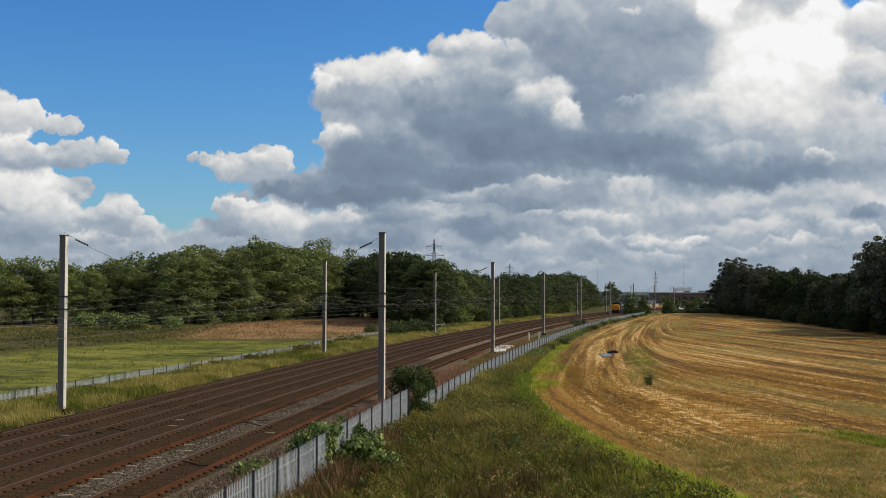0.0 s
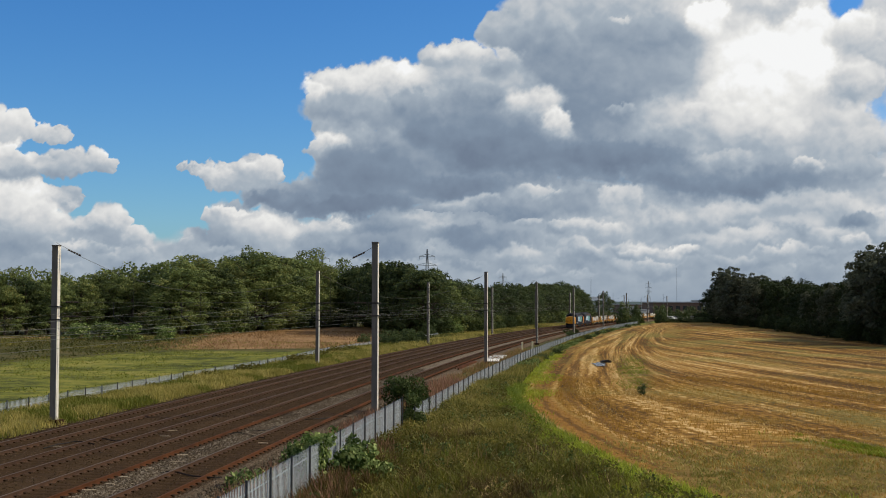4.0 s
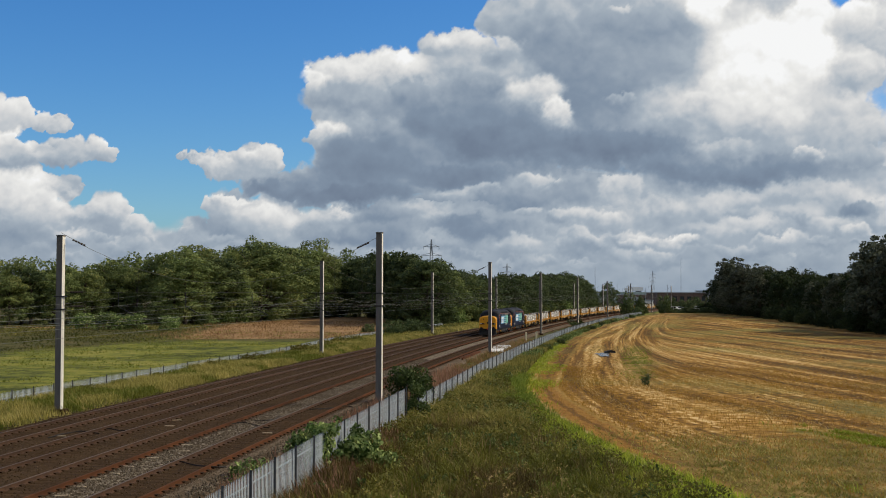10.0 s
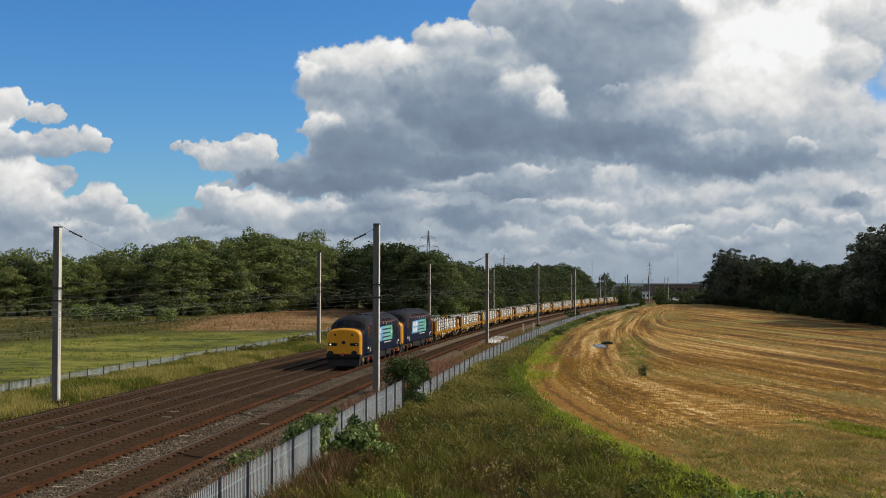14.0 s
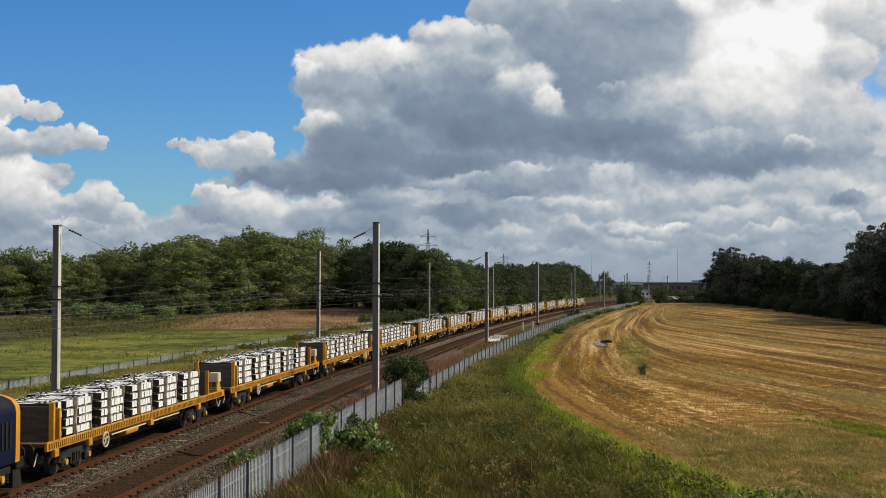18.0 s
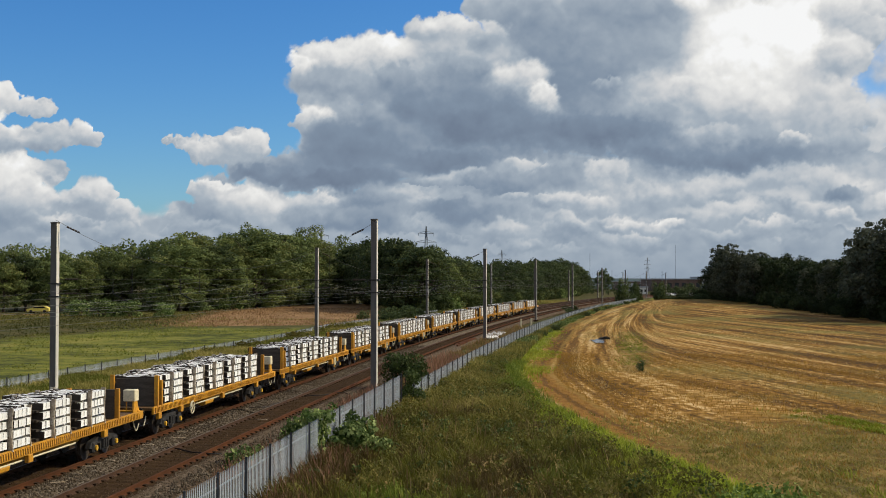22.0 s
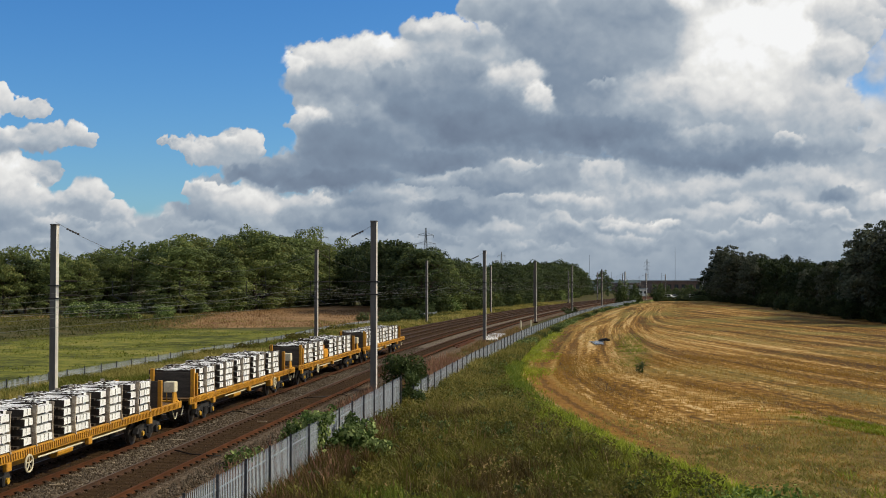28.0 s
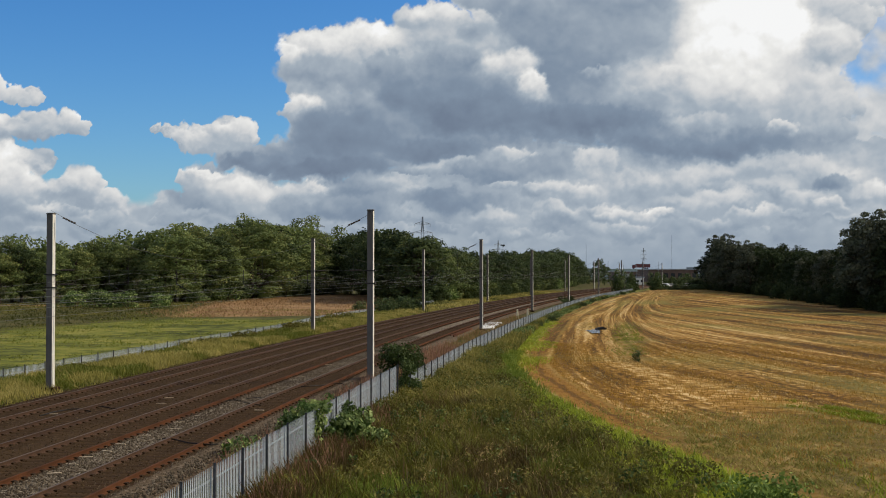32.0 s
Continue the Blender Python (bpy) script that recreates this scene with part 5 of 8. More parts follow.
        # raked windscreens and the quarter lights beside them, in black surrounds
        def pane(name, lo, hi, t0, t1, side):
            ring = lambda sec, q: [sec[int(q)][c] + (sec[min(8, int(q) + 1)][c] - sec[int(q)][c]) * (q - int(q)) for c in (0, 1)]
            bm_ = bmesh.new()
            rows_ = []
            for t_ in (t0, (t0 + t1) / 2, t1):
                for q_ in (lo, (lo + hi) / 2, hi):
                    (ya, za), (yb, zb) = ring(brow, q_), ring(cab, q_)
                    p = Vector((sg * (6.85 + 0.37 * t_), side * (ya + (yb - ya) * t_), za + (zb - za) * t_))
                    rows_.append((bm_.verts.new(p + Vector((sg * 0.016, side * 0.006, 0.012))), bm_.verts.new(p - Vector((sg * 0.02, 0, 0.02)))))
            for r_ in (0, 1):
                for c_ in (0, 1):
                    k4 = (r_ * 3 + c_, r_ * 3 + c_ + 1, r_ * 3 + c_ + 4, r_ * 3 + c_ + 3)
                    for e_ in (0, 1):
                        bm_.faces.new([rows_[k_][e_] for k_ in k4])
            for k_, l_ in ((0, 1), (1, 2), (2, 5), (5, 8), (8, 7), (7, 6), (6, 3), (3, 0)):
                bm_.faces.new((rows_[k_][0], rows_[l_][0], rows_[l_][1], rows_[k_][1]))
            bmesh.ops.recalc_face_normals(bm_, faces=bm_.faces)
            part(name, bm_, M_DARKGLASS, loco)

        for side in (1, -1):
            pane("windscreen", 5.25, 7.75, 0.1, 0.86, side)
            pane("quarter_light", 3.7, 5.0, 0.2, 0.9, side)
        for side in (1, -1):
            y = side * 1.346
            th = 0.012 * side
            cw = part("cab_window", slanted(bmesh.new(), min(sg * 6.3, sg * 6.74), max(sg * 6.3, sg * 6.74), 2.2, 2.86, y - 0.02 * side, 0.03 * side, 0.03 * sg), M_DARKGLASS, loco)
            for x0, x1, z0, z1 in ((6.26, 6.3, 2.18, 2.9), (6.74, 6.78, 2.18, 2.9), (6.26, 6.78, 2.87, 2.9)):
                part("window_frame", slanted(bmesh.new(), min(sg * x0, sg * x1), max(sg * x0, sg * x1), z0, z1, y - 0.02 * side, 0.034 * side, 0.0), M_ORANGE, cw, "thin orange window frame")
            # no recess is cut: a thin black panel stands for the shade in it
            part("cab_door", slanted(bmesh.new(), min(sg * 5.68, sg * 6.02), max(sg * 5.68, sg * 6.02), 1.02, 3.0, y, th, 0), M_BLACK, loco, "cab door, black in place of a shaded recess")
            part("door_window", slanted(bmesh.new(), min(sg * 5.72, sg * 5.98), max(sg * 5.72, sg * 5.98), 2.2, 2.8, y + th, th, 0), M_DARKGLASS, loco)
            for x in (5.6, 6.1):
                bm = bmesh.new()
                tube(bm, (sg * x, y + 0.04 * side, 1.25), (sg * x, y + 0.04 * side, 2.5), 0.009, 5)
                part("handrail", bm, M_BOGIE, loco)
            for z in (1.08, 1.15, 1.22, 1.29, 1.36):
                part("step_bar", box(bmesh.new(), min(sg * 5.7, sg * 6.02), max(sg * 5.7, sg * 6.02), y - 0.022, y + 0.022, z, z + 0.04), M_CREAM, loco, "pale step bar" if z < 1.1 else "")
            for i in range(5):
                x = 6.3 + i * 0.11
                part("number_bar", slanted(bmesh.new(), min(sg * x, sg * (x + 0.075)), max(sg * x, sg * (x + 0.075)), 1.27, 1.42, y - 0.012 * side, 0.02 * side, 0.015), M_WHITE, loco)
            for x in (7.5, 7.75, 8.0):
                part("nose_louvre", slanted(bmesh.new(), min(sg * x, sg * x + 0.09), max(sg * x, sg * x + 0.09), 1.35, 2.1, side * 1.272, 0.014 * side, 0), M_BLACK, loco)
    for side in (1, -1):
        y, th = side * 1.346, 0.010 * side
        part("emblem_panel", slanted(bmesh.new(), 0.75, 4.3, 1.6, 2.72, y, th, -0.17), M_SKYBLUE, loco, "light blue leaning emblem panel")
        # two rows of slanting white bars stand for the lettering
        for z0, z1, gaps in ((2.23, 2.6, (0.3, 0.1, 0.3, 0.26, 0.27, 0.3, -0.12, 0.3, 0.33, 0.1, 0.24)), (1.72, 2.09, (0.28, 0.27, 0.3, 0.32, 0.1, 0.3, 0.26, 0.29))):
            x = 4.02 - 0.15 * (z0 < 2)
            for w in gaps:
                if w > 0:
                    part("emblem_bar", slanted(bmesh.new(), x - w * 0.8, x, z0, z1, y + th, th, -0.07), M_WHITE, loco)
                x -= abs(w)
        for k, z0 in enumerate((1.62, 1.92, 2.22, 2.52)):
            part("emblem_stripe", slanted(bmesh.new(), -3.0 + 0.12 * abs(k - 1.5), 0.72, z0, z0 + 0.2, y, th, -0.03), M_BAND, loco, "blue to sea-green emblem stripe")
        bm = bmesh.new()
        disc(bm, 0, 0, 0, 0.68, abs(th), 24)
        ob = part("emblem_disc", bm, M_TEAL, loco, "sea-green emblem disc")
        ob.matrix_basis = pose(-3.15, y + th, 2.17) @ Matrix.Diagonal((0.72, 1, 0.9, 1))
        bm = bmesh.new()
        star = []
        for i in range(16):
            r = 0.55 if i % 4 == 0 else (0.12 if i % 2 else 0.24)
            star.append((-3.15 + r * 0.72 * math.sin(i * math.pi / 8), 2.17 + r * 0.95 * math.cos(i * math.pi / 8)))
        prism(bm, star, min(y + th * 1.6, y + th * 2.4), max(y + th * 1.6, y + th * 2.4))
        part("emblem_star", bm, M_WHITE, loco, "white pointed emblem star")
        for i in range(19):
            part("lettering_bar", slanted(bmesh.new(), -2.9 + i * 0.16, -2.9 + i * 0.16 + 0.11 - 0.03 * (i % 3), 1.42, 1.51, y, th, 0), M_WHITE, loco)
        part("cantrail_stripe", box(bmesh.new(), -6.3, 6.3, min(y - .03 * side, y + .012 * side), max(y - .03 * side, y + .012 * side), 3.05, 3.068), M_ORANGE, loco, "thin orange cantrail stripe")
        part("bodyside_window", slanted(bmesh.new(), -5.0, -4.1, 1.75, 2.85, y, th, 0), M_DARKGLASS, loco)
        bm = bmesh.new()
        tube(bm, (-4.95, y + 0.02 * side, 1.8), (-4.3, y + 0.02 * side, 2.8), 0.02, 4)
        part("window_brace", bm, M_BLUE, loco)
        part("bodyside_grille", slanted(bmesh.new(), 4.65, 5.2, 1.8, 2.75, y, th, 0), M_BLACK, loco)
        for x in (-3.2, -2.0, -0.8, 0.4, 1.6, 2.8):
            part("roof_louvre", box(bmesh.new(), x, x + 0.9, side * 1.25 - 0.06, side * 1.25 + 0.06, 3.12, 3.32, 0.02), M_ROOF, loco)
            bm = bmesh.new()
            tube(bm, (x, side * 1.36, 2.82), (x, side * 1.36, 3.02), 0.022, 5)
            part("lifting_eye", bm, M_CREAM, loco)
        for x in (-2.6, 2.3):
            bm = bmesh.new()
            box(bm, x - 1.0, x + 1.0, min(side * 0.75, side * 1.25), max(side * 0.75, side * 1.25), 0.42, 0.95, 0.05)
            part("battery_box", bm, M_BLACK, loco)
    part("fuel_tank", box(bmesh.new(), -1.4, 1.2, -1.2, 1.2, 0.3, 0.92, 0.12), M_BLACK, loco)
    part("roof_grille", box(bmesh.new(), -4.6, -2.4, -0.6, 0.6, 3.57, 3.71, 0.05), M_BLACK, loco)
    part("roof_panel", box(bmesh.new(), -1.6, 2.2, -0.5, 0.5, 3.59, 3.7, 0.04), M_ROOF, loco)
    part("exhaust_port", box(bmesh.new(), 2.6, 3.2, -0.25, 0.25, 3.6, 3.76, 0.04), M_BLACK, loco)
    part("roof_panel", box(bmesh.new(), 3.6, 5.4, -0.45, 0.45, 3.59, 3.68, 0.04), M_ROOF, loco)
    for cx in (5.65, -5.65):
        bg = part("bogie", box(bmesh.new(), cx - 2.6, cx + 2.6, -0.55, 0.55, 0.55, 0.85, 0.03), M_BLACK, loco)
        for side in (1, -1):
            bm = bmesh.new()
            y0, y1 = sorted((side * 0.98, side * 1.14))
            box(bm, cx - 2.65, cx + 2.65, y0, y1, 0.62, 0.84, 0.03)
            for ax in (-2.05, 0, 2.05):
                box(bm, cx + ax - 0.3, cx + ax + 0.3, y0, y1, 0.36, 0.66, 0.03)
            part("side_frame", bm, M_BLACK, bg)
            for ax in (-2.05, 0, 2.05):
                bm = bmesh.new()
                disc(bm, cx + ax, side * 1.17, 0.545, 0.105, 0.07, 12)
                part("axle_cover", bm, M_AXLE if ax else M_ORANGE, bg)
                for q in (-0.42, 0.42):
                    bm = bmesh.new()
                    for zz in range(4):
                        disc_z = 0.4 + zz * 0.075
                        tube(bm, (cx + ax + q, side * 1.08, disc_z), (cx + ax + q, side * 1.08, disc_z + 0.04), 0.085, 8)
                    part("spring", bm, M_RED if ax * q < 0 else M_BLACK, bg)
        for ax in (-2.05, 0, 2.05):
            wheelset(loco, cx + ax, 0.545, WHEEL_L)
    return loco


WAGON_LEN = 19.68


def wx(u):
    return WAGON_LEN / 2 - u


def concrete_sleeper_mesh():
    """A white sleeper with raised ends and rail fastenings; shade is painted on its flanks."""
    bm = bmesh.new()
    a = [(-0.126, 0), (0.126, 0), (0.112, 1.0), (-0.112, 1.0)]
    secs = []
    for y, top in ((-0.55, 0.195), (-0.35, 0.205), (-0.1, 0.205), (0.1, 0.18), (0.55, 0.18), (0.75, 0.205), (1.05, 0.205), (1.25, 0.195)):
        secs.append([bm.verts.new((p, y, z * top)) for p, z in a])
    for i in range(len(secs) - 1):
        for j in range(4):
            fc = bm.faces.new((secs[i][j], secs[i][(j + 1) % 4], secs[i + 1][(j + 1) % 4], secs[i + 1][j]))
            # only the top is concrete white; flanks and underside get a shade colour
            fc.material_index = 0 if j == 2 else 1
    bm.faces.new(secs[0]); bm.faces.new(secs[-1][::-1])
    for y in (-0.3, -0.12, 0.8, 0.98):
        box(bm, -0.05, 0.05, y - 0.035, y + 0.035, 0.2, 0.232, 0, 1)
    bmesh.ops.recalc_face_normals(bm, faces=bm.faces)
    return mesh_of("concrete_sleeper", bm, [M_CONCRETE, M_TIMBERSHADE])


def stack_frame_mesh(half):
    """Packing timbers and dark shade fill between the layers, and the bowed white strip that holds a stack."""
    bm = bmesh.new()
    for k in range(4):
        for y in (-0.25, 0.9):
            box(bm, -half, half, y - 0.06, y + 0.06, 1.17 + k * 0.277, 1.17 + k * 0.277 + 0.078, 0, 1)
        # a dark slab in the gap stands in for the shade between layers
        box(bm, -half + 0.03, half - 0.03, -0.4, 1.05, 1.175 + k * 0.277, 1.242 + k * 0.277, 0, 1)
    x0 = -half - 0.07
    for y in (1, -1):
        for k in range(5):
            z0, z1 = 1.17 + k * 0.235, 1.17 + (k + 1) * 0.235
            o0, o1 = (1.29 - 0.02 * math.sin(k * 0.75)), (1.29 - 0.02 * math.sin((k + 1) * 0.75))
            if k == 0:
                o0 = 1.31
            w0, w1 = 0.034 - 0.003 * k, 0.034 - 0.003 * (k + 1)
            if y < 0:
                o0, o1 = o0 - 0.7, o1 - 0.7
            vs = [bm.verts.new(p) for p in ((x0 - w0, y * o0, z0), (x0 + w0, y * o0, z0), (x0 + w1, y * o1, z1), (x0 - w1, y * o1, z1),
                                            (x0 - w0, y * (o0 - 0.14), z0), (x0 + w0, y * (o0 - 0.14), z0), (x0 + w1, y * (o1 - 0.14), z1), (x0 - w1, y * (o1 - 0.14), z1))]
            for q in ((0, 1, 2, 3), (4, 5, 6, 7), (0, 1, 5, 4), (1, 2, 6, 5), (2, 3, 7, 6), (3, 0, 4, 7)):
                bm.faces.new([vs[i] for i in q])
    bmesh.ops.recalc_face_normals(bm, faces=bm.faces)
    return mesh_of("stack_frame", bm, [M_STRIP, M_TIMBERSHADE])


CSLEEPER = concrete_sleeper_mesh()
STACK = [stack_frame_mesh(0.37), stack_frame_mesh(0.5)]


def build_wagon():
    wagon = empty("sleeper_wagon", "yellow bogie flat wagon loaded with stacks of white concrete sleepers", "wagon", group="wagons of the train")
    bm = bmesh.new()
    box(bm, wx(18.95), wx(0.5), -1.2, 1.2, 1.06, 1.15)
    for k in range(28):
        box(bm, wx(18.6) + k * 0.65, wx(18.6) + k * 0.65 + 0.6, -1.18, 1.18, 1.145, 1.165)
    part("deck", bm, M_DECK, wagon, "rusty brown deck")
    for side in (1, -1):
        bm = bmesh.new()
        y0, y1 = sorted((side * 1.2, side * 1.28))
        box(bm, wx(19.0), wx(0.45), y0, y1, 0.93, 1.2, 0.008)
        part("sole_bar", bm, M_WAGON, wagon, "yellow ribbed side beam")
        bm = bmesh.new()
        y0, y1 = sorted((side * 1.28, side * 1.286))
        part("rib_backing", box(bmesh.new(), wx(18.62), wx(0.58), y0, y1, 0.985, 1.155), M_DECK, wagon, "dark brown band behind the ribs")
        y0, y1 = sorted((side * 1.286, side * 1.312))
        for k in range(118):
            x = wx(18.6) + k * 0.153
            prism(bm, [(x, 0.98), (x + 0.066, 0.98), (x + 0.1, 1.16), (x + 0.034, 1.16)], y0, y1)
        part("sole_bar_ribs", bm, M_WAGON, wagon)
        bm = bmesh.new()
        prism(bm, [(wx(14.2), 0.62), (wx(5.2), 0.62), (wx(3.8), 0.93), (wx(15.6), 0.93)], *sorted((side * 0.55, side * 0.7)))
        part("truss_beam", bm, M_WAGON, wagon)
        bm = bmesh.new()
        tube(bm, (wx(13.2), side * 1.1, 0.78), (wx(6.0), side * 1.1, 0.78), 0.028, 6)
        part("brake_pipe", bm, M_CREAM, wagon)
        for u in (1.0, 3.6, 9.4, 15.2):
            part("side_bracket", box(bmesh.new(), wx(u + .3), wx(u), *sorted((side * 1.16, side * 1.3)), 0.7, 0.94, 0.02), M_WAGON, wagon)
        for u, h in ((0.92, 2.35), (1.36, 2.14), (16.55, 2.2)):
            part("stanchion", box(bmesh.new(), wx(u) - 0.06, wx(u) + 0.06, *((1.14, 1.3) if side > 0 else (-0.57, -0.41)), 1.1, h, 0.015), M_WAGON, wagon)
    for u, h in ((0.86, 2.2), (16.4, 2.16)):
        hb = part("headboard", box(bmesh.new(), wx(u + 0.2) - 0.04, wx(u + 0.2) + 0.04, -0.4, 1.13, 1.17, h, 0.01), M_BOARD, wagon, "dark weathered headboard")
    bm = bmesh.new()
    box(bm, wx(13), wx(6.5), -0.3, 0.3, 0.55, 1.05, 0.03)
    part("centre_beam", bm, M_DECK, wagon)
    bm = bmesh.new()
    tube(bm, (wx(8.6), 0.95, 0.72), (wx(7.4), 0.95, 0.72), 0.17, 10)
    part("brake_cylinder", bm, M_WAGON, wagon)
    bm = bmesh.new()
    for k in range(20):
        a, b = k * math.pi / 10, (k + 1) * math.pi / 10
        tube(bm, (wx(4.9) + 0.24 * math.cos(a), 1.34, 0.76 + 0.24 * math.sin(a)), (wx(4.9) + 0.24 * math.cos(b), 1.34, 0.76 + 0.24 * math.sin(b)), 0.03, 5)
    for k in range(5):
        a = k * 1.2566 + 0.3
        tube(bm, (wx(4.9), 1.34, 0.76), (wx(4.9) + 0.24 * math.cos(a), 1.34, 0.76 + 0.24 * math.sin(a)), 0.02, 4)
    part("brake_handwheel", bm, M_CREAM, wagon, "cream spoked brake handwheel")
    bm = bmesh.new()
    box(bm, wx(18.9), wx(18.5), 0.7, 1.15, 1.56, 1.98, 0.03)
    part("equipment_box", bm, M_CREAM, wagon, "cream equipment box")
    bm = bmesh.new()
    prism(bm, [(wx(19.05), 1.16), (wx(18.4), 1.16), (wx(18.5), 1.58), (wx(18.8), 1.58)], 1.06, 1.12)
    for q in (0.75, 1.08):
        box(bm, wx(18.7), wx(18.66), q, q + 0.04, 1.15, 1.6)
    part("box_bracket", bm, M_WAGON, wagon)
    part("end_rail", box(bmesh.new(), wx(18.95), wx(18.8), -1.2, 1.2, 1.16, 1.22, 0.02), M_WAGON, wagon)
    for sg, u in ((1, 0.45), (-1, 18.75)):
        for y in (-0.86, 0.86):
            bm = bmesh.new()
            x = wx(u)
            tube(bm, (x, y, 1.02), (x + sg * 0.4, y, 1.02), 0.08, 8)
            tube(bm, (x + sg * 0.38, y, 1.02), (x + sg * 0.43, y, 1.02), 0.2, 12)
            part("buffer", bm, M_BLACK, wagon)
        bm = bmesh.new()
        tube(bm, (wx(u), 0, 0.95), (wx(u) + sg * 0.5, 0, 0.9), 0.07, 6)
        part("coupling", bm, M_BLACK, wagon)
        bm = bmesh.new()
        hang = [k / 8 for k in range(9 if sg < 0 else 4)]
        polyline(bm, [(wx(u) + sg * 0.62 * c, 0.98, 0.88 - 0.42 * math.sin(math.pi * c * 0.85)) for c in hang], 0.02, 5)
        part("brake_hose", bm, M_CREAM, wagon, "pale brake hose")
    for u in (3.0, 15.7):
        cx = wx(u)
        bg = part("bogie", box(bmesh.new(), cx - 0.3, cx + 0.3, -1.0, 1.0, 0.5, 0.92, 0.04), M_BLACK, wagon)
        for side in (1, -1):
            bm = bmesh.new()
            y0, y1 = sorted((side * 0.94, side * 1.1))
            prism(bm, [(cx - 1.3, 0.44), (cx - 1.15, 0.62), (cx - 0.5, 0.74), (cx + 0.5, 0.74), (cx + 1.15, 0.62), (cx + 1.3, 0.44), (cx + 1.05, 0.4), (cx + 0.72, 0.54), (cx + 0.4, 0.5), (cx + 0.38, 0.28), (cx - 0.38, 0.28), (cx - 0.4, 0.5), (cx - 0.72, 0.54), (cx - 1.05, 0.4)], y0, y1)
            part("side_frame", bm, M_BOGIE, bg)
            for ax in (-0.9, 0.9):
                bm = bmesh.new()
                disc(bm, cx + ax, side * 1.18, 0.42, 0.09, 0.06, 12)
                part("axle_cover", bm, M_AXLE, bg)
                part("axle_box", box(bmesh.new(), cx + ax - 0.19, cx + ax + 0.19, *sorted((side * 0.98, side * 1.15)), 0.26, 0.6, 0.04), M_BOGIE, bg)
            for q in (-0.2, 0, 0.2):
                bm = bmesh.new()
                tube(bm, (cx + q, side * 1.12, 0.34), (cx + q, side * 1.12, 0.62), 0.07, 8)
                part("spring", bm, M_BOGIE, bg)
        for ax in (-0.9, 0.9):
            wheelset(wagon, cx + ax, 0.42, WHEEL_S)
    return wagon


# places of the sleepers in a layer: along the wagon, and across it
WIDE_ROW = ((-0.396, 0), (-0.132, 0), (0.132, 0), (0.396, 0))
SPLIT_ROW = ((-0.235, 0), (0.03, 0), (0.4, -0.42), (0.82, -0.42))


def load_wagon(wagon, skip=()):
    """Ten stacks in five pairs, the first of each pair set back a little, four layers high."""
    r = random.Random(sum(skip) + len(train))
    for k in range(10):
        if k in skip:
            continue
        u = 2.2 + (k // 2) * 2.86 + (k % 2) * 1.04
        st = part("packing_frame", STACK[k % 2], None, wagon, "pale strips, dark packing timbers and dark fill standing for shade")
        st.matrix_basis = pose(wx(u), 0, 0)
        for z in range(4):
            shift = r.uniform(-0.02, 0.02), (-0.08 if k % 2 == 0 else 0.02) + r.uniform(-0.03, 0.03), r.uniform(-0.6, 0.6)
            for i, (ahead_, inset) in enumerate(WIDE_ROW if k % 2 else SPLIT_ROW):
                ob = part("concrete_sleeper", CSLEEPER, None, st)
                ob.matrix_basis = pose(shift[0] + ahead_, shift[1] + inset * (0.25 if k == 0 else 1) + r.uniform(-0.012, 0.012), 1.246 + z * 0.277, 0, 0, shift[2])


train = []
SPEED, NOSE, LOCO_LEN = 22.217, 136.55, 18.75
loco_a, loco_b = build_loco(True), build_loco(False)
train += [(loco_a, LOCO_LEN / 2 - 0.1), (loco_b, LOCO_LEN * 1.5 - 0.75)]
bare = build_wagon()
for k in range(15):
    wg = bare if k == 0 else copy_thing(first_bare, Matrix())
    if k == 0:
        first_bare = copy_thing(bare, Matrix())      # an empty one to copy from
    load_wagon(wg, skip=(4,) if k == 13 else ())
    if k in (2, 3, 6, 7, 8, 9, 12):      # some have the handwheel at their other end
        for o in wg.children:
            if o.name.split(".")[0] == "brake_handwheel":
                o.matrix_basis = pose(-9.3, 0, 0)
        part("valve_box", box(bmesh.new(), wx(13.95), wx(13.5), 1.05, 1.3, 0.6, 0.92, 0.02), M_WAGON, wg)
    if k == 13:
        bm = bmesh.new()
        box(bm, wx(8.6), wx(7.4), 0.2, 1.2, 1.17, 1.75, 0.08)
        box(bm, wx(8.3), wx(7.8), 0.4, 1.0, 1.75, 2.0, 0.05)
        part("generator", bm, M_YELLOW, wg, "yellow generator strapped between the stacks")
    if k == 14:
        for o in [c for c in wg.children if c.name.split(".")[0] in ("equipment_box", "box_bracket")]:
            bpy.data.objects.remove(o)
        bm = bmesh.new()
        box(bm, wx(18.7), wx(18.55), -0.95, -0.75, 1.3, 1.75, 0.02)
        part("tail_lamp", bm, M_WHITE, wg, "white tail lamp")
    train.append((wg, LOCO_LEN * 2 - 0.2 + WAGON_LEN * (k + 0.5)))
for o in list(first_bare.children_recursive) + [first_bare]:
    bpy.data.objects.remove(o)
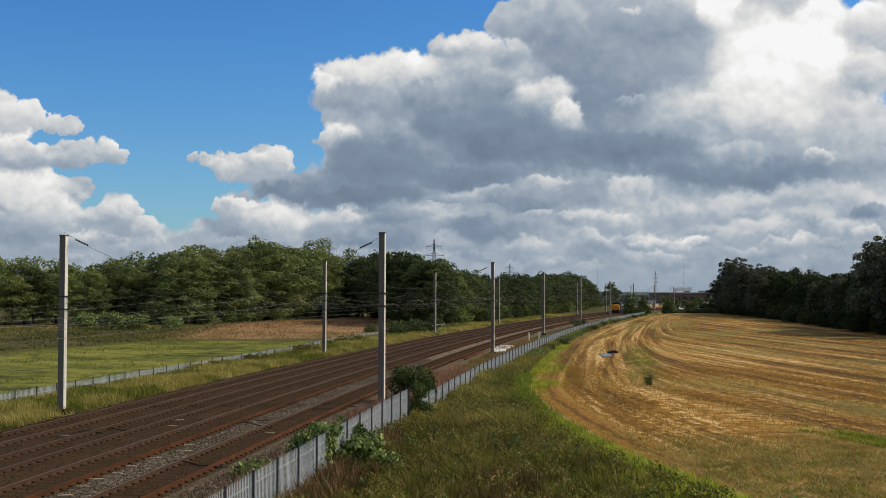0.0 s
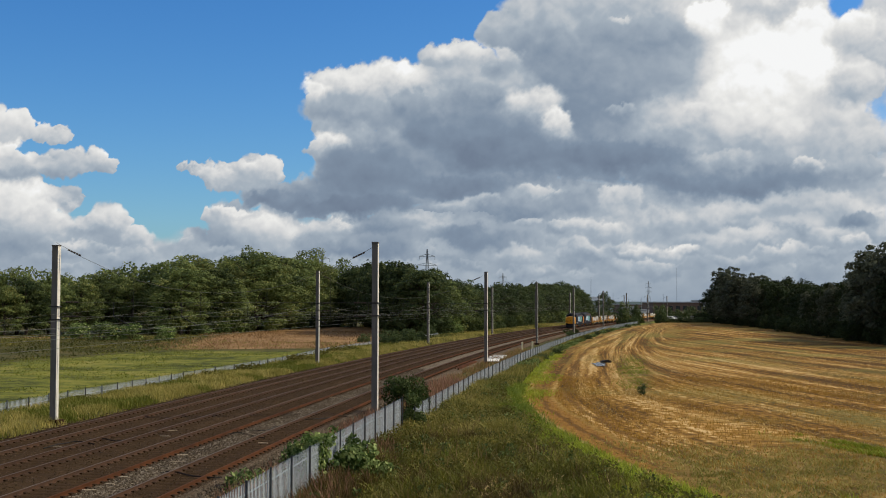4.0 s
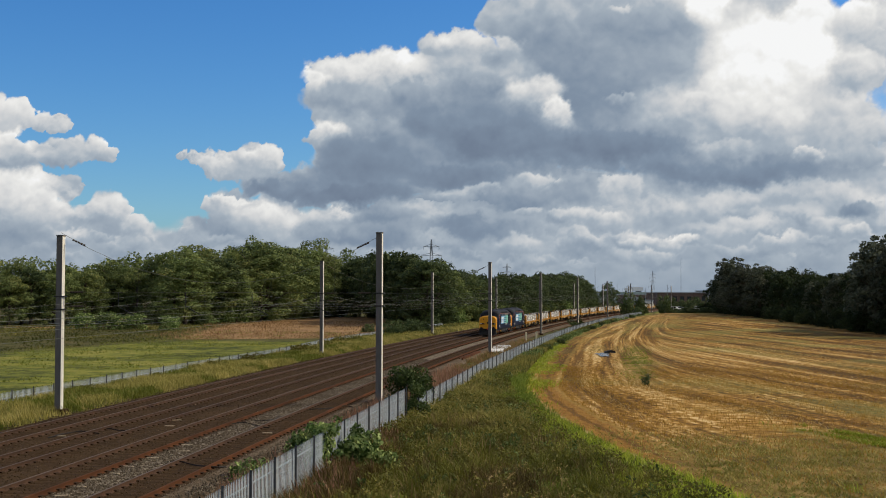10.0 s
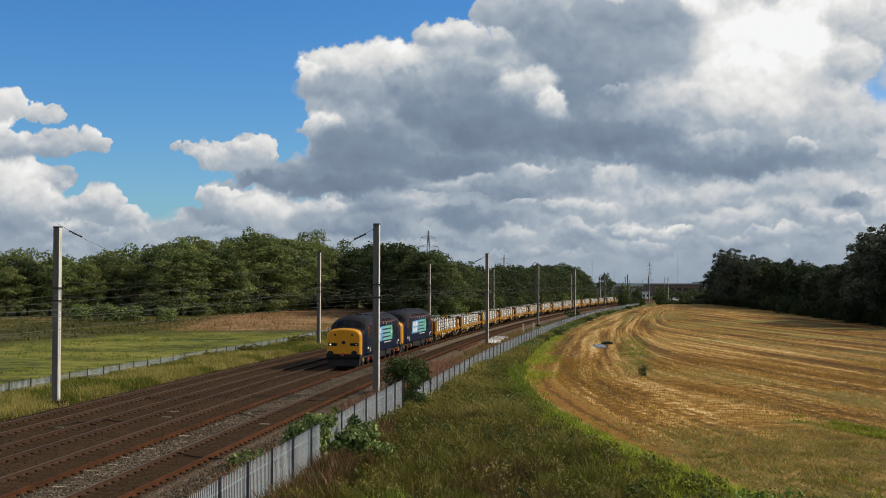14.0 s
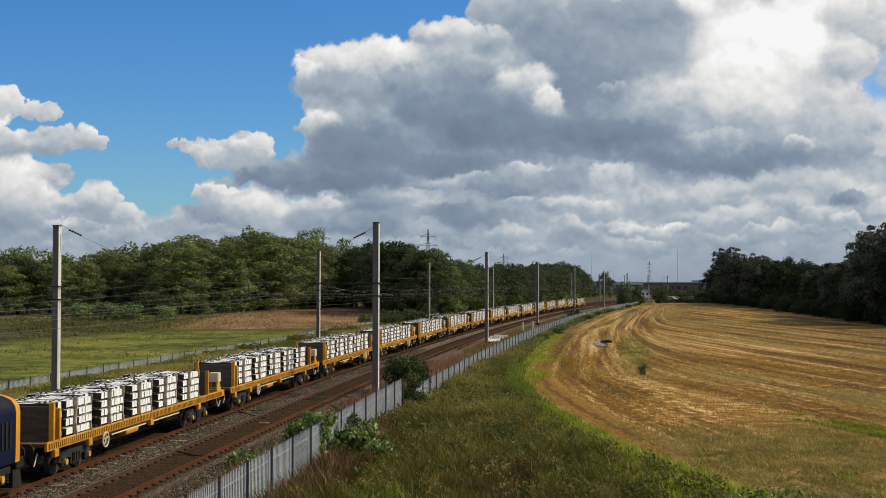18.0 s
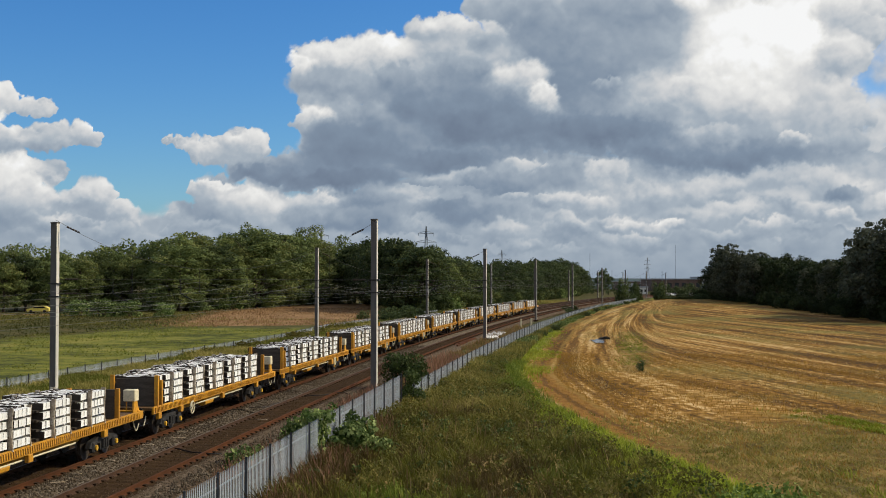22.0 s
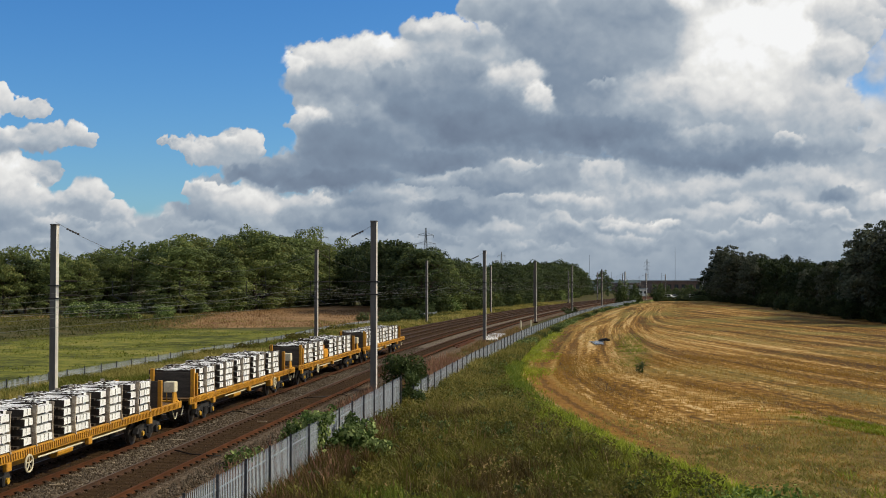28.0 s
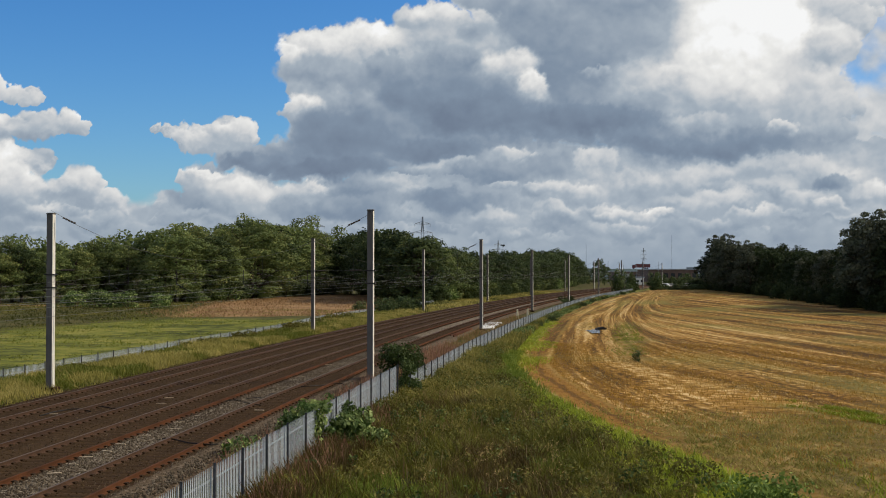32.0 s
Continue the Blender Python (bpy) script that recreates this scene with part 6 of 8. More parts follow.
# ---- bushes ----
def build_bush(name, seed, r, h, count, size, leaves, label, category="bush", group=""):
    g = np.random.RandomState(seed)
    bush = empty(name, label, category, group=group)
    bm = bmesh.new()
    cs, rs = [], []
    for k in range(14):
        a, d, up = g.rand() * 6.283, r * (0.15 + 0.7 * g.rand()), 0.1 + 0.72 * g.rand()
        c = (d * math.cos(a), d * math.sin(a), up * h)
        cs.append(c)
        rs.append(min(r, h) * (0.3 + 0.22 * g.rand()))
        tube(bm, (d * .2 * math.cos(a), d * .2 * math.sin(a), -0.1), c, 0.02 * r, 4, 0.006 * r)
    part("stem", bm, M_BARK, bush)
    v, f = leaf_cards(g, cs, rs, count, size)
    v[:, 2] = np.maximum(v[:, 2], 0.01)
    part("foliage", fast_mesh("foliage", v.tolist(), f.tolist(), leaves), None, bush)
    return bush


def ground_at(x, y):
    s, o = line_coords(np.array([float(x)]), np.array([float(y)]))
    return float(ground_z(s, o)[0])


b1 = build_bush("bush", 301, 1.35, 2.6, 3600, 0.16, M_SHRUB, "dense dark green bush beside a steel mast", group="trackside bushes")
b1.matrix_basis = place(31.5, 6.2, -0.75)
b2 = build_bush("bush", 302, 0.75, 2.3, 1500, 0.15, M_SHRUB, "dark bush growing through the end of a fence", group="trackside bushes")
b2.matrix_basis = place(25.6, 7.5, -0.75)
for k, (s, o, r, h, n_) in enumerate(((5.8, 7.9, 1.0, 1.6, 3000), (7.6, 7.7, 0.6, 2.1, 700), (6.6, 8.5, 0.8, 1.2, 1400), (4.9, 6.9, 0.7, 2.1, 1100), (5.6, 6.1, 0.8, 1.6, 1000), (7.2, 5.6, 0.6, 1.5, 500), (1.9, 5.0, 0.75, 0.7, 700), (3.4, 5.2, 0.5, 0.6, 340), (11.5, 6.2, 0.5, 1.5, 260), (-9.5, 7.6, .5, 1.0, 300))):
    b = build_bush("bramble", 310 + k, r, h, n_, 0.17, M_BUSH, "bright leafy bramble climbing over a grey fence", group="brambles on the fence")
    b.matrix_basis = place(s, o, -0.72 if o > 6.9 else -0.45)
b = build_bush("leafy_shrub", 330, 1.3, 1.15, 1700, 0.13, M_FRESH, "broad-leaved green shrub in rough grass")
b.matrix_basis = place(-4.5, 21.0, -0.8)
for px, py in ((15.1, 90.6),):
    b = build_bush("thistle_clump", 335, 0.42, 0.75, 420, 0.1, M_LEAFDARK, "dark thistle clump standing in the stubble", "weed")
    b.matrix_basis = pose(px, py, ground_at(px, py))
hedge = [build_bush("hedge_bush", 340 + k, 1.2, 1.25, 900, 0.2, (M_LEAFDARK, M_BUSH, M_WEEDS)[k], "low green bush along the field fence", group="bushes along the fence") for k in range(3)]
g = np.random.RandomState(12)
s = 86.0
while s < 322:
    o = lerp_table(s, RIGHT_FAR) + 0.9 + 0.5 * g.rand()
    k = 0.55 + 0.5 * g.rand()
    x, y, _ = on_line(s, o)
    k *= 0.62
    copy_thing(hedge[1 if g.rand() < 0.8 else 0], place(s, o, ground_at(x, y) - 0.1, g.rand() * 360) @ Matrix.Diagonal((k * 1.3, k * 1.3, k, 1)))
    s += (2.0 + g.rand() * 4) * (1 + s / 160)
for s, o, k in ((222, 4.8, 1.2), (215, 5.2, .8), (60, -15.9, .7), (64, -15.8, .85), (74, -15.9, .9), (79, -15.7, .6), (92, -15.9, 1.1), (97, -15.8, .8), (108, -16.4, 1.1), (118, -17.4, 1.2), (126, -17.2, 1.0), (52, -15.9, .5), (150, -17.4, 1.6), (160, -17.6, 2.0), (45, -16.0, 0.5), (38, -16.0, .6)):
    copy_thing(hedge[2 if s < 140 else 0], place(s, o, -0.5, s * 40) @ Matrix.Diagonal((k * 1.5, k * 0.8, k * 0.75, 1)))
drop(hedge[2]); drop(hedge[1]); drop(hedge[0])
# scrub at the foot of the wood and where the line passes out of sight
scrub = [build_bush("scrub_bush", 360 + k, 3.0, 4.0, 1500, 0.42, (M_LEAF, M_LEAFDARK, M_BUSH, M_LEAFSHADE)[k], "rounded bush at the foot of a wood", group="scrub bushes") for k in range(4)]
total = along(WOOD_EDGE, 0)[2]
d = 0.0
while d < total:
    x, y, _ = along(WOOD_EDGE, d)
    k = 0.5 + 0.6 * g.rand()
    if not -87 < x < -68:
        copy_thing(scrub[g.choice(3, p=(.4, .45, .15))], pose(x + 1.0 + g.normal(), y - 4 + g.normal() * 1.5, -0.4, 0, 0, g.rand() * 360) @ Matrix.Diagonal((k, k, k * 0.95, 1)))
    d += 3.6 + g.rand() * 2.5
for x, y, k in ((-58, 215, 1.0), (-53, 218, 0.9), (-48, 216, .8), (-63, 220, .9), (-7, 196, 0.7), (-4, 200, .75), (-12, 206, .45), (-2, 203, .6)):
    copy_thing(scrub[2 if x < -40 else 1], pose(x, y, -0.5, 0, 0, x * 31) @ Matrix.Diagonal((k, k, k * 0.8, 1)))
for x, y, k, h in ((57.0, 378, 0.85, 1.7), (61.6, 385, 0.75, 1.45), (63.5, 388, 0.65, 1.2), (72.5, 402, 0.95, 1.45), (59, 372, 0.7, 0.6), (86, 430, 0.9, 1.0), (97, 520, 1.2, 1.2), (103, 525, 1.2, 1.0), (110, 530, 1.3, 1.3), (117, 535, 1.2, 1.1), (92, 515, 1.0, .8), (104, 480, 1.2, 1.3), (111, 490, 1.2, 1.3),
                   (80, 400, 1.2, .5), (84, 402, 1.2, .5), (88, 404, 1.2, .5), (92, 405, 1.3, .6), (76, 399, 1.2, .45)):
    copy_thing(scrub[1], pose(x, y, -0.2, 0, 0, x * 31) @ Matrix.Diagonal((k, k, h, 1)))
d = 0.0
total = along(RIGHT_EDGE, 0)[2]
while d < total:
    x, y, _ = along(RIGHT_EDGE, d)
    k = 0.55 + 0.5 * g.rand()
    copy_thing(scrub[3], pose(x - 3.5 + g.normal(), y + g.normal(), -0.3, 0, 0, g.rand() * 360) @ Matrix.Diagonal((k, k, k * 0.9, 1)))
    d += 3.5 + g.rand() * 2
for b in scrub:
    drop(b)


# ---- grass ----
def blades(name, s, o, h, w, material, label, seed, lean=0.35, z=None):
    """Grass blades at points of the line's plan; h and w are arrays."""
    q = np.random.RandomState(seed)
    n_ = len(s)
    th = np.interp(s, _s, _th)
    x = np.interp(s, _s, _x) + o * np.cos(th)
    y = np.interp(s, _s, _y) - o * np.sin(th)
    z0 = (ground_z(s, o) if z is None else z) - 0.03
    a, b = q.rand(n_) * 6.283, q.rand(n_) * 6.283
    wx_, wy = np.cos(a) * w / 2, np.sin(a) * w / 2
    lx, ly = np.cos(b) * h * lean * q.rand(n_) - 0.10 * h, np.sin(b) * h * lean * q.rand(n_)
    v = np.empty((n_, 5, 3))
    v[:, 0] = np.stack([x - wx_, y - wy, z0], -1)
    v[:, 1] = np.stack([x + wx_, y + wy, z0], -1)
    v[:, 2] = np.stack([x + wx_ * .7 + lx * .35, y + wy * .7 + ly * .35, z0 + h * 0.6], -1)
    v[:, 3] = np.stack([x - wx_ * .7 + lx * .35, y - wy * .7 + ly * .35, z0 + h * 0.6], -1)
    v[:, 4] = np.stack([x + lx, y + ly, z0 + h], -1)
    base = np.arange(n_)[:, None] * 5
    quads = base + np.array([0, 1, 2, 3])
    tris = base + np.array([3, 2, 4])
    me = bpy.data.meshes.new(name)
    me.vertices.add(n_ * 5); me.vertices.foreach_set("co", v.ravel())
    loops = np.concatenate([quads.ravel(), tris.ravel()]).astype(np.int32)
    me.loops.add(len(loops)); me.loops.foreach_set("vertex_index", loops)
    me.polygons.add(n_ * 2)
    me.polygons.foreach_set("loop_start", np.concatenate([np.arange(n_) * 4, n_ * 4 + np.arange(n_) * 3]).astype(np.int32))
    me.update(calc_edges=True)
    me.materials.append(material)
    return tagged(new(name, me), label, "grass", kind="stuff")


def patchy(s, o, seed, scale=0.25):
    return fbm(s * scale + 40, o * scale + 40, 3, seed)


def verge(seed, n_, s0, s1, lo, hi):
    q = np.random.RandomState(seed)
    s = s0 + (s1 - s0) * q.rand(n_)
    l, u = lo(s), hi(s)
    return s, l + (u - l) * q.rand(n_), q


edge_of = lambda s: tab(s, FIELD_EDGE)
fence_of = lambda s: np.where(s < 25, 7.15, tab(s, RIGHT_FAR) + 0.15)
def clumped(seed, n_, per, s0, s1, lo, hi, spread):
    s, o, q = verge(seed, n_, s0, s1, lo, hi)
    r = np.repeat(spread * (0.5 + q.rand(n_)), per)
    tall = np.repeat(0.45 + 0.75 * q.rand(n_) ** 1.6, per)
    return np.repeat(s, per) + q.normal(size=n_ * per) * r, np.repeat(o, per) + q.normal(size=n_ * per) * r, tall, q


s, o, tall, q = clumped(1, 4000, 38, -22, 62, fence_of, lambda s: edge_of(s) + 0.6, 0.17)
keep = ((o < edge_of(s) - 0.3) | (q.rand(len(s)) < 0.4)) & (o > fence_of(s))
s, o, tall = s[keep], o[keep], tall[keep]
p = patchy(s, o, 61)
h = (0.8 * tall * (0.4 + 0.6 * q.rand(len(s))) * (1 + 0.7 * p)).clip(0.08, 1.1)
green = patchy(s, o, 71, 0.16) + 0.25 * q.rand(len(s)) + 1.0 * np.clip(1 - (edge_of(s) - o) / 2.6, 0, 1) > 0.58
sere = ~green & (patchy(s, o, 73, 0.3) + 0.3 * q.rand(len(s)) + 0.3 * np.clip((2 - s) / 8, 0, 1) - 0.5 * np.clip((s - 18) / 14, 0, 1) > 0.3)
pale = ~green & ~sere & (q.rand(len(s)) < 0.85 * np.clip((s - 13) / 11, 0, 1))
plain = ~green & ~sere & ~pale
blades("rough_grass", s[plain], o[plain], h[plain], 0.02 + 0.024 * q.rand(plain.sum()), M_GRASS, "tall brown and green rough grass", 2, 1.5)
blades("russet_grass", s[sere], o[sere], h[sere], 0.018 + 0.02 * q.rand(sere.sum()), M_RUSSET, "russet brown seeding grass in patches", 12, 1.2)
blades("pale_grass", s[pale], o[pale], h[pale], 0.02 + 0.024 * q.rand(pale.sum()), M_DRY, "pale yellow-green grass beside a fence", 13, 1.3)
blades("green_grass", s[green], o[green], h[green] * 0.75, 0.02 + 0.02 * q.rand(green.sum()), M_GREEN, "bright green grass along a field edge", 3, 1.2)
s, o, q = verge(4, 30000, 62, 250, fence_of, lambda s: edge_of(s) + 0.1)
dry = patchy(s, o, 14, 0.2) + 0.4 * q.rand(len(s)) > 0.1
blades("verge_grass", s[~dry], o[~dry], 0.35 + 0.35 * q.rand((~dry).sum()), 0.03 + 0.04 * q.rand((~dry).sum()), M_RANK, "green grass beside a long fence", 5)
blades("dry_verge_grass", s[dry], o[dry], 0.35 + 0.35 * q.rand(dry.sum()), 0.03 + 0.04 * q.rand(dry.sum()), M_DRY, "yellowing grass beside a long fence", 15)
s, o, q = verge(6, 26000, -14, 130, lambda s: 4.7 + 0 * s, lambda s: np.minimum(fence_of(s), 7.6) - 0.2)
p = patchy(s, o, 63, 0.4)
keep = (p + 0.3 * q.rand(len(s)) + 0.25 * (o - 4.7) > 0.25) & ((s > 8) | (o > 5.8))
tan = keep & (s > 10) & (q.rand(len(s)) < 0.65)
keep &= ~tan
blades("trackside_grass", s[keep], o[keep], 0.2 + 0.4 * q.rand(keep.sum()), 0.014 + 0.016 * q.rand(keep.sum()), M_WEEDS, "dry grass between the track and the fence", 7)
blades("trackside_stalks", s[tan], o[tan], 0.2 + 0.45 * q.rand(tan.sum()), 0.014 + 0.018 * q.rand(tan.sum()), M_TAN, "tan dead stalks between the track and the fence", 17)
s, o, q = verge(8, 80000, 4, 150, lambda s: tab(s, LEFT_FENCE) - 0.6, lambda s: -9.9 + 0 * s)
h = (0.36 + 0.3 * patchy(s, o, 65, .3) + 0.25 * q.rand(len(s))).clip(0.1, .9) * np.clip((-9.7 - o) / 1.6, 0.25, 1)
keep = patchy(s, o, 66, 0.35) + 0.25 * q.rand(len(s)) > 0.2
blades("bank_grass", s[~keep], o[~keep], h[~keep], 0.025 + 0.025 * q.rand((~keep).sum()), M_DRY, "pale dry grass on the bank beside the tracks", 9, 0.8)
fs, fo, fq_ = verge(108, 26000, 148, 340, lambda s: tab(s, LEFT_FENCE) - 1.0, lambda s: -10.2 + 0 * s)
fk = patchy(fs, fo, 109, 0.12) + 0.3 * fq_.rand(len(fs)) > 0.25
for pick, mat_, name, label in ((~fk, M_DRY, "far_bank_grass", "pale dry grass on the far bank of the railway"), (fk, M_RANK, "far_bank_weeds", "dark weeds on the far bank of the railway")):
    blades(name, fs[pick], fo[pick], 0.25 + 0.5 * fq_.rand(pick.sum()), 0.06 + 0.1 * fq_.rand(pick.sum()), mat_, label, 110, 0.9)
blades("bank_weeds", s[keep], o[keep], h[keep] * 0.9, 0.035 + 0.04 * q.rand(keep.sum()), M_MEADOW, "olive green weeds on the bank beside the tracks", 10, 0.9)
s, o, q = verge(18, 30000, 20, 170, lambda s: tab(s, LEFT_FENCE) - 32, lambda s: tab(s, LEFT_FENCE) - 0.4)
keep = patchy(s, o, 69, 0.12) + 0.3 * q.rand(len(s)) > 0.1
blades("meadow_grass", s[keep], o[keep], 0.06 + 0.16 * q.rand(keep.sum()) ** 2, 0.05 + 0.06 * q.rand(keep.sum()), M_MEADOW, "short yellow-green meadow grass", 19, 1.8)
s, o, q = verge(26, 90000, -16, 85, lambda s: edge_of(s) - 2.6 - 1.2 * np.clip((12 - s) / 12, 0, 1), lambda s: edge_of(s) + 0.7)
keep = q.rand(len(s)) < (1 - 0.65 * np.clip((s - 22) / 14, 0, 1)) * 1.1 - np.abs(o - edge_of(s) + 0.9) / (1.9 + 0.8 * np.clip((12 - s) / 12, 0, 1))
s, o = s[keep], o[keep]
blades("edge_grass", s, o, 0.16 + 0.3 * q.rand(len(s)), 0.025 + 0.025 * q.rand(len(s)), M_LIME, "fresh lime green grass along a field edge", 27, 1.0)
s, o, q = verge(226, 26000, 36, 128, lambda s: edge_of(s) - 1.2, lambda s: edge_of(s) + 3.2)
keep = patchy(s, o, 227, 0.15) + 0.9 * q.rand(len(s)) > 0.2 + 0.3 * (o - edge_of(s)).clip(0, 3)
s, o = s[keep], o[keep]
blades("headland_grass", s, o, 0.08 + 0.2 * q.rand(len(s)), 0.035 + 0.035 * q.rand(len(s)), M_LIME, "yellow-green grass creeping into the stubble", 228, 1.5)
# tall herbs that stand against the fence
s, o, tall, q = clumped(41, 330, 34, -7.5, 15.5, lambda s: 7.35 + 0 * s, lambda s: 8.7 + 0 * s, 0.13)
keep = (o > 7.2) & (patchy(s, o, 42, 0.35) + 0.4 * q.rand(len(s)) > -0.1)
s, o, tall = s[keep], o[keep], tall[keep]
h = (0.35 + 0.6 * tall) * (0.5 + 0.5 * q.rand(len(s)))
pink = (q.rand(len(s)) < 0.2) & (h > 0.6)
blades("fence_herbs", s[~pink], o[~pink], h[~pink], 0.03 + 0.035 * q.rand((~pink).sum()), M_RUSSET, "tall dark herbs growing against a steel fence", 43, 0.7)
blades("willowherb_stems", s[pink], o[pink], h[pink] * 1.1, 0.035 + 0.02 * q.rand(pink.sum()), M_WILLOWHERB, "faded pinkish willowherb against a steel fence", 44, 0.4)
# weeds in the nearest corner of the field, along its wheel tracks and in its middle
s, o, tall, q = clumped(31, 3600, 16, -12, 24, lambda s: edge_of(s) + 1.5, lambda s: edge_of(s) + 16, 0.22)
keep = (patchy(s, o, 32, 0.2) + 0.5 * q.rand(len(s)) + 0.03 * (20 - s) > 0.25) & (q.rand(len(s)) < np.clip((25 - s + 4 * patchy(s, o, 39, 0.3)) / 14, 0, 0.8))
blades("field_weeds", s[keep], o[keep], (tall * (0.08 + 0.14 * q.rand(len(s))))[keep], 0.03 + 0.03 * q.rand(keep.sum()), M_DRY, "low olive weeds among the stubble", 33, 2.2)
rs, ro = [], []
for a, c, d in WHEELS:
    q = np.random.RandomState(int(a * 10))
    t = q.rand(6500) * 26
    keep = fbm(t * 0.5 + 9, t * 0 + a, 3, 34) + 0.5 * q.rand(len(t)) + 0.025 * t > 0.4
    t = t[keep]
    rs.append(c - t); ro.append(a + d * t + 0.2 * q.normal(size=len(t)))
s, o = np.concatenate(rs), np.concatenate(ro)
q = np.random.RandomState(35)
blades("track_grass", s, o, 0.08 + 0.18 * q.rand(len(s)), 0.03 + 0.03 * q.rand(len(s)), M_LIME, "green grass grown along two wheel tracks", 36, 1.6)
s, o, tall, q = clumped(37, 380, 10, 60, 122, lambda s: 18.4 + 0 * s, lambda s: 21.8 + 0 * s, 0.4)
keep = q.rand(len(s)) < np.exp(-((o - 20.1) / 1.3) ** 2) * np.clip((122 - s) / 25, 0, 1)
blades("field_grass", s[keep], o[keep], (0.16 * tall)[keep], 0.06 + 0.06 * q.rand(keep.sum()), M_MEADOW, "patch of green weeds in the stubble", 38, 1.2)
# rank growth between the meadow and the wood
q = np.random.RandomState(91)
x = -115 + 100 * q.rand(80000)
y = 112 + 143 * q.rand(80000)
s, o = line_coords(x, y)
keep = ((y > 169 + 0.12 * (x + 40) + 6 * fbm(x * .1, y * .1, 2, 92)) | (x < -42 - (157 - y) / 3.5 + 2 * fbm(x * .2, y * .1, 2, 95))) & ((x < -40 - 0.08 * (y - 172) + 3 * q.rand(len(x)))) & (fbm(x * .09, y * .09, 3, 93) + 0.5 * q.rand(len(x)) > 0.0)
dry = fbm(x * .12, y * .05, 3, 97) + 0.5 * q.rand(len(x)) > 0.3
for pick, mat, name, seed, label in ((keep & ~dry, M_RANK, "rank_grass", 94, "rank olive weeds between a meadow and a wood"), (keep & dry, M_WEEDS, "tall_grass", 96, "tall yellowing grass between a meadow and a wood")):
    blades(name, s[pick], o[pick], 0.08 + 0.3 * q.rand(pick.sum()) ** 2, 0.06 + 0.12 * q.rand(pick.sum()), mat, label, seed, 1.6)
# dry standing stalks over the far strip of stubble
q = np.random.RandomState(191)
x, y = -60 + 62 * q.rand(20000), 168 + 120 * q.rand(20000)
s, o = line_coords(x, y)
keep = (x > -41 - 0.08 * (y - 172) + 5 * fbm(x * .2, y * .08, 2, 192)) & (y > 170 + 0.25 * (x + 40) + 4 * fbm(x * .15, y * .1, 2, 193)) & (o < -20.5) & (fbm(x * .1, y * .04, 3, 194) + 0.6 * q.rand(len(x)) > 0.05)
blades("dry_stalks", s[keep], o[keep], 0.12 + 0.4 * q.rand(keep.sum()) ** 2, 0.05 + 0.1 * q.rand(keep.sum()), M_TAN, "pale brown dry stalks on a strip of stubble", 195, 1.4)
# tussocks stand out of the rough grass
for name, mat_, label, seed, cnt, tall in (("grass_tussock", M_DRY, "pale dry tussocks of tall grass", 53, 170, 0.7), ("dock_tussock", M_GRASS, "brown-green tussocks of rough grass", 54, 260, 0.7), ("nettle_tussock", M_GREEN, "green leafy tussocks in rough grass", 55, 150, 0.5)):
    cs, co, cq = verge(seed, cnt, -22, 70, lambda s: fence_of(s) + 0.2, lambda s: edge_of(s) - 0.7)
    per = 75
    rad = 0.16 + 0.34 * cq.rand(cnt)
    s = np.repeat(cs, per) + cq.normal(size=cnt * per) * np.repeat(rad, per) * 0.6
    o = np.repeat(co, per) + cq.normal(size=cnt * per) * np.repeat(rad, per) * 0.6
    h = np.repeat(tall * (0.6 + 0.6 * cq.rand(cnt)), per) * (0.5 + 0.6 * cq.rand(cnt * per))
    blades(name, s, np.maximum(o, fence_of(s) + .03), h, 0.012 + 0.016 * cq.rand(cnt * per), mat_, label, seed + 10, 1.1)
# low broad-leaved herbs among the grass
for name, mat_, label, seed, cnt, zone in (("herb_leaves", M_WEEDS, "brown-green docks and nettles among rough grass", 201, 2300, 0.0), ("clover_leaves", M_BUSH, "small bright leaves among rough grass", 202, 260, 0.6), ("nettle_leaves", M_SHRUB, "dark nettle leaves in rough grass", 203, 300, 0.25)):
    cs, co, cq = verge(seed, cnt, -22, 60, lambda s: fence_of(s) + 0.1, lambda s: edge_of(s) - 0.6)
    keep = patchy(cs, co, seed + 5, 0.3) + 0.3 * cq.rand(cnt) > zone * 0.4 - 0.05
    cs, co = cs[keep], co[keep]
    th = np.interp(cs, _s, _th)
    cx, cy = np.interp(cs, _s, _x) + co * np.cos(th), np.interp(cs, _s, _y) - co * np.sin(th)
    rad = 0.14 + 0.24 * cq.rand(len(cs))
    cen = np.stack([cx, cy, ground_z(cs, co) + 0.15 + 0.35 * cq.rand(len(cs))], -1)
    v, f = leaf_cards(cq, cen, rad, len(cs) * 40, 0.115)
    tagged(new(name, fast_mesh(name, v.tolist(), f.tolist(), mat_)), label, "weeds", kind="stuff")
# seed heads over the rough grass
s, o, q = verge(57, 26000, -22, 60, lambda s: fence_of(s) + 0.2, lambda s: edge_of(s) - 1.2)
keep = patchy(s, o, 58, 0.35) + 0.35 * q.rand(len(s)) > 0.3
s, o = s[keep], o[keep]
keep = q.rand(len(s)) < 0.14
s, o = s[keep], o[keep]
blades("seed_head_grass", s, o, 0.5 + 0.4 * q.rand(len(s)), 0.02 + 0.03 * q.rand(len(s)), M_SEED, "reddish brown seed heads over rough grass", 59, 0.9)
# pale flowering stems
fq = np.random.RandomState(77)
cen, rad = [], []
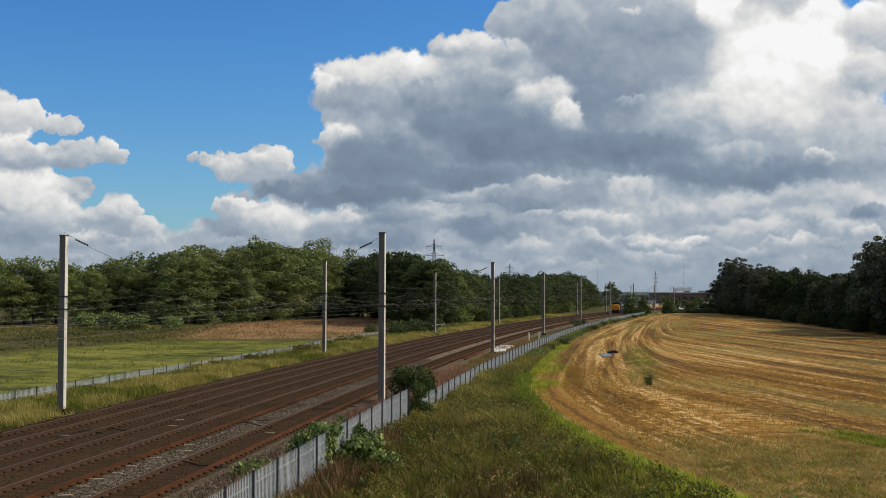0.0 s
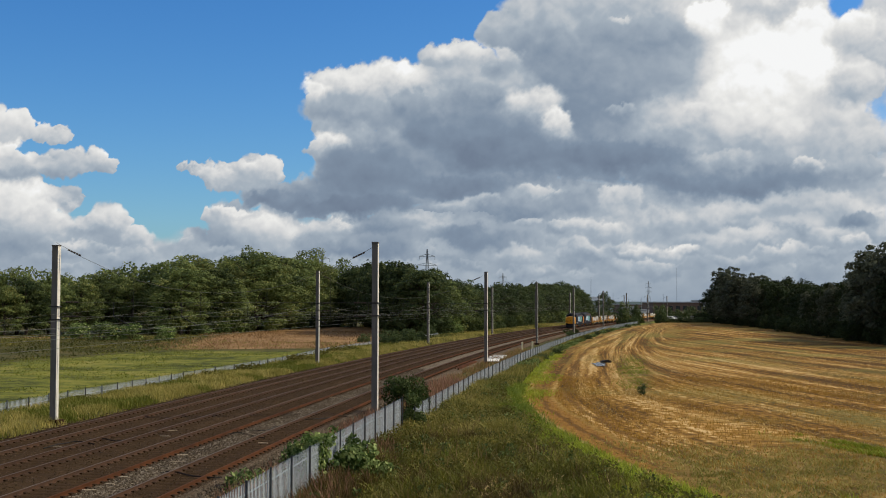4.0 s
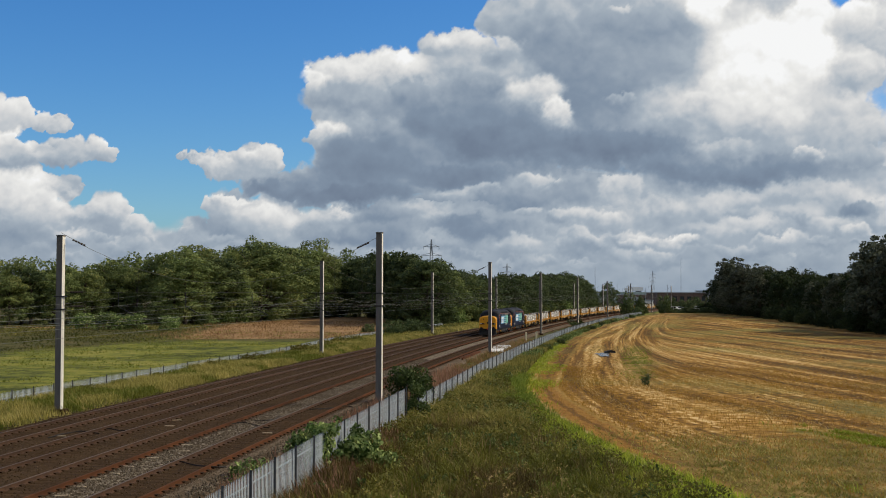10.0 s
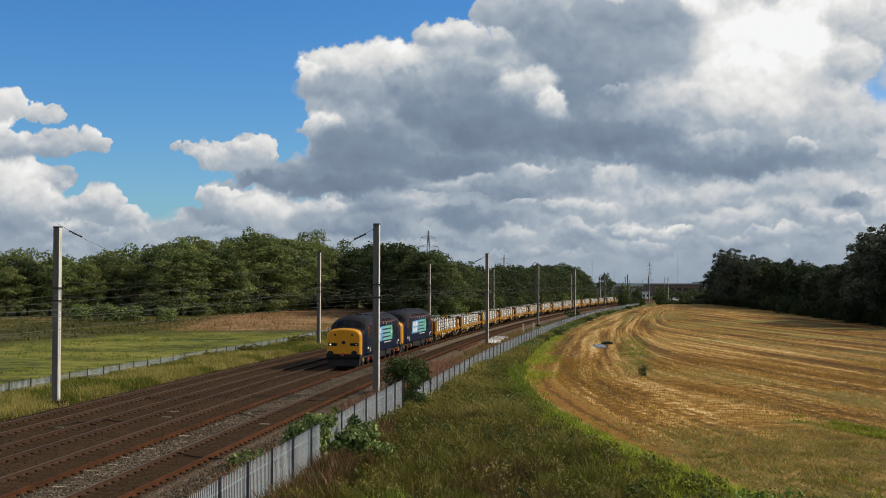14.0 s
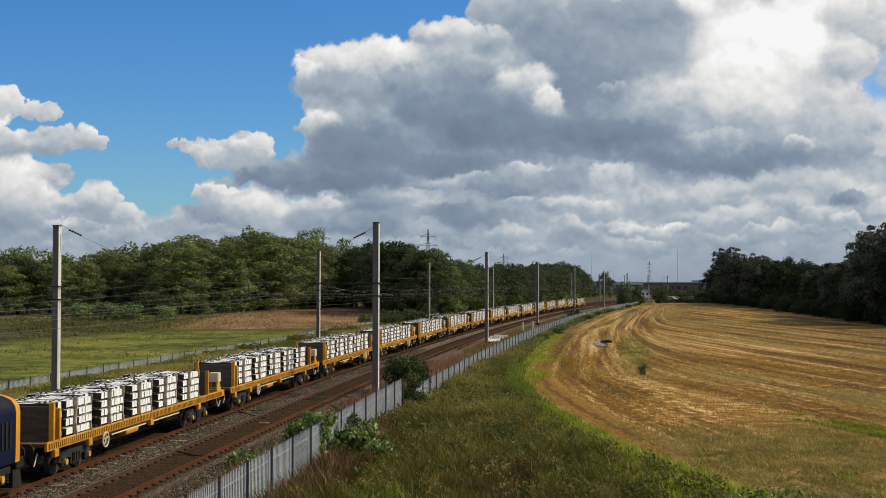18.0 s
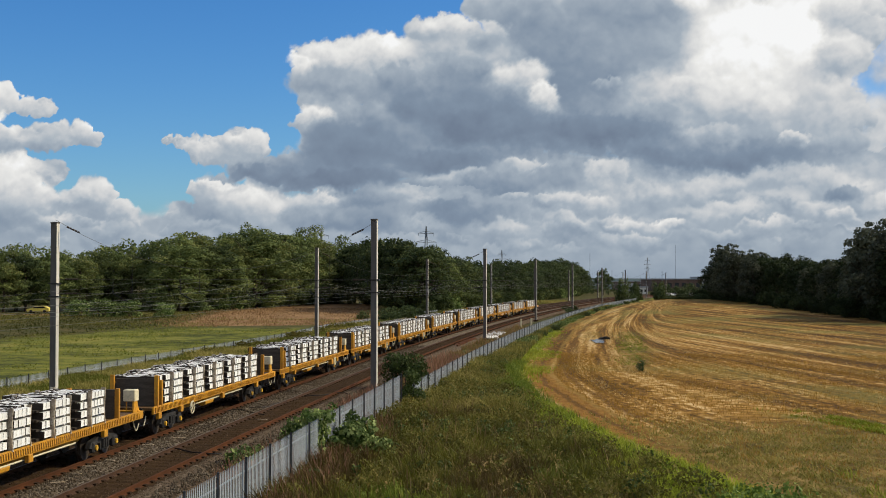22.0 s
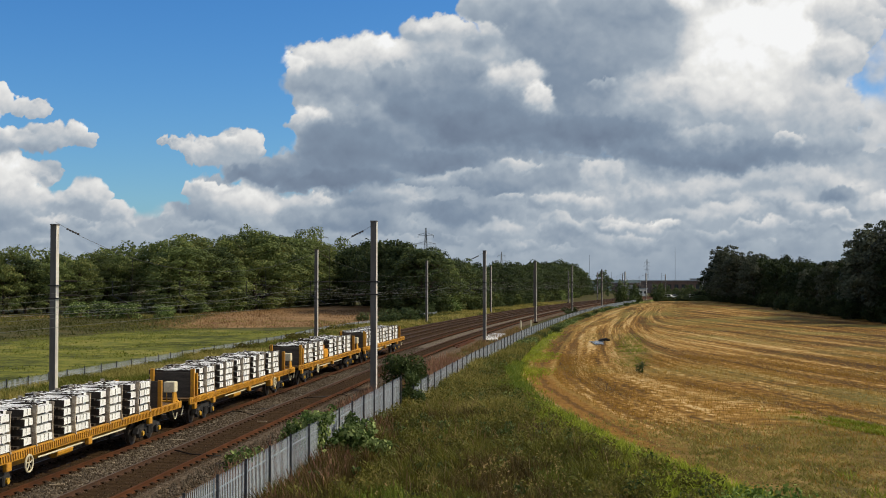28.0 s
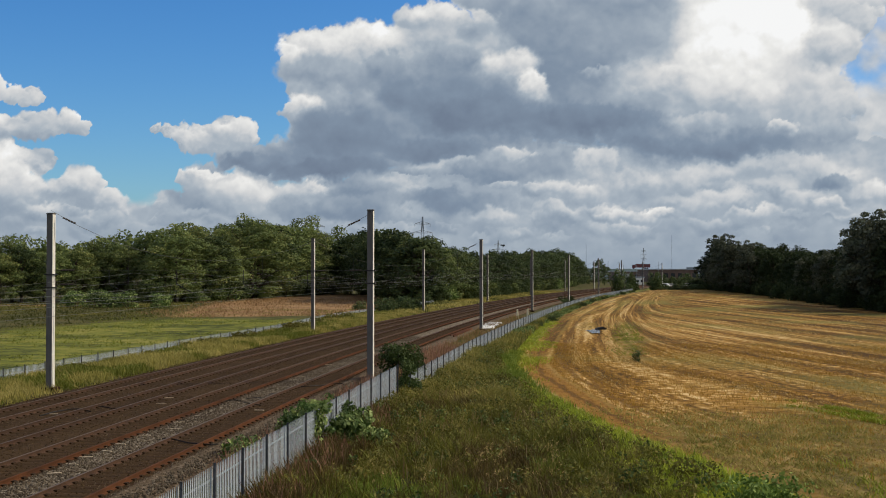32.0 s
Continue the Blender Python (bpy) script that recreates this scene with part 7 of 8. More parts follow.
for k in range(34):
    s0, o0 = (-2.5 + 8.0 * fq.rand(), 12.6 + 3.0 * fq.rand()) if k < 28 else (-3 + 9 * fq.rand(), 10 + 3 * fq.rand())
    x, y, _ = on_line(s0, o0)
    top = 0.55 + 0.5 * fq.rand()
    for i in range(7):
        cen.append((x + 0.06 * i + 0.06 * fq.normal(), y + 0.06 * i * fq.normal(), ground_at(x, y) + top * (0.6 + 0.06 * i)))
        rad.append(0.03 + 0.02 * fq.rand())
v, f = leaf_cards(fq, cen, rad, len(cen) * 5, 0.036)
tagged(new("pale_flowers", fast_mesh("pale_flowers", v.tolist(), f.tolist(), M_PALESTRAW)), "small pale flowers over rough grass", "flowers", kind="stuff")
# pink willowherb gone to seed
for k, (s0, s1, l, u, n_) in enumerate(((15, 27, 5.2, 6.7, 2200), (-3, 6, 5.3, 6.8, 700), (35, 60, 5.0, 7.2, 1500), (8, 10, 7.2, 7.9, 200))):
    s, o, q = verge(80 + k, n_, s0, s1, lambda s: l + 0 * s, lambda s: u + 0 * s)
    blades("willowherb", s, o, 0.5 + 0.5 * q.rand(n_), 0.03 + 0.03 * q.rand(n_), M_WILLOWHERB, "reddish willowherb gone to seed beside the track", 90 + k, 0.25)
# stubble: short stalks in rows that follow the field's edge, loose pale straw in swaths
s, o, q = verge(20, 170000, -30, 75, lambda s: edge_of(s) + 0.3, lambda s: edge_of(s) + 34)
e = o - edge_of(s)
rows_of = field_rows(s, o)[0]
band = fbm(rows_of * 0.42 + 9, s * 0.02 + 3, 3, 55) + 0.5 * fbm(rows_of * 1.9 + 9, s * 0.05 + 3, 2, 56)
keep = (q.rand(len(s)) < np.clip(0.55 + 1.0 * band, 0.06, 1)) & ((np.abs(e - 2.0) > 1.0) | (q.rand(len(s)) < 0.15))
s, o = s[keep], o[keep]
blades("stubble_stalks", s, o, 0.09 + 0.1 * q.rand(len(s)), 0.02 + 0.018 * q.rand(len(s)), M_STRAW, "short golden stubble stalks in rows", 21, 0.5)
s, o, q = verge(24, 100000, -30, 130, lambda s: edge_of(s) + 0.5, lambda s: edge_of(s) + 45)
e = o - edge_of(s)
rows_of = field_rows(s, o)[0]
keep = (np.abs(((rows_of + 0.9 * fbm(s * 0.05, e * 0.05, 2, 33)) % 3.4) - 1.7) < 0.3 + 0.3 * q.rand(len(s))) & (e > 3) & ((s > 22) | (q.rand(len(s)) < 0.3))
blades("loose_straw", s[keep], o[keep], 0.07 + 0.1 * q.rand(keep.sum()), 0.025 + 0.03 * q.rand(keep.sum()), M_PALESTRAW, "loose pale straw lying in swaths", 25, 2.5)

# ---- overhead wires ----
SPAN0 = (MAST_R + MAST_L) / 2
for off in TRACKS:
    mid = off + GAUGE / 2
    w = empty("overhead_wire", "thin dark overhead electric wires hung above a railway track", "overhead wire", group="overhead wires")
    bmc, bmt, bmd = bmesh.new(), bmesh.new(), bmesh.new()
    ctl, cat = [], []
    for k in range(-2, 8):
        s0 = SPAN0 + MAST_STEP * k
        for i in range(8):
            ss = s0 + MAST_STEP * i / 8
            zz = 5.05 + 0.75 * (2 * i / 8 - 1) ** 2
            st = mid + (0.2 if k % 2 else -0.2) * (1 - 2 * i / 8)
            x, y, _ = on_line(ss, st)
            ctl.append((x, y, 4.72)); cat.append((x, y, zz))
            if i:
                tube(bmd, (x, y, 4.72), (x, y, zz), 0.003, 3)
    polyline(bmc, ctl, 0.0048)
    polyline(bmt, cat, 0.0048)
    part("contact_wire", bmc, M_COPPER, w)
    part("catenary_wire", bmt, M_COPPER, w)
    part("dropper_wires", bmd, M_WIRE, w)["kind"] = "stuff"
for k in range(-1, 8):
    hs = empty("headspan", "cross wires strung between two masts over four tracks", "overhead wire", group="headspans")
    xa, ya, _ = on_line(*left_mast(k))
    xb, yb, _ = on_line(*right_mast(k))
    at = lambda t, z: (xa + (xb - xa) * t, ya + (yb - ya) * t, z)
    bm = bmesh.new()
    polyline(bm, [at(t / 12, 6.45 + 2.65 * (2 * t / 12 - 1) ** 2) for t in range(13)], 0.01)
    part("cross_catenary", bm, M_COPPER, hs)
    for z in (5.95, 5.2):
        bm = bmesh.new()
        tube(bm, at(0.01, z), at(0.99, z), 0.006, 4)
        part("span_wire", bm, M_COPPER, hs)
    for t0, t1, z0, z1 in ((0.035, 0.075, 8.73, 8.41), (0.965, 0.925, 8.73, 8.41), (0.03, 0.07, 5.95, 5.95), (0.97, 0.93, 5.95, 5.95), (0.03, 0.07, 5.2, 5.2), (0.97, 0.93, 5.2, 5.2)):
        bm = bmesh.new()
        for i in range(5):
            f0, f1 = i / 5, (i + 0.8) / 5
            tube(bm, at(t0 + (t1 - t0) * f0, z0 + (z1 - z0) * f0), at(t0 + (t1 - t0) * f1, z0 + (z1 - z0) * f1), 0.05, 7)
        part("insulator", bm, M_BARK, hs, "brown ribbed insulator")
    for off in TRACKS:
        t = (off + GAUGE / 2 + 11.33) / 16.25
        bm = bmesh.new()
        tube(bm, at(t, 5.2), at(t, 6.45 + 2.65 * (2 * t - 1) ** 2), 0.01, 4)
        part("hanger", bm, M_WIRE, hs)
        bm = bmesh.new()
        sg = 1 if (k % 2) else -1
        tube(bm, at(t + sg * 0.06, 5.2), at(t + sg * 0.012, 4.74), 0.022, 5)
        tube(bm, at(t + sg * 0.06, 5.2), at(t + sg * 0.06, 5.95), 0.02, 5)
        part("registration_arm", bm, M_WIRE, hs)
# ---- distance ----
def sight(px, y):
    return (px - 784) / 2190 * y


# the haze of distance is mixed into the hill and pylon colours
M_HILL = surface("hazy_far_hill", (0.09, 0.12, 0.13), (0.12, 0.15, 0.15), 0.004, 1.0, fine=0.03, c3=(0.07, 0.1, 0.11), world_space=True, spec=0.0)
M_BRICK = surface("far_brown_brick", (0.12, 0.08, 0.065), (0.15, 0.1, 0.08), 0.1, 0.9, fine=0.8)
M_SHED = surface("grey_shed_cladding", (0.3, 0.32, 0.34), (0.36, 0.38, 0.4), 0.2, 0.6, fine=1.0)
M_PYLON = surface("hazy_pylon_steel", (0.2, 0.23, 0.27), (0.24, 0.27, 0.3), 0.5, 0.8, 0.0)
M_DARKWIN = surface("dark_window_glass", (0.02, 0.025, 0.03), (0.03, 0.035, 0.04), 0.5, 0.2)


def ridge(name, y, top, seed, label, x0=-3000, x1=3000, n_=160):
    v, f = [], []
    for i in range(n_ + 1):
        x = x0 + (x1 - x0) * i / n_
        h = top * (0.8 + 0.35 * fbm(np.array([i * 0.13]), np.array([seed * 1.7]), 4, seed)[0])
        v += [(x, y - 60, -0.6), (x, y, h), (x, y + 250, h * 0.8)]
        if i:
            a = 3 * (i - 1)
            f += [(a, a + 3, a + 4, a + 1), (a + 1, a + 4, a + 5, a + 2)]
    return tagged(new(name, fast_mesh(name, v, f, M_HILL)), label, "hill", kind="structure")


ridge("backdrop_hills", 3200, 15, 5, "low hazy blue-green hills on the horizon")
v, f = [], []
for i in range(25):
    x = 60 + i * 15
    v += [(x, 985, -0.4), (x, 1005, 8.0), (x, 1020, 8.0), (x, 1040, -0.4)]
    if i:
        a = 4 * (i - 1)
        f += [(a, a + 4, a + 5, a + 1), (a + 1, a + 5, a + 6, a + 2), (a + 2, a + 6, a + 7, a + 3)]
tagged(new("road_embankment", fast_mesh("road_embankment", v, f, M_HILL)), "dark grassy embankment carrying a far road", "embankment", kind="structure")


def build_pylon():
    p = empty("electricity_pylon", "distant grey lattice electricity pylon", "pylon", group="distant pylons")
    lv = [(0, 4.0), (12, 2.8), (24, 1.7), (34, 1.0), (50, 0.25)]
    for sx in (-1, 1):
        for sy in (-1, 1):
            bm = bmesh.new()
            polyline(bm, [(sx * w0, sy * w0, z0) for z0, w0 in lv], 0.22)
            part("tower_leg", bm, M_PYLON, p)
    bm = bmesh.new()
    for (z0, w0), (z1, w1) in zip(lv, lv[1:]):
        for sy in (-1, 1):
            tube(bm, (-w0, sy * w0, z0), (w1, sy * w1, z1), 0.13, 4)
            tube(bm, (w0, sy * w0, z0), (-w1, sy * w1, z1), 0.13, 4)
            tube(bm, (sy * w0, -w0, z0), (sy * w1, w1, z1), 0.13, 4)
    part("lattice", bm, M_PYLON, p)["kind"] = "stuff"
    for z, w in ((30, 7.5), (37, 8.5), (44, 6.5)):
        bm = bmesh.new()
        for sg in (-1, 1):
            tube(bm, (0, 0, z), (sg * w, 0, z + 0.3), 0.22, 4)
            tube(bm, (0, 0, z + 2.2), (sg * w, 0, z + 0.3), 0.18, 4)
            tube(bm, (sg * w, 0, z + 0.3), (sg * w, 0, z - 2.2), 0.15, 4)
        part("crossarm", bm, M_PYLON, p)
    return p


py_ = build_pylon()
for k, (px, y, turn) in enumerate(((768, 985, 20), (582, 1040, 20), (902, 1750, 30), (1160, 2300, 35), (703, 2600, 25))):
    m = pose(sight(px, y), y, -0.5, 0, 0, turn)
    if k:
        copy_thing(py_, m)
    else:
        py_.matrix_basis = m
for px, y, h in ((1058, 900, 26), (1210, 900, 32), (1097, 700, 12), (1124, 620, 9), (1147, 620, 9), (1186, 640, 11)):
    bm = bmesh.new()
    tube(bm, (0, 0, -0.5), (0, 0, h), 0.16, 6, 0.08)
    ob = part("lighting_mast", bm, M_PYLON)
    ob.matrix_basis = pose(sight(px, y), y, 0)
    tagged(ob, "thin grey far-off lighting mast", "lamp post", "far lighting masts")


def building(name, px0, px1, y, h, wall, label, bays, depth=40):
    x0, x1 = sight(px0, y), sight(px1, y)
    b = empty(name, label, "building", pose((x0 + x1) / 2, y, -0.5))
    hw = (x1 - x0) / 2
    part("wall", box(bmesh.new(), -hw, hw, 0, depth, 0, h), wall, b)
    part("roof", box(bmesh.new(), -hw - 0.4, hw + 0.4, -0.4, depth + 0.4, h, h + 0.6), M_SHED, b)
    for i in range(bays):
        x = -hw + (i + 0.5) * 2 * hw / bays
        part("window", box(bmesh.new(), x - hw / bays * 0.55, x + hw / bays * 0.55, -0.06, 0.2, h * 0.35, h * 0.72), M_DARKWIN, b)
    return b


building("warehouse", 1168, 1256, 760, 7.4, M_BRICK, "long brown brick warehouse with a pale roof", 7)
building("shed", 1112, 1170, 840, 6.0, M_BRICK, "low brown industrial shed far off", 4)
building("shed", 1118, 1136, 640, 4.6, M_SHED, "small pale grey shed far off", 2, 12)
building("shed", 1146, 1160, 600, 3.2, M_WHITE, "small white far-off building", 2, 10)
building("shed", 1256, 1300, 900, 9.0, M_SHED, "grey industrial shed behind trees", 3)


def build_car(name, paint, label):
    car = empty(name, label, "car")
    bm = bmesh.new()
    prism(bm, [(-2.1, 0.35), (2.1, 0.35), (2.15, 0.75), (1.2, 0.92), (0.6, 1.38), (-1.2, 1.42), (-1.9, 0.95), (-2.15, 0.9)], -0.85, 0.85)
    bmesh.ops.bevel(bm, geom=list(bm.edges), offset=0.05, segments=1, affect="EDGES")
    part("body", bm, paint, car)
    bm = bmesh.new()
    prism(bm, [(-1.55, 0.97), (1.0, 0.97), (0.52, 1.32), (-1.15, 1.34)], -0.87, 0.87)
    part("windows", bm, M_DARKGLASS, car)
    for x in (-1.3, 1.3):
        for y in (-0.78, 0.78):
            bm = bmesh.new()
            disc(bm, x, y, 0.32, 0.32, 0.18, 14)
            part("wheel", bm, M_BLACK, car)
    return car


M_CARYELLOW = surface("bright_yellow_car_paint", (0.75, 0.62, 0.12), (0.7, 0.58, 0.1), 1, 0.3, fine=8, spread=0.0)
yellow_car = build_car("car", M_CARYELLOW, "pale yellow car driving on a road by a wood")
parked = [build_car("car", (M_WHITE, M_SHED, M_DARKWIN)[k], "%s car parked far off beyond the field" % ("white", "silver", "dark")[k]) for k in range(3)]
for k in range(9):
    y = 470 + 6 * (k % 3)
    px = 1196 + k * 7.5
    m = pose(sight(px, y), y, -0.1, 0, 0, 160 + 40 * (k % 2))
    if k < 3:
        parked[k].matrix_basis = m
    else:
        copy_thing(parked[(k * 2) % 3], m)


def build_lorry(paint, label):
    lo = empty("lorry", label, "lorry", group="lorries on the far road")
    part("trailer", box(bmesh.new(), -4.5, 7.5, -1.25, 1.25, 1.1, 4.0, 0.05), paint, lo)
    part("cab", box(bmesh.new(), -7.0, -4.9, -1.2, 1.2, 0.6, 3.4, 0.2), paint, lo)
    part("windscreen", box(bmesh.new(), -7.04, -6.95, -1.0, 1.0, 1.9, 2.9), M_DARKGLASS, lo)
    for x in (-6, 2.5, 4, 5.5):
        for y in (-1.0, 1.0):
            bm = bmesh.new()
            disc(bm, x, y, 0.5, 0.5, 0.3, 12)
            part("wheel", bm, M_BLACK, lo)
    return lo


lorries = [(build_lorry(M_WHITE, "white lorry on a far embankment road"), t0) for t0 in (1.0 - 0.05, 2.85, 7.0, 9.75)]
M_MAROON = surface("dark_red_lorry_paint", (0.16, 0.05, 0.05), (0.13, 0.045, 0.045), 1, 0.5)
lorries.append((build_lorry(M_MAROON, "dark red lorry on a far embankment road"), 32.0))

# ---- puddle, boards and litter of the line ----
def water():
    m, n, b = nodes_of("still_water")
    b.inputs["Base Color"].default_value = (0.1, 0.095, 0.08, 1)
    b.inputs["Roughness"].default_value = 0.22
    b.inputs["Specular IOR Level"].default_value = 0.3
    return m


v, q = [(17.6, 133, ground_at(17.6, 133) + 0.07)], np.random.RandomState(4)
for i in range(28):
    a = i / 28 * 6.283
    r = 0.75 + 0.4 * q.rand()
    r *= 0.8 + 0.35 * math.sin(3 * a + 1) * math.sin(2 * a)
    v.append((17.4 + 0.85 * r * math.cos(a) + 0.4 * math.sin(a), 133 + 5.5 * r * math.sin(a), v[0][2]))
tagged(new("puddle", fast_mesh("puddle", v, [(0, i + 1, (i + 1) % 28 + 1) for i in range(28)], water())), "shallow grey puddle lying in the stubble", "puddle", kind="structure")
bm = bmesh.new()
prism(bm, [(-0.55, 0), (0.55, 0), (0.6, 0.12), (0.2, 0.3), (-0.3, 0.22), (-0.6, 0.1)], -0.3, 0.3)
ob = part("plastic_sheet", bm, M_BLACK)
ob.matrix_basis = pose(18.6, 136, ground_at(18.6, 136) + 0.05, 0, 0, 15)
tagged(ob, "crumpled black plastic sheet by a puddle", "plastic sheet")
bm = bmesh.new()
box(bm, -0.8, 0.8, -0.2, 0.2, 0, 0.15, 0.02)
slab = mesh_of("concrete_slab", bm, M_WHITE)
for k, (s, o, turn, z) in enumerate(((95.5, 5.3, 60, 0), (98.5, 5.0, 18, 0.0), (102.5, 5.0, 24, 0.0), (106.5, 5.0, 15, 0.0))):
    ob = part("concrete_slab", slab, None)
    ob.matrix_basis = place(s, o, -0.27 + z, turn + 60) @ pose(0, 0, 0, -32)
    tagged(ob, "white concrete slab lying beside the track", "slab", "stacked white slabs")
for k, (s, o, ln) in enumerate(((77, 3.75, 14), (79, 3.95, 12), (76, 4.15, 9), (82, 4.1, 9))):
    v, f = sweep([(-0.07, 0), (0.07, 0), (0.05, 0.16), (-0.05, 0.16)], [s + i * ln / 4 for i in range(5)], o, -0.2)
    f += [(0, 1, 2, 3), (19, 18, 17, 16)]
    tagged(new("discarded_rail", fast_mesh("discarded_rail", v, f, M_RUSTRAIL)), "orange rusted rail lying beside the track", "rail", "discarded rails")
q = np.random.RandomState(77)
bm = bmesh.new()
box(bm, -0.22, 0.22, -0.04, 0.04, 0, 0.035, 0.008)
plank = mesh_of("timber_offcut", bm, M_CREAMWOOD)
for s, o in [(19, -3.1), (16.5, -2.6), (9.5, 0.5), (3.2, 0.45), (1.5, 0.6), (0.2, 0.4), (-1.3, 0.55), (5.5, 0.5), (23.5, -0.2), (12, -5.8), (27, -5), (7.5, 1.0), (-3, 0.7), (31, 0.6), (14, 2.6), (40, 0.3)]:
    ob = part("timber_offcut", plank, None)
    ob.matrix_basis = place(s, o, -0.155 if o < 0.2 else -0.12, 90 + q.rand() * 60 - 30)
    tagged(ob, "pale timber offcut dropped on the ballast", "timber", "timber offcuts")
for s, o in ((12.5, -5.5), (15, -4.2), (17, 1.0), (20, 1.3), (4, 2.5), (26, 2.9)):
    bm = bmesh.new()
    pts = [(0.9 * math.sin(i * 0.5 + s), -1.1 + i * 0.24, 0.03 + 0.05 * abs(math.sin(i * 0.7))) for i in range(10)]
    polyline(bm, pts, 0.025, 5)
    ob = part("track_cable", bm, M_BLACK)
    ob.matrix_basis = place(s, o, -0.16, q.rand() * 40)
    tagged(ob, "black cable looped on the ballast", "cable", "track cables")
for s, o in ((128, 5.6), (132, 6.6)):
    bm = bmesh.new()
    box(bm, -0.1, 0.1, -0.1, 0.1, -0.5, 1.0, 0.02)
    ob = part("marker_post", bm, M_CREAM)
    ob.matrix_basis = place(s, o, -0.2)
    tagged(ob, "short cream marker post by the track", "post", "marker posts")
# loose stones on the pale ballast strips, ballast pieces between the rails
rock = np.array([(1, 0, 0), (-1, 0, 0), (0, 1, 0), (0, -1, 0), (0, 0, 1), (0, 0, -1)]) * 1.0
rf = np.array([(0, 2, 4), (2, 1, 4), (1, 3, 4), (3, 0, 4), (2, 0, 5), (1, 2, 5), (3, 1, 5), (0, 3, 5)])


def stones(name, n_, s0, s1, lo, hi, z, size, material, label, seed):
    q = np.random.RandomState(seed)
    s, o = s0 + (s1 - s0) * q.rand(n_) ** 1.3, lo + (hi - lo) * q.rand(n_)
    th = np.interp(s, _s, _th)
    c = np.stack([np.interp(s, _s, _x) + o * np.cos(th), np.interp(s, _s, _y) - o * np.sin(th), z + 0.015 * q.rand(n_)], -1)
    sc = size * (0.6 + 0.8 * q.rand(n_, 1, 3))
    v = c[:, None, :] + rock[None] * sc * (0.8 + 0.4 * q.rand(n_, 6, 1))
    f = (np.arange(n_)[:, None, None] * 6 + rf[None]).reshape(-1, 3)
    return tagged(new(name, fast_mesh(name, v.reshape(-1, 3).tolist(), f.tolist(), material)), label, "ballast", kind="stuff")


stones("ballast_stones", 9000, -18, 75, 0.25, 1.65, -0.12, 0.036, M_STONE, "loose pale grey ballast stones", 41)
stones("ballast_stones", 6000, -18, 60, 3.5, 4.75, -0.17, 0.04, M_STONE, "loose pale grey ballast stones", 42)
stones("stained_ballast_stones", 26000, -20, 80, -9.7, 3.4, -0.163, 0.032, M_BROWNSTONE, "loose brown-stained ballast stones", 43)


# ---- insects that cross close to the lens ----
def build_bee(name, label, amber):
    bee = empty(name, label, "insect")
    bm = bmesh.new()
    bmesh.ops.create_icosphere(bm, subdivisions=2, radius=1.0, matrix=Matrix.Diagonal((0.0072, 0.0048, 0.005, 1)))
    part("abdomen", bm, amber, bee)
    bm = bmesh.new()
    bmesh.ops.create_icosphere(bm, subdivisions=2, radius=1.0, matrix=Matrix.Translation((0.009, 0, 0.001)) @ Matrix.Diagonal((0.005, 0.0045, 0.0045, 1)))
    bmesh.ops.create_icosphere(bm, subdivisions=1, radius=0.0028, matrix=Matrix.Translation((0.0155, 0, 0.0)))
    part("thorax", bm, M_BLACK, bee)
    for sg in (1, -1):
        bm = bmesh.new()
        bmesh.ops.create_icosphere(bm, subdivisions=2, radius=1.0, matrix=Matrix.Translation((0.004, sg * 0.011, 0.006)) @ Matrix.Diagonal((0.0022, 0.0085, 0.0004, 1)))
        part("wing", bm, M_WING, bee, "thin grey wing")
        for k in range(3):
            bm = bmesh.new()
            tube(bm, (0.008 - k * 0.003, sg * 0.003, -0.003), (0.007 - k * 0.004, sg * 0.007, -0.01), 0.0004, 4)
            part("leg", bm, M_BLACK, bee)
    return bee


bee = build_bee("bee", "small amber and black bee flying close by", M_BEEAMBER)
fly = build_bee("fly", "tiny dark fly crossing the sky", M_BLACK)
# ---- sleepers, one by one where the camera stands nearest ----
for tr, mid in track_things:
    s = -18.0
    while s < 117:
        part("sleeper", SLEEPER, None, tr).matrix_basis = place(s, mid)
        s += 0.65
    part("far_sleepers", sleepers_joined(mid, 117.2, 420), None, tr)["kind"] = "stuff"


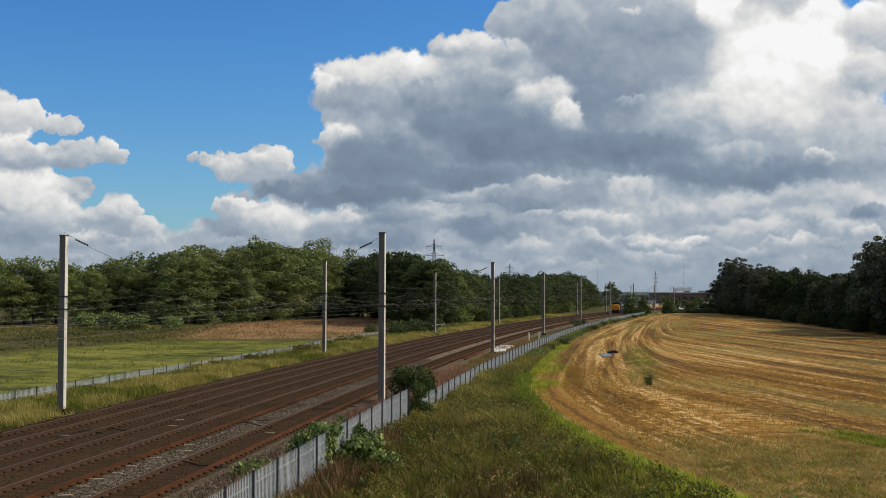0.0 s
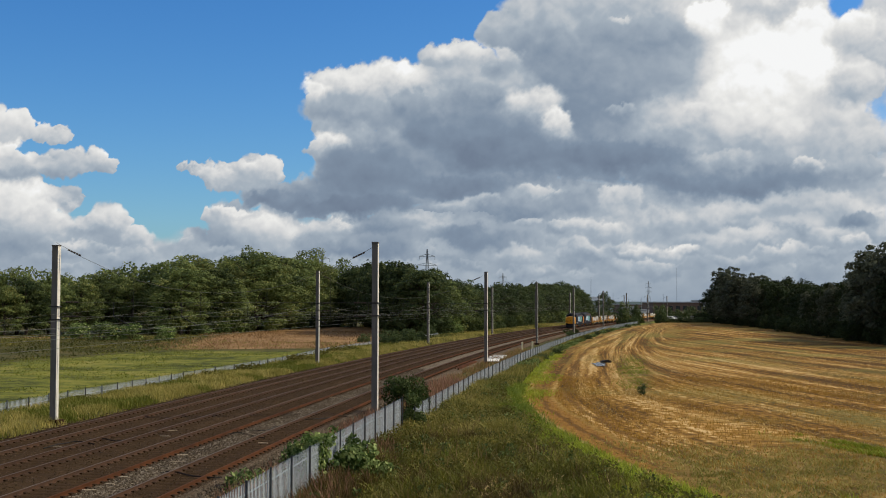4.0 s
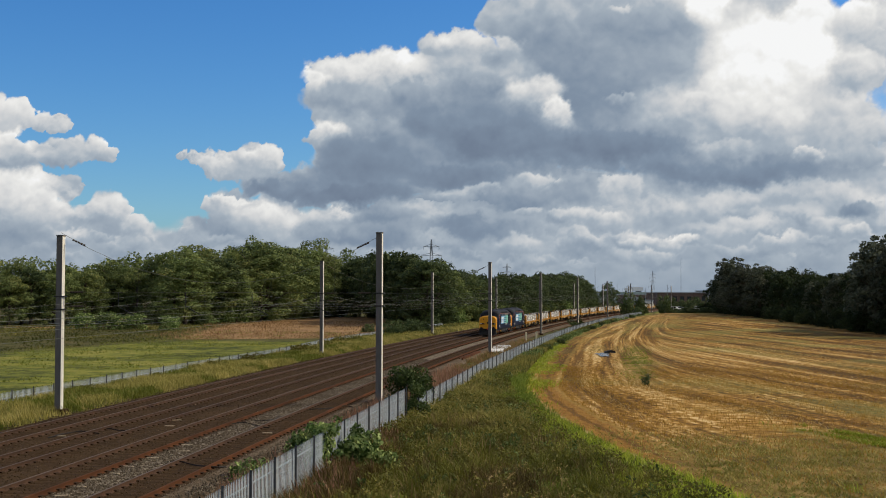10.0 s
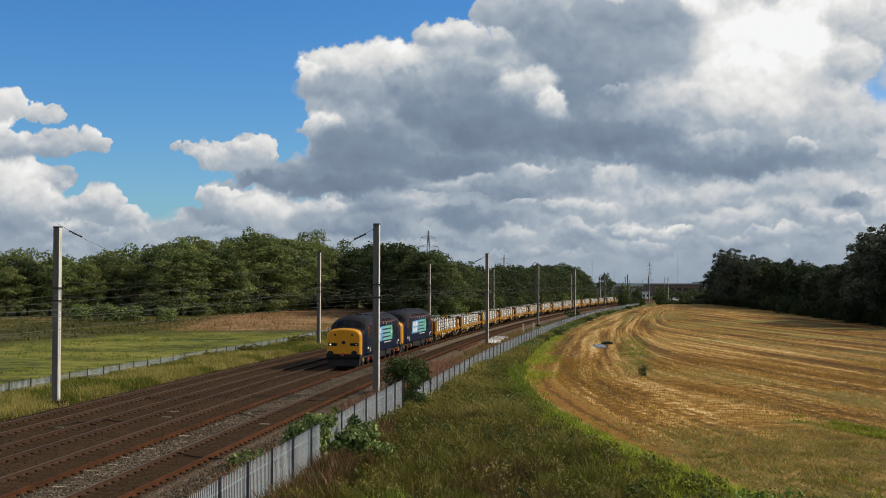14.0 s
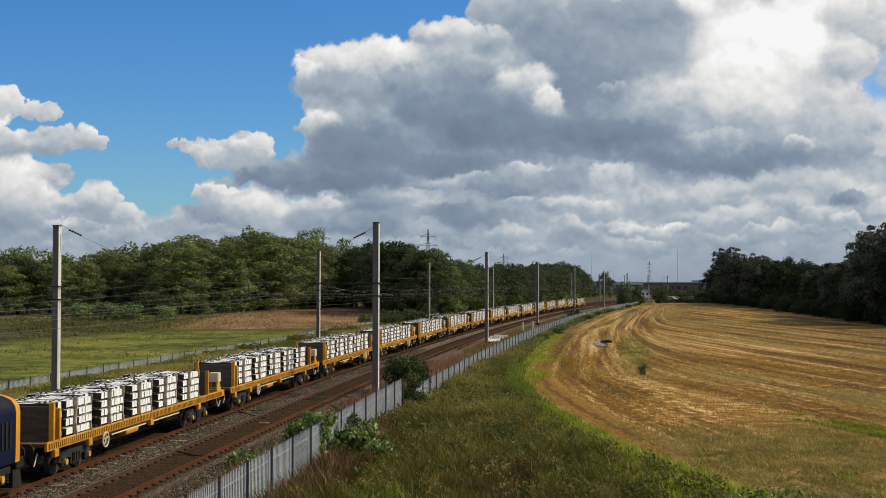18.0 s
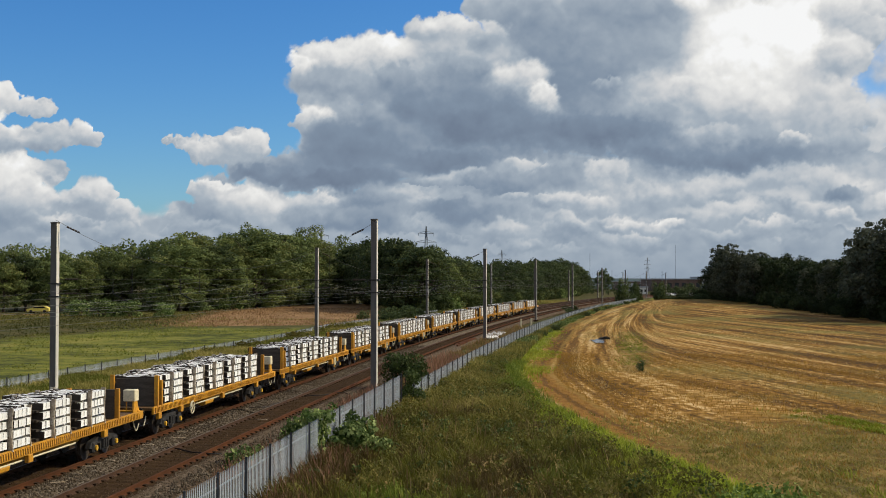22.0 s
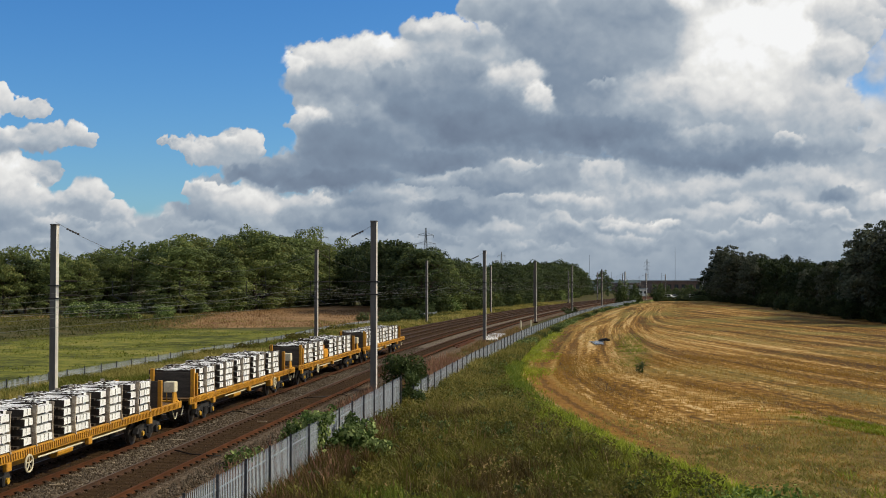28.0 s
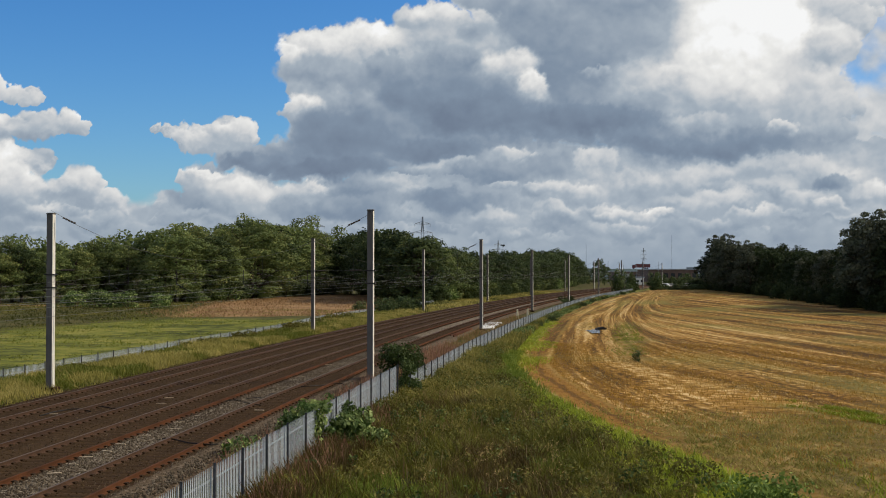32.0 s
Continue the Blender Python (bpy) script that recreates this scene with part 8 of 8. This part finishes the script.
def motions():
    for ob, back in train:
        keys = []
        for k in range(33):
            x, y, th = on_line(NOSE - SPEED * (k - 10) + back, -GAUGE / 2)
            keys.append((k, pose(x, y, 0, 0, 0, -90 - math.degrees(th))))
        walk(ob, keys)
    # the yellow car waits behind the scrub, then drives off behind the trees
    road = lambda px: pose(sight(px, 236), 236, -0.35, 0, 0, 180)
    walk(yellow_car, [(0, road(215)), (20.6, road(215)), (21.3, road(152)), (22.3, road(52)), (22.9, road(-8)), (32, road(-25))])
    for lo, t in lorries:
        far = lambda px: pose(sight(px, 1012), 1012, 8.0, 0, 0, 0)
        keys = [(0.0, far(1290)), (t - 1.0, far(1222)), (t, far(1147)), (t + 1.0, far(1072)), (t + 3.5, far(885)), (32.0, far(880))]
        if t < 1.0:
            keys = [(0.0, far(1207)), (t, far(1147)), (t + 1.0, far(1072)), (t + 3.5, far(885)), (32.0, far(880))]
        if t > 31:
            keys = [(0.0, far(1290)), (30.0, far(1290)), (32.0, far(1155))]
        walk(lo, keys)
    off = lambda px, py, d, turn=180: pose((px - 784) / 2190 * d, d, H + (482 - py) / 2190 * d, 0, 0, turn)
    hover = lambda px, py: off(px, py, 1.75, 96) @ pose(0, 0, 0, 0, -62, 0)      # it flies upright
    walk(bee, [(0, hover(2300, 500)), (22.9, hover(1760, 520)), (23.0, hover(1114, 435)), (23.1, hover(460, 322)), (23.2, hover(-200, 200)), (32, hover(-900, 100))])
    walk(fly, [(0, off(900, -900, 6.5)), (18.8, off(360, -60, 6.5)), (18.9, off(250, 60, 6.5)), (19.0, off(146, 184, 6.5)), (19.1, off(70, 80, 6.5)), (19.2, off(-60, 20, 6.5)), (19.7, off(300, -80, 6.5)), (19.9, off(560, 40, 6.5)), (20.0, off(682, 96, 6.5)), (20.1, off(790, 20, 6.5)), (20.3, off(900, -90, 6.5)), (29.7, off(1500, -60, 6.5)), (29.9, off(1340, 250, 6.5)), (30.0, off(1246, 398, 6.5)), (30.1, off(1200, 230, 6.5)), (30.3, off(1150, -60, 6.5)), (31.6, off(-200, 100, 6.5)), (31.7, off(-60, 200, 6.5)), (31.8, off(320, 304, 6.5)), (32.0, off(912, 436, 6.5))])
    walk(clouds, [(0, pose(0, 0, H, 0, 0, 0)), (32, pose(0, 0, H, 0.25, 0, 1.05))])


motions()
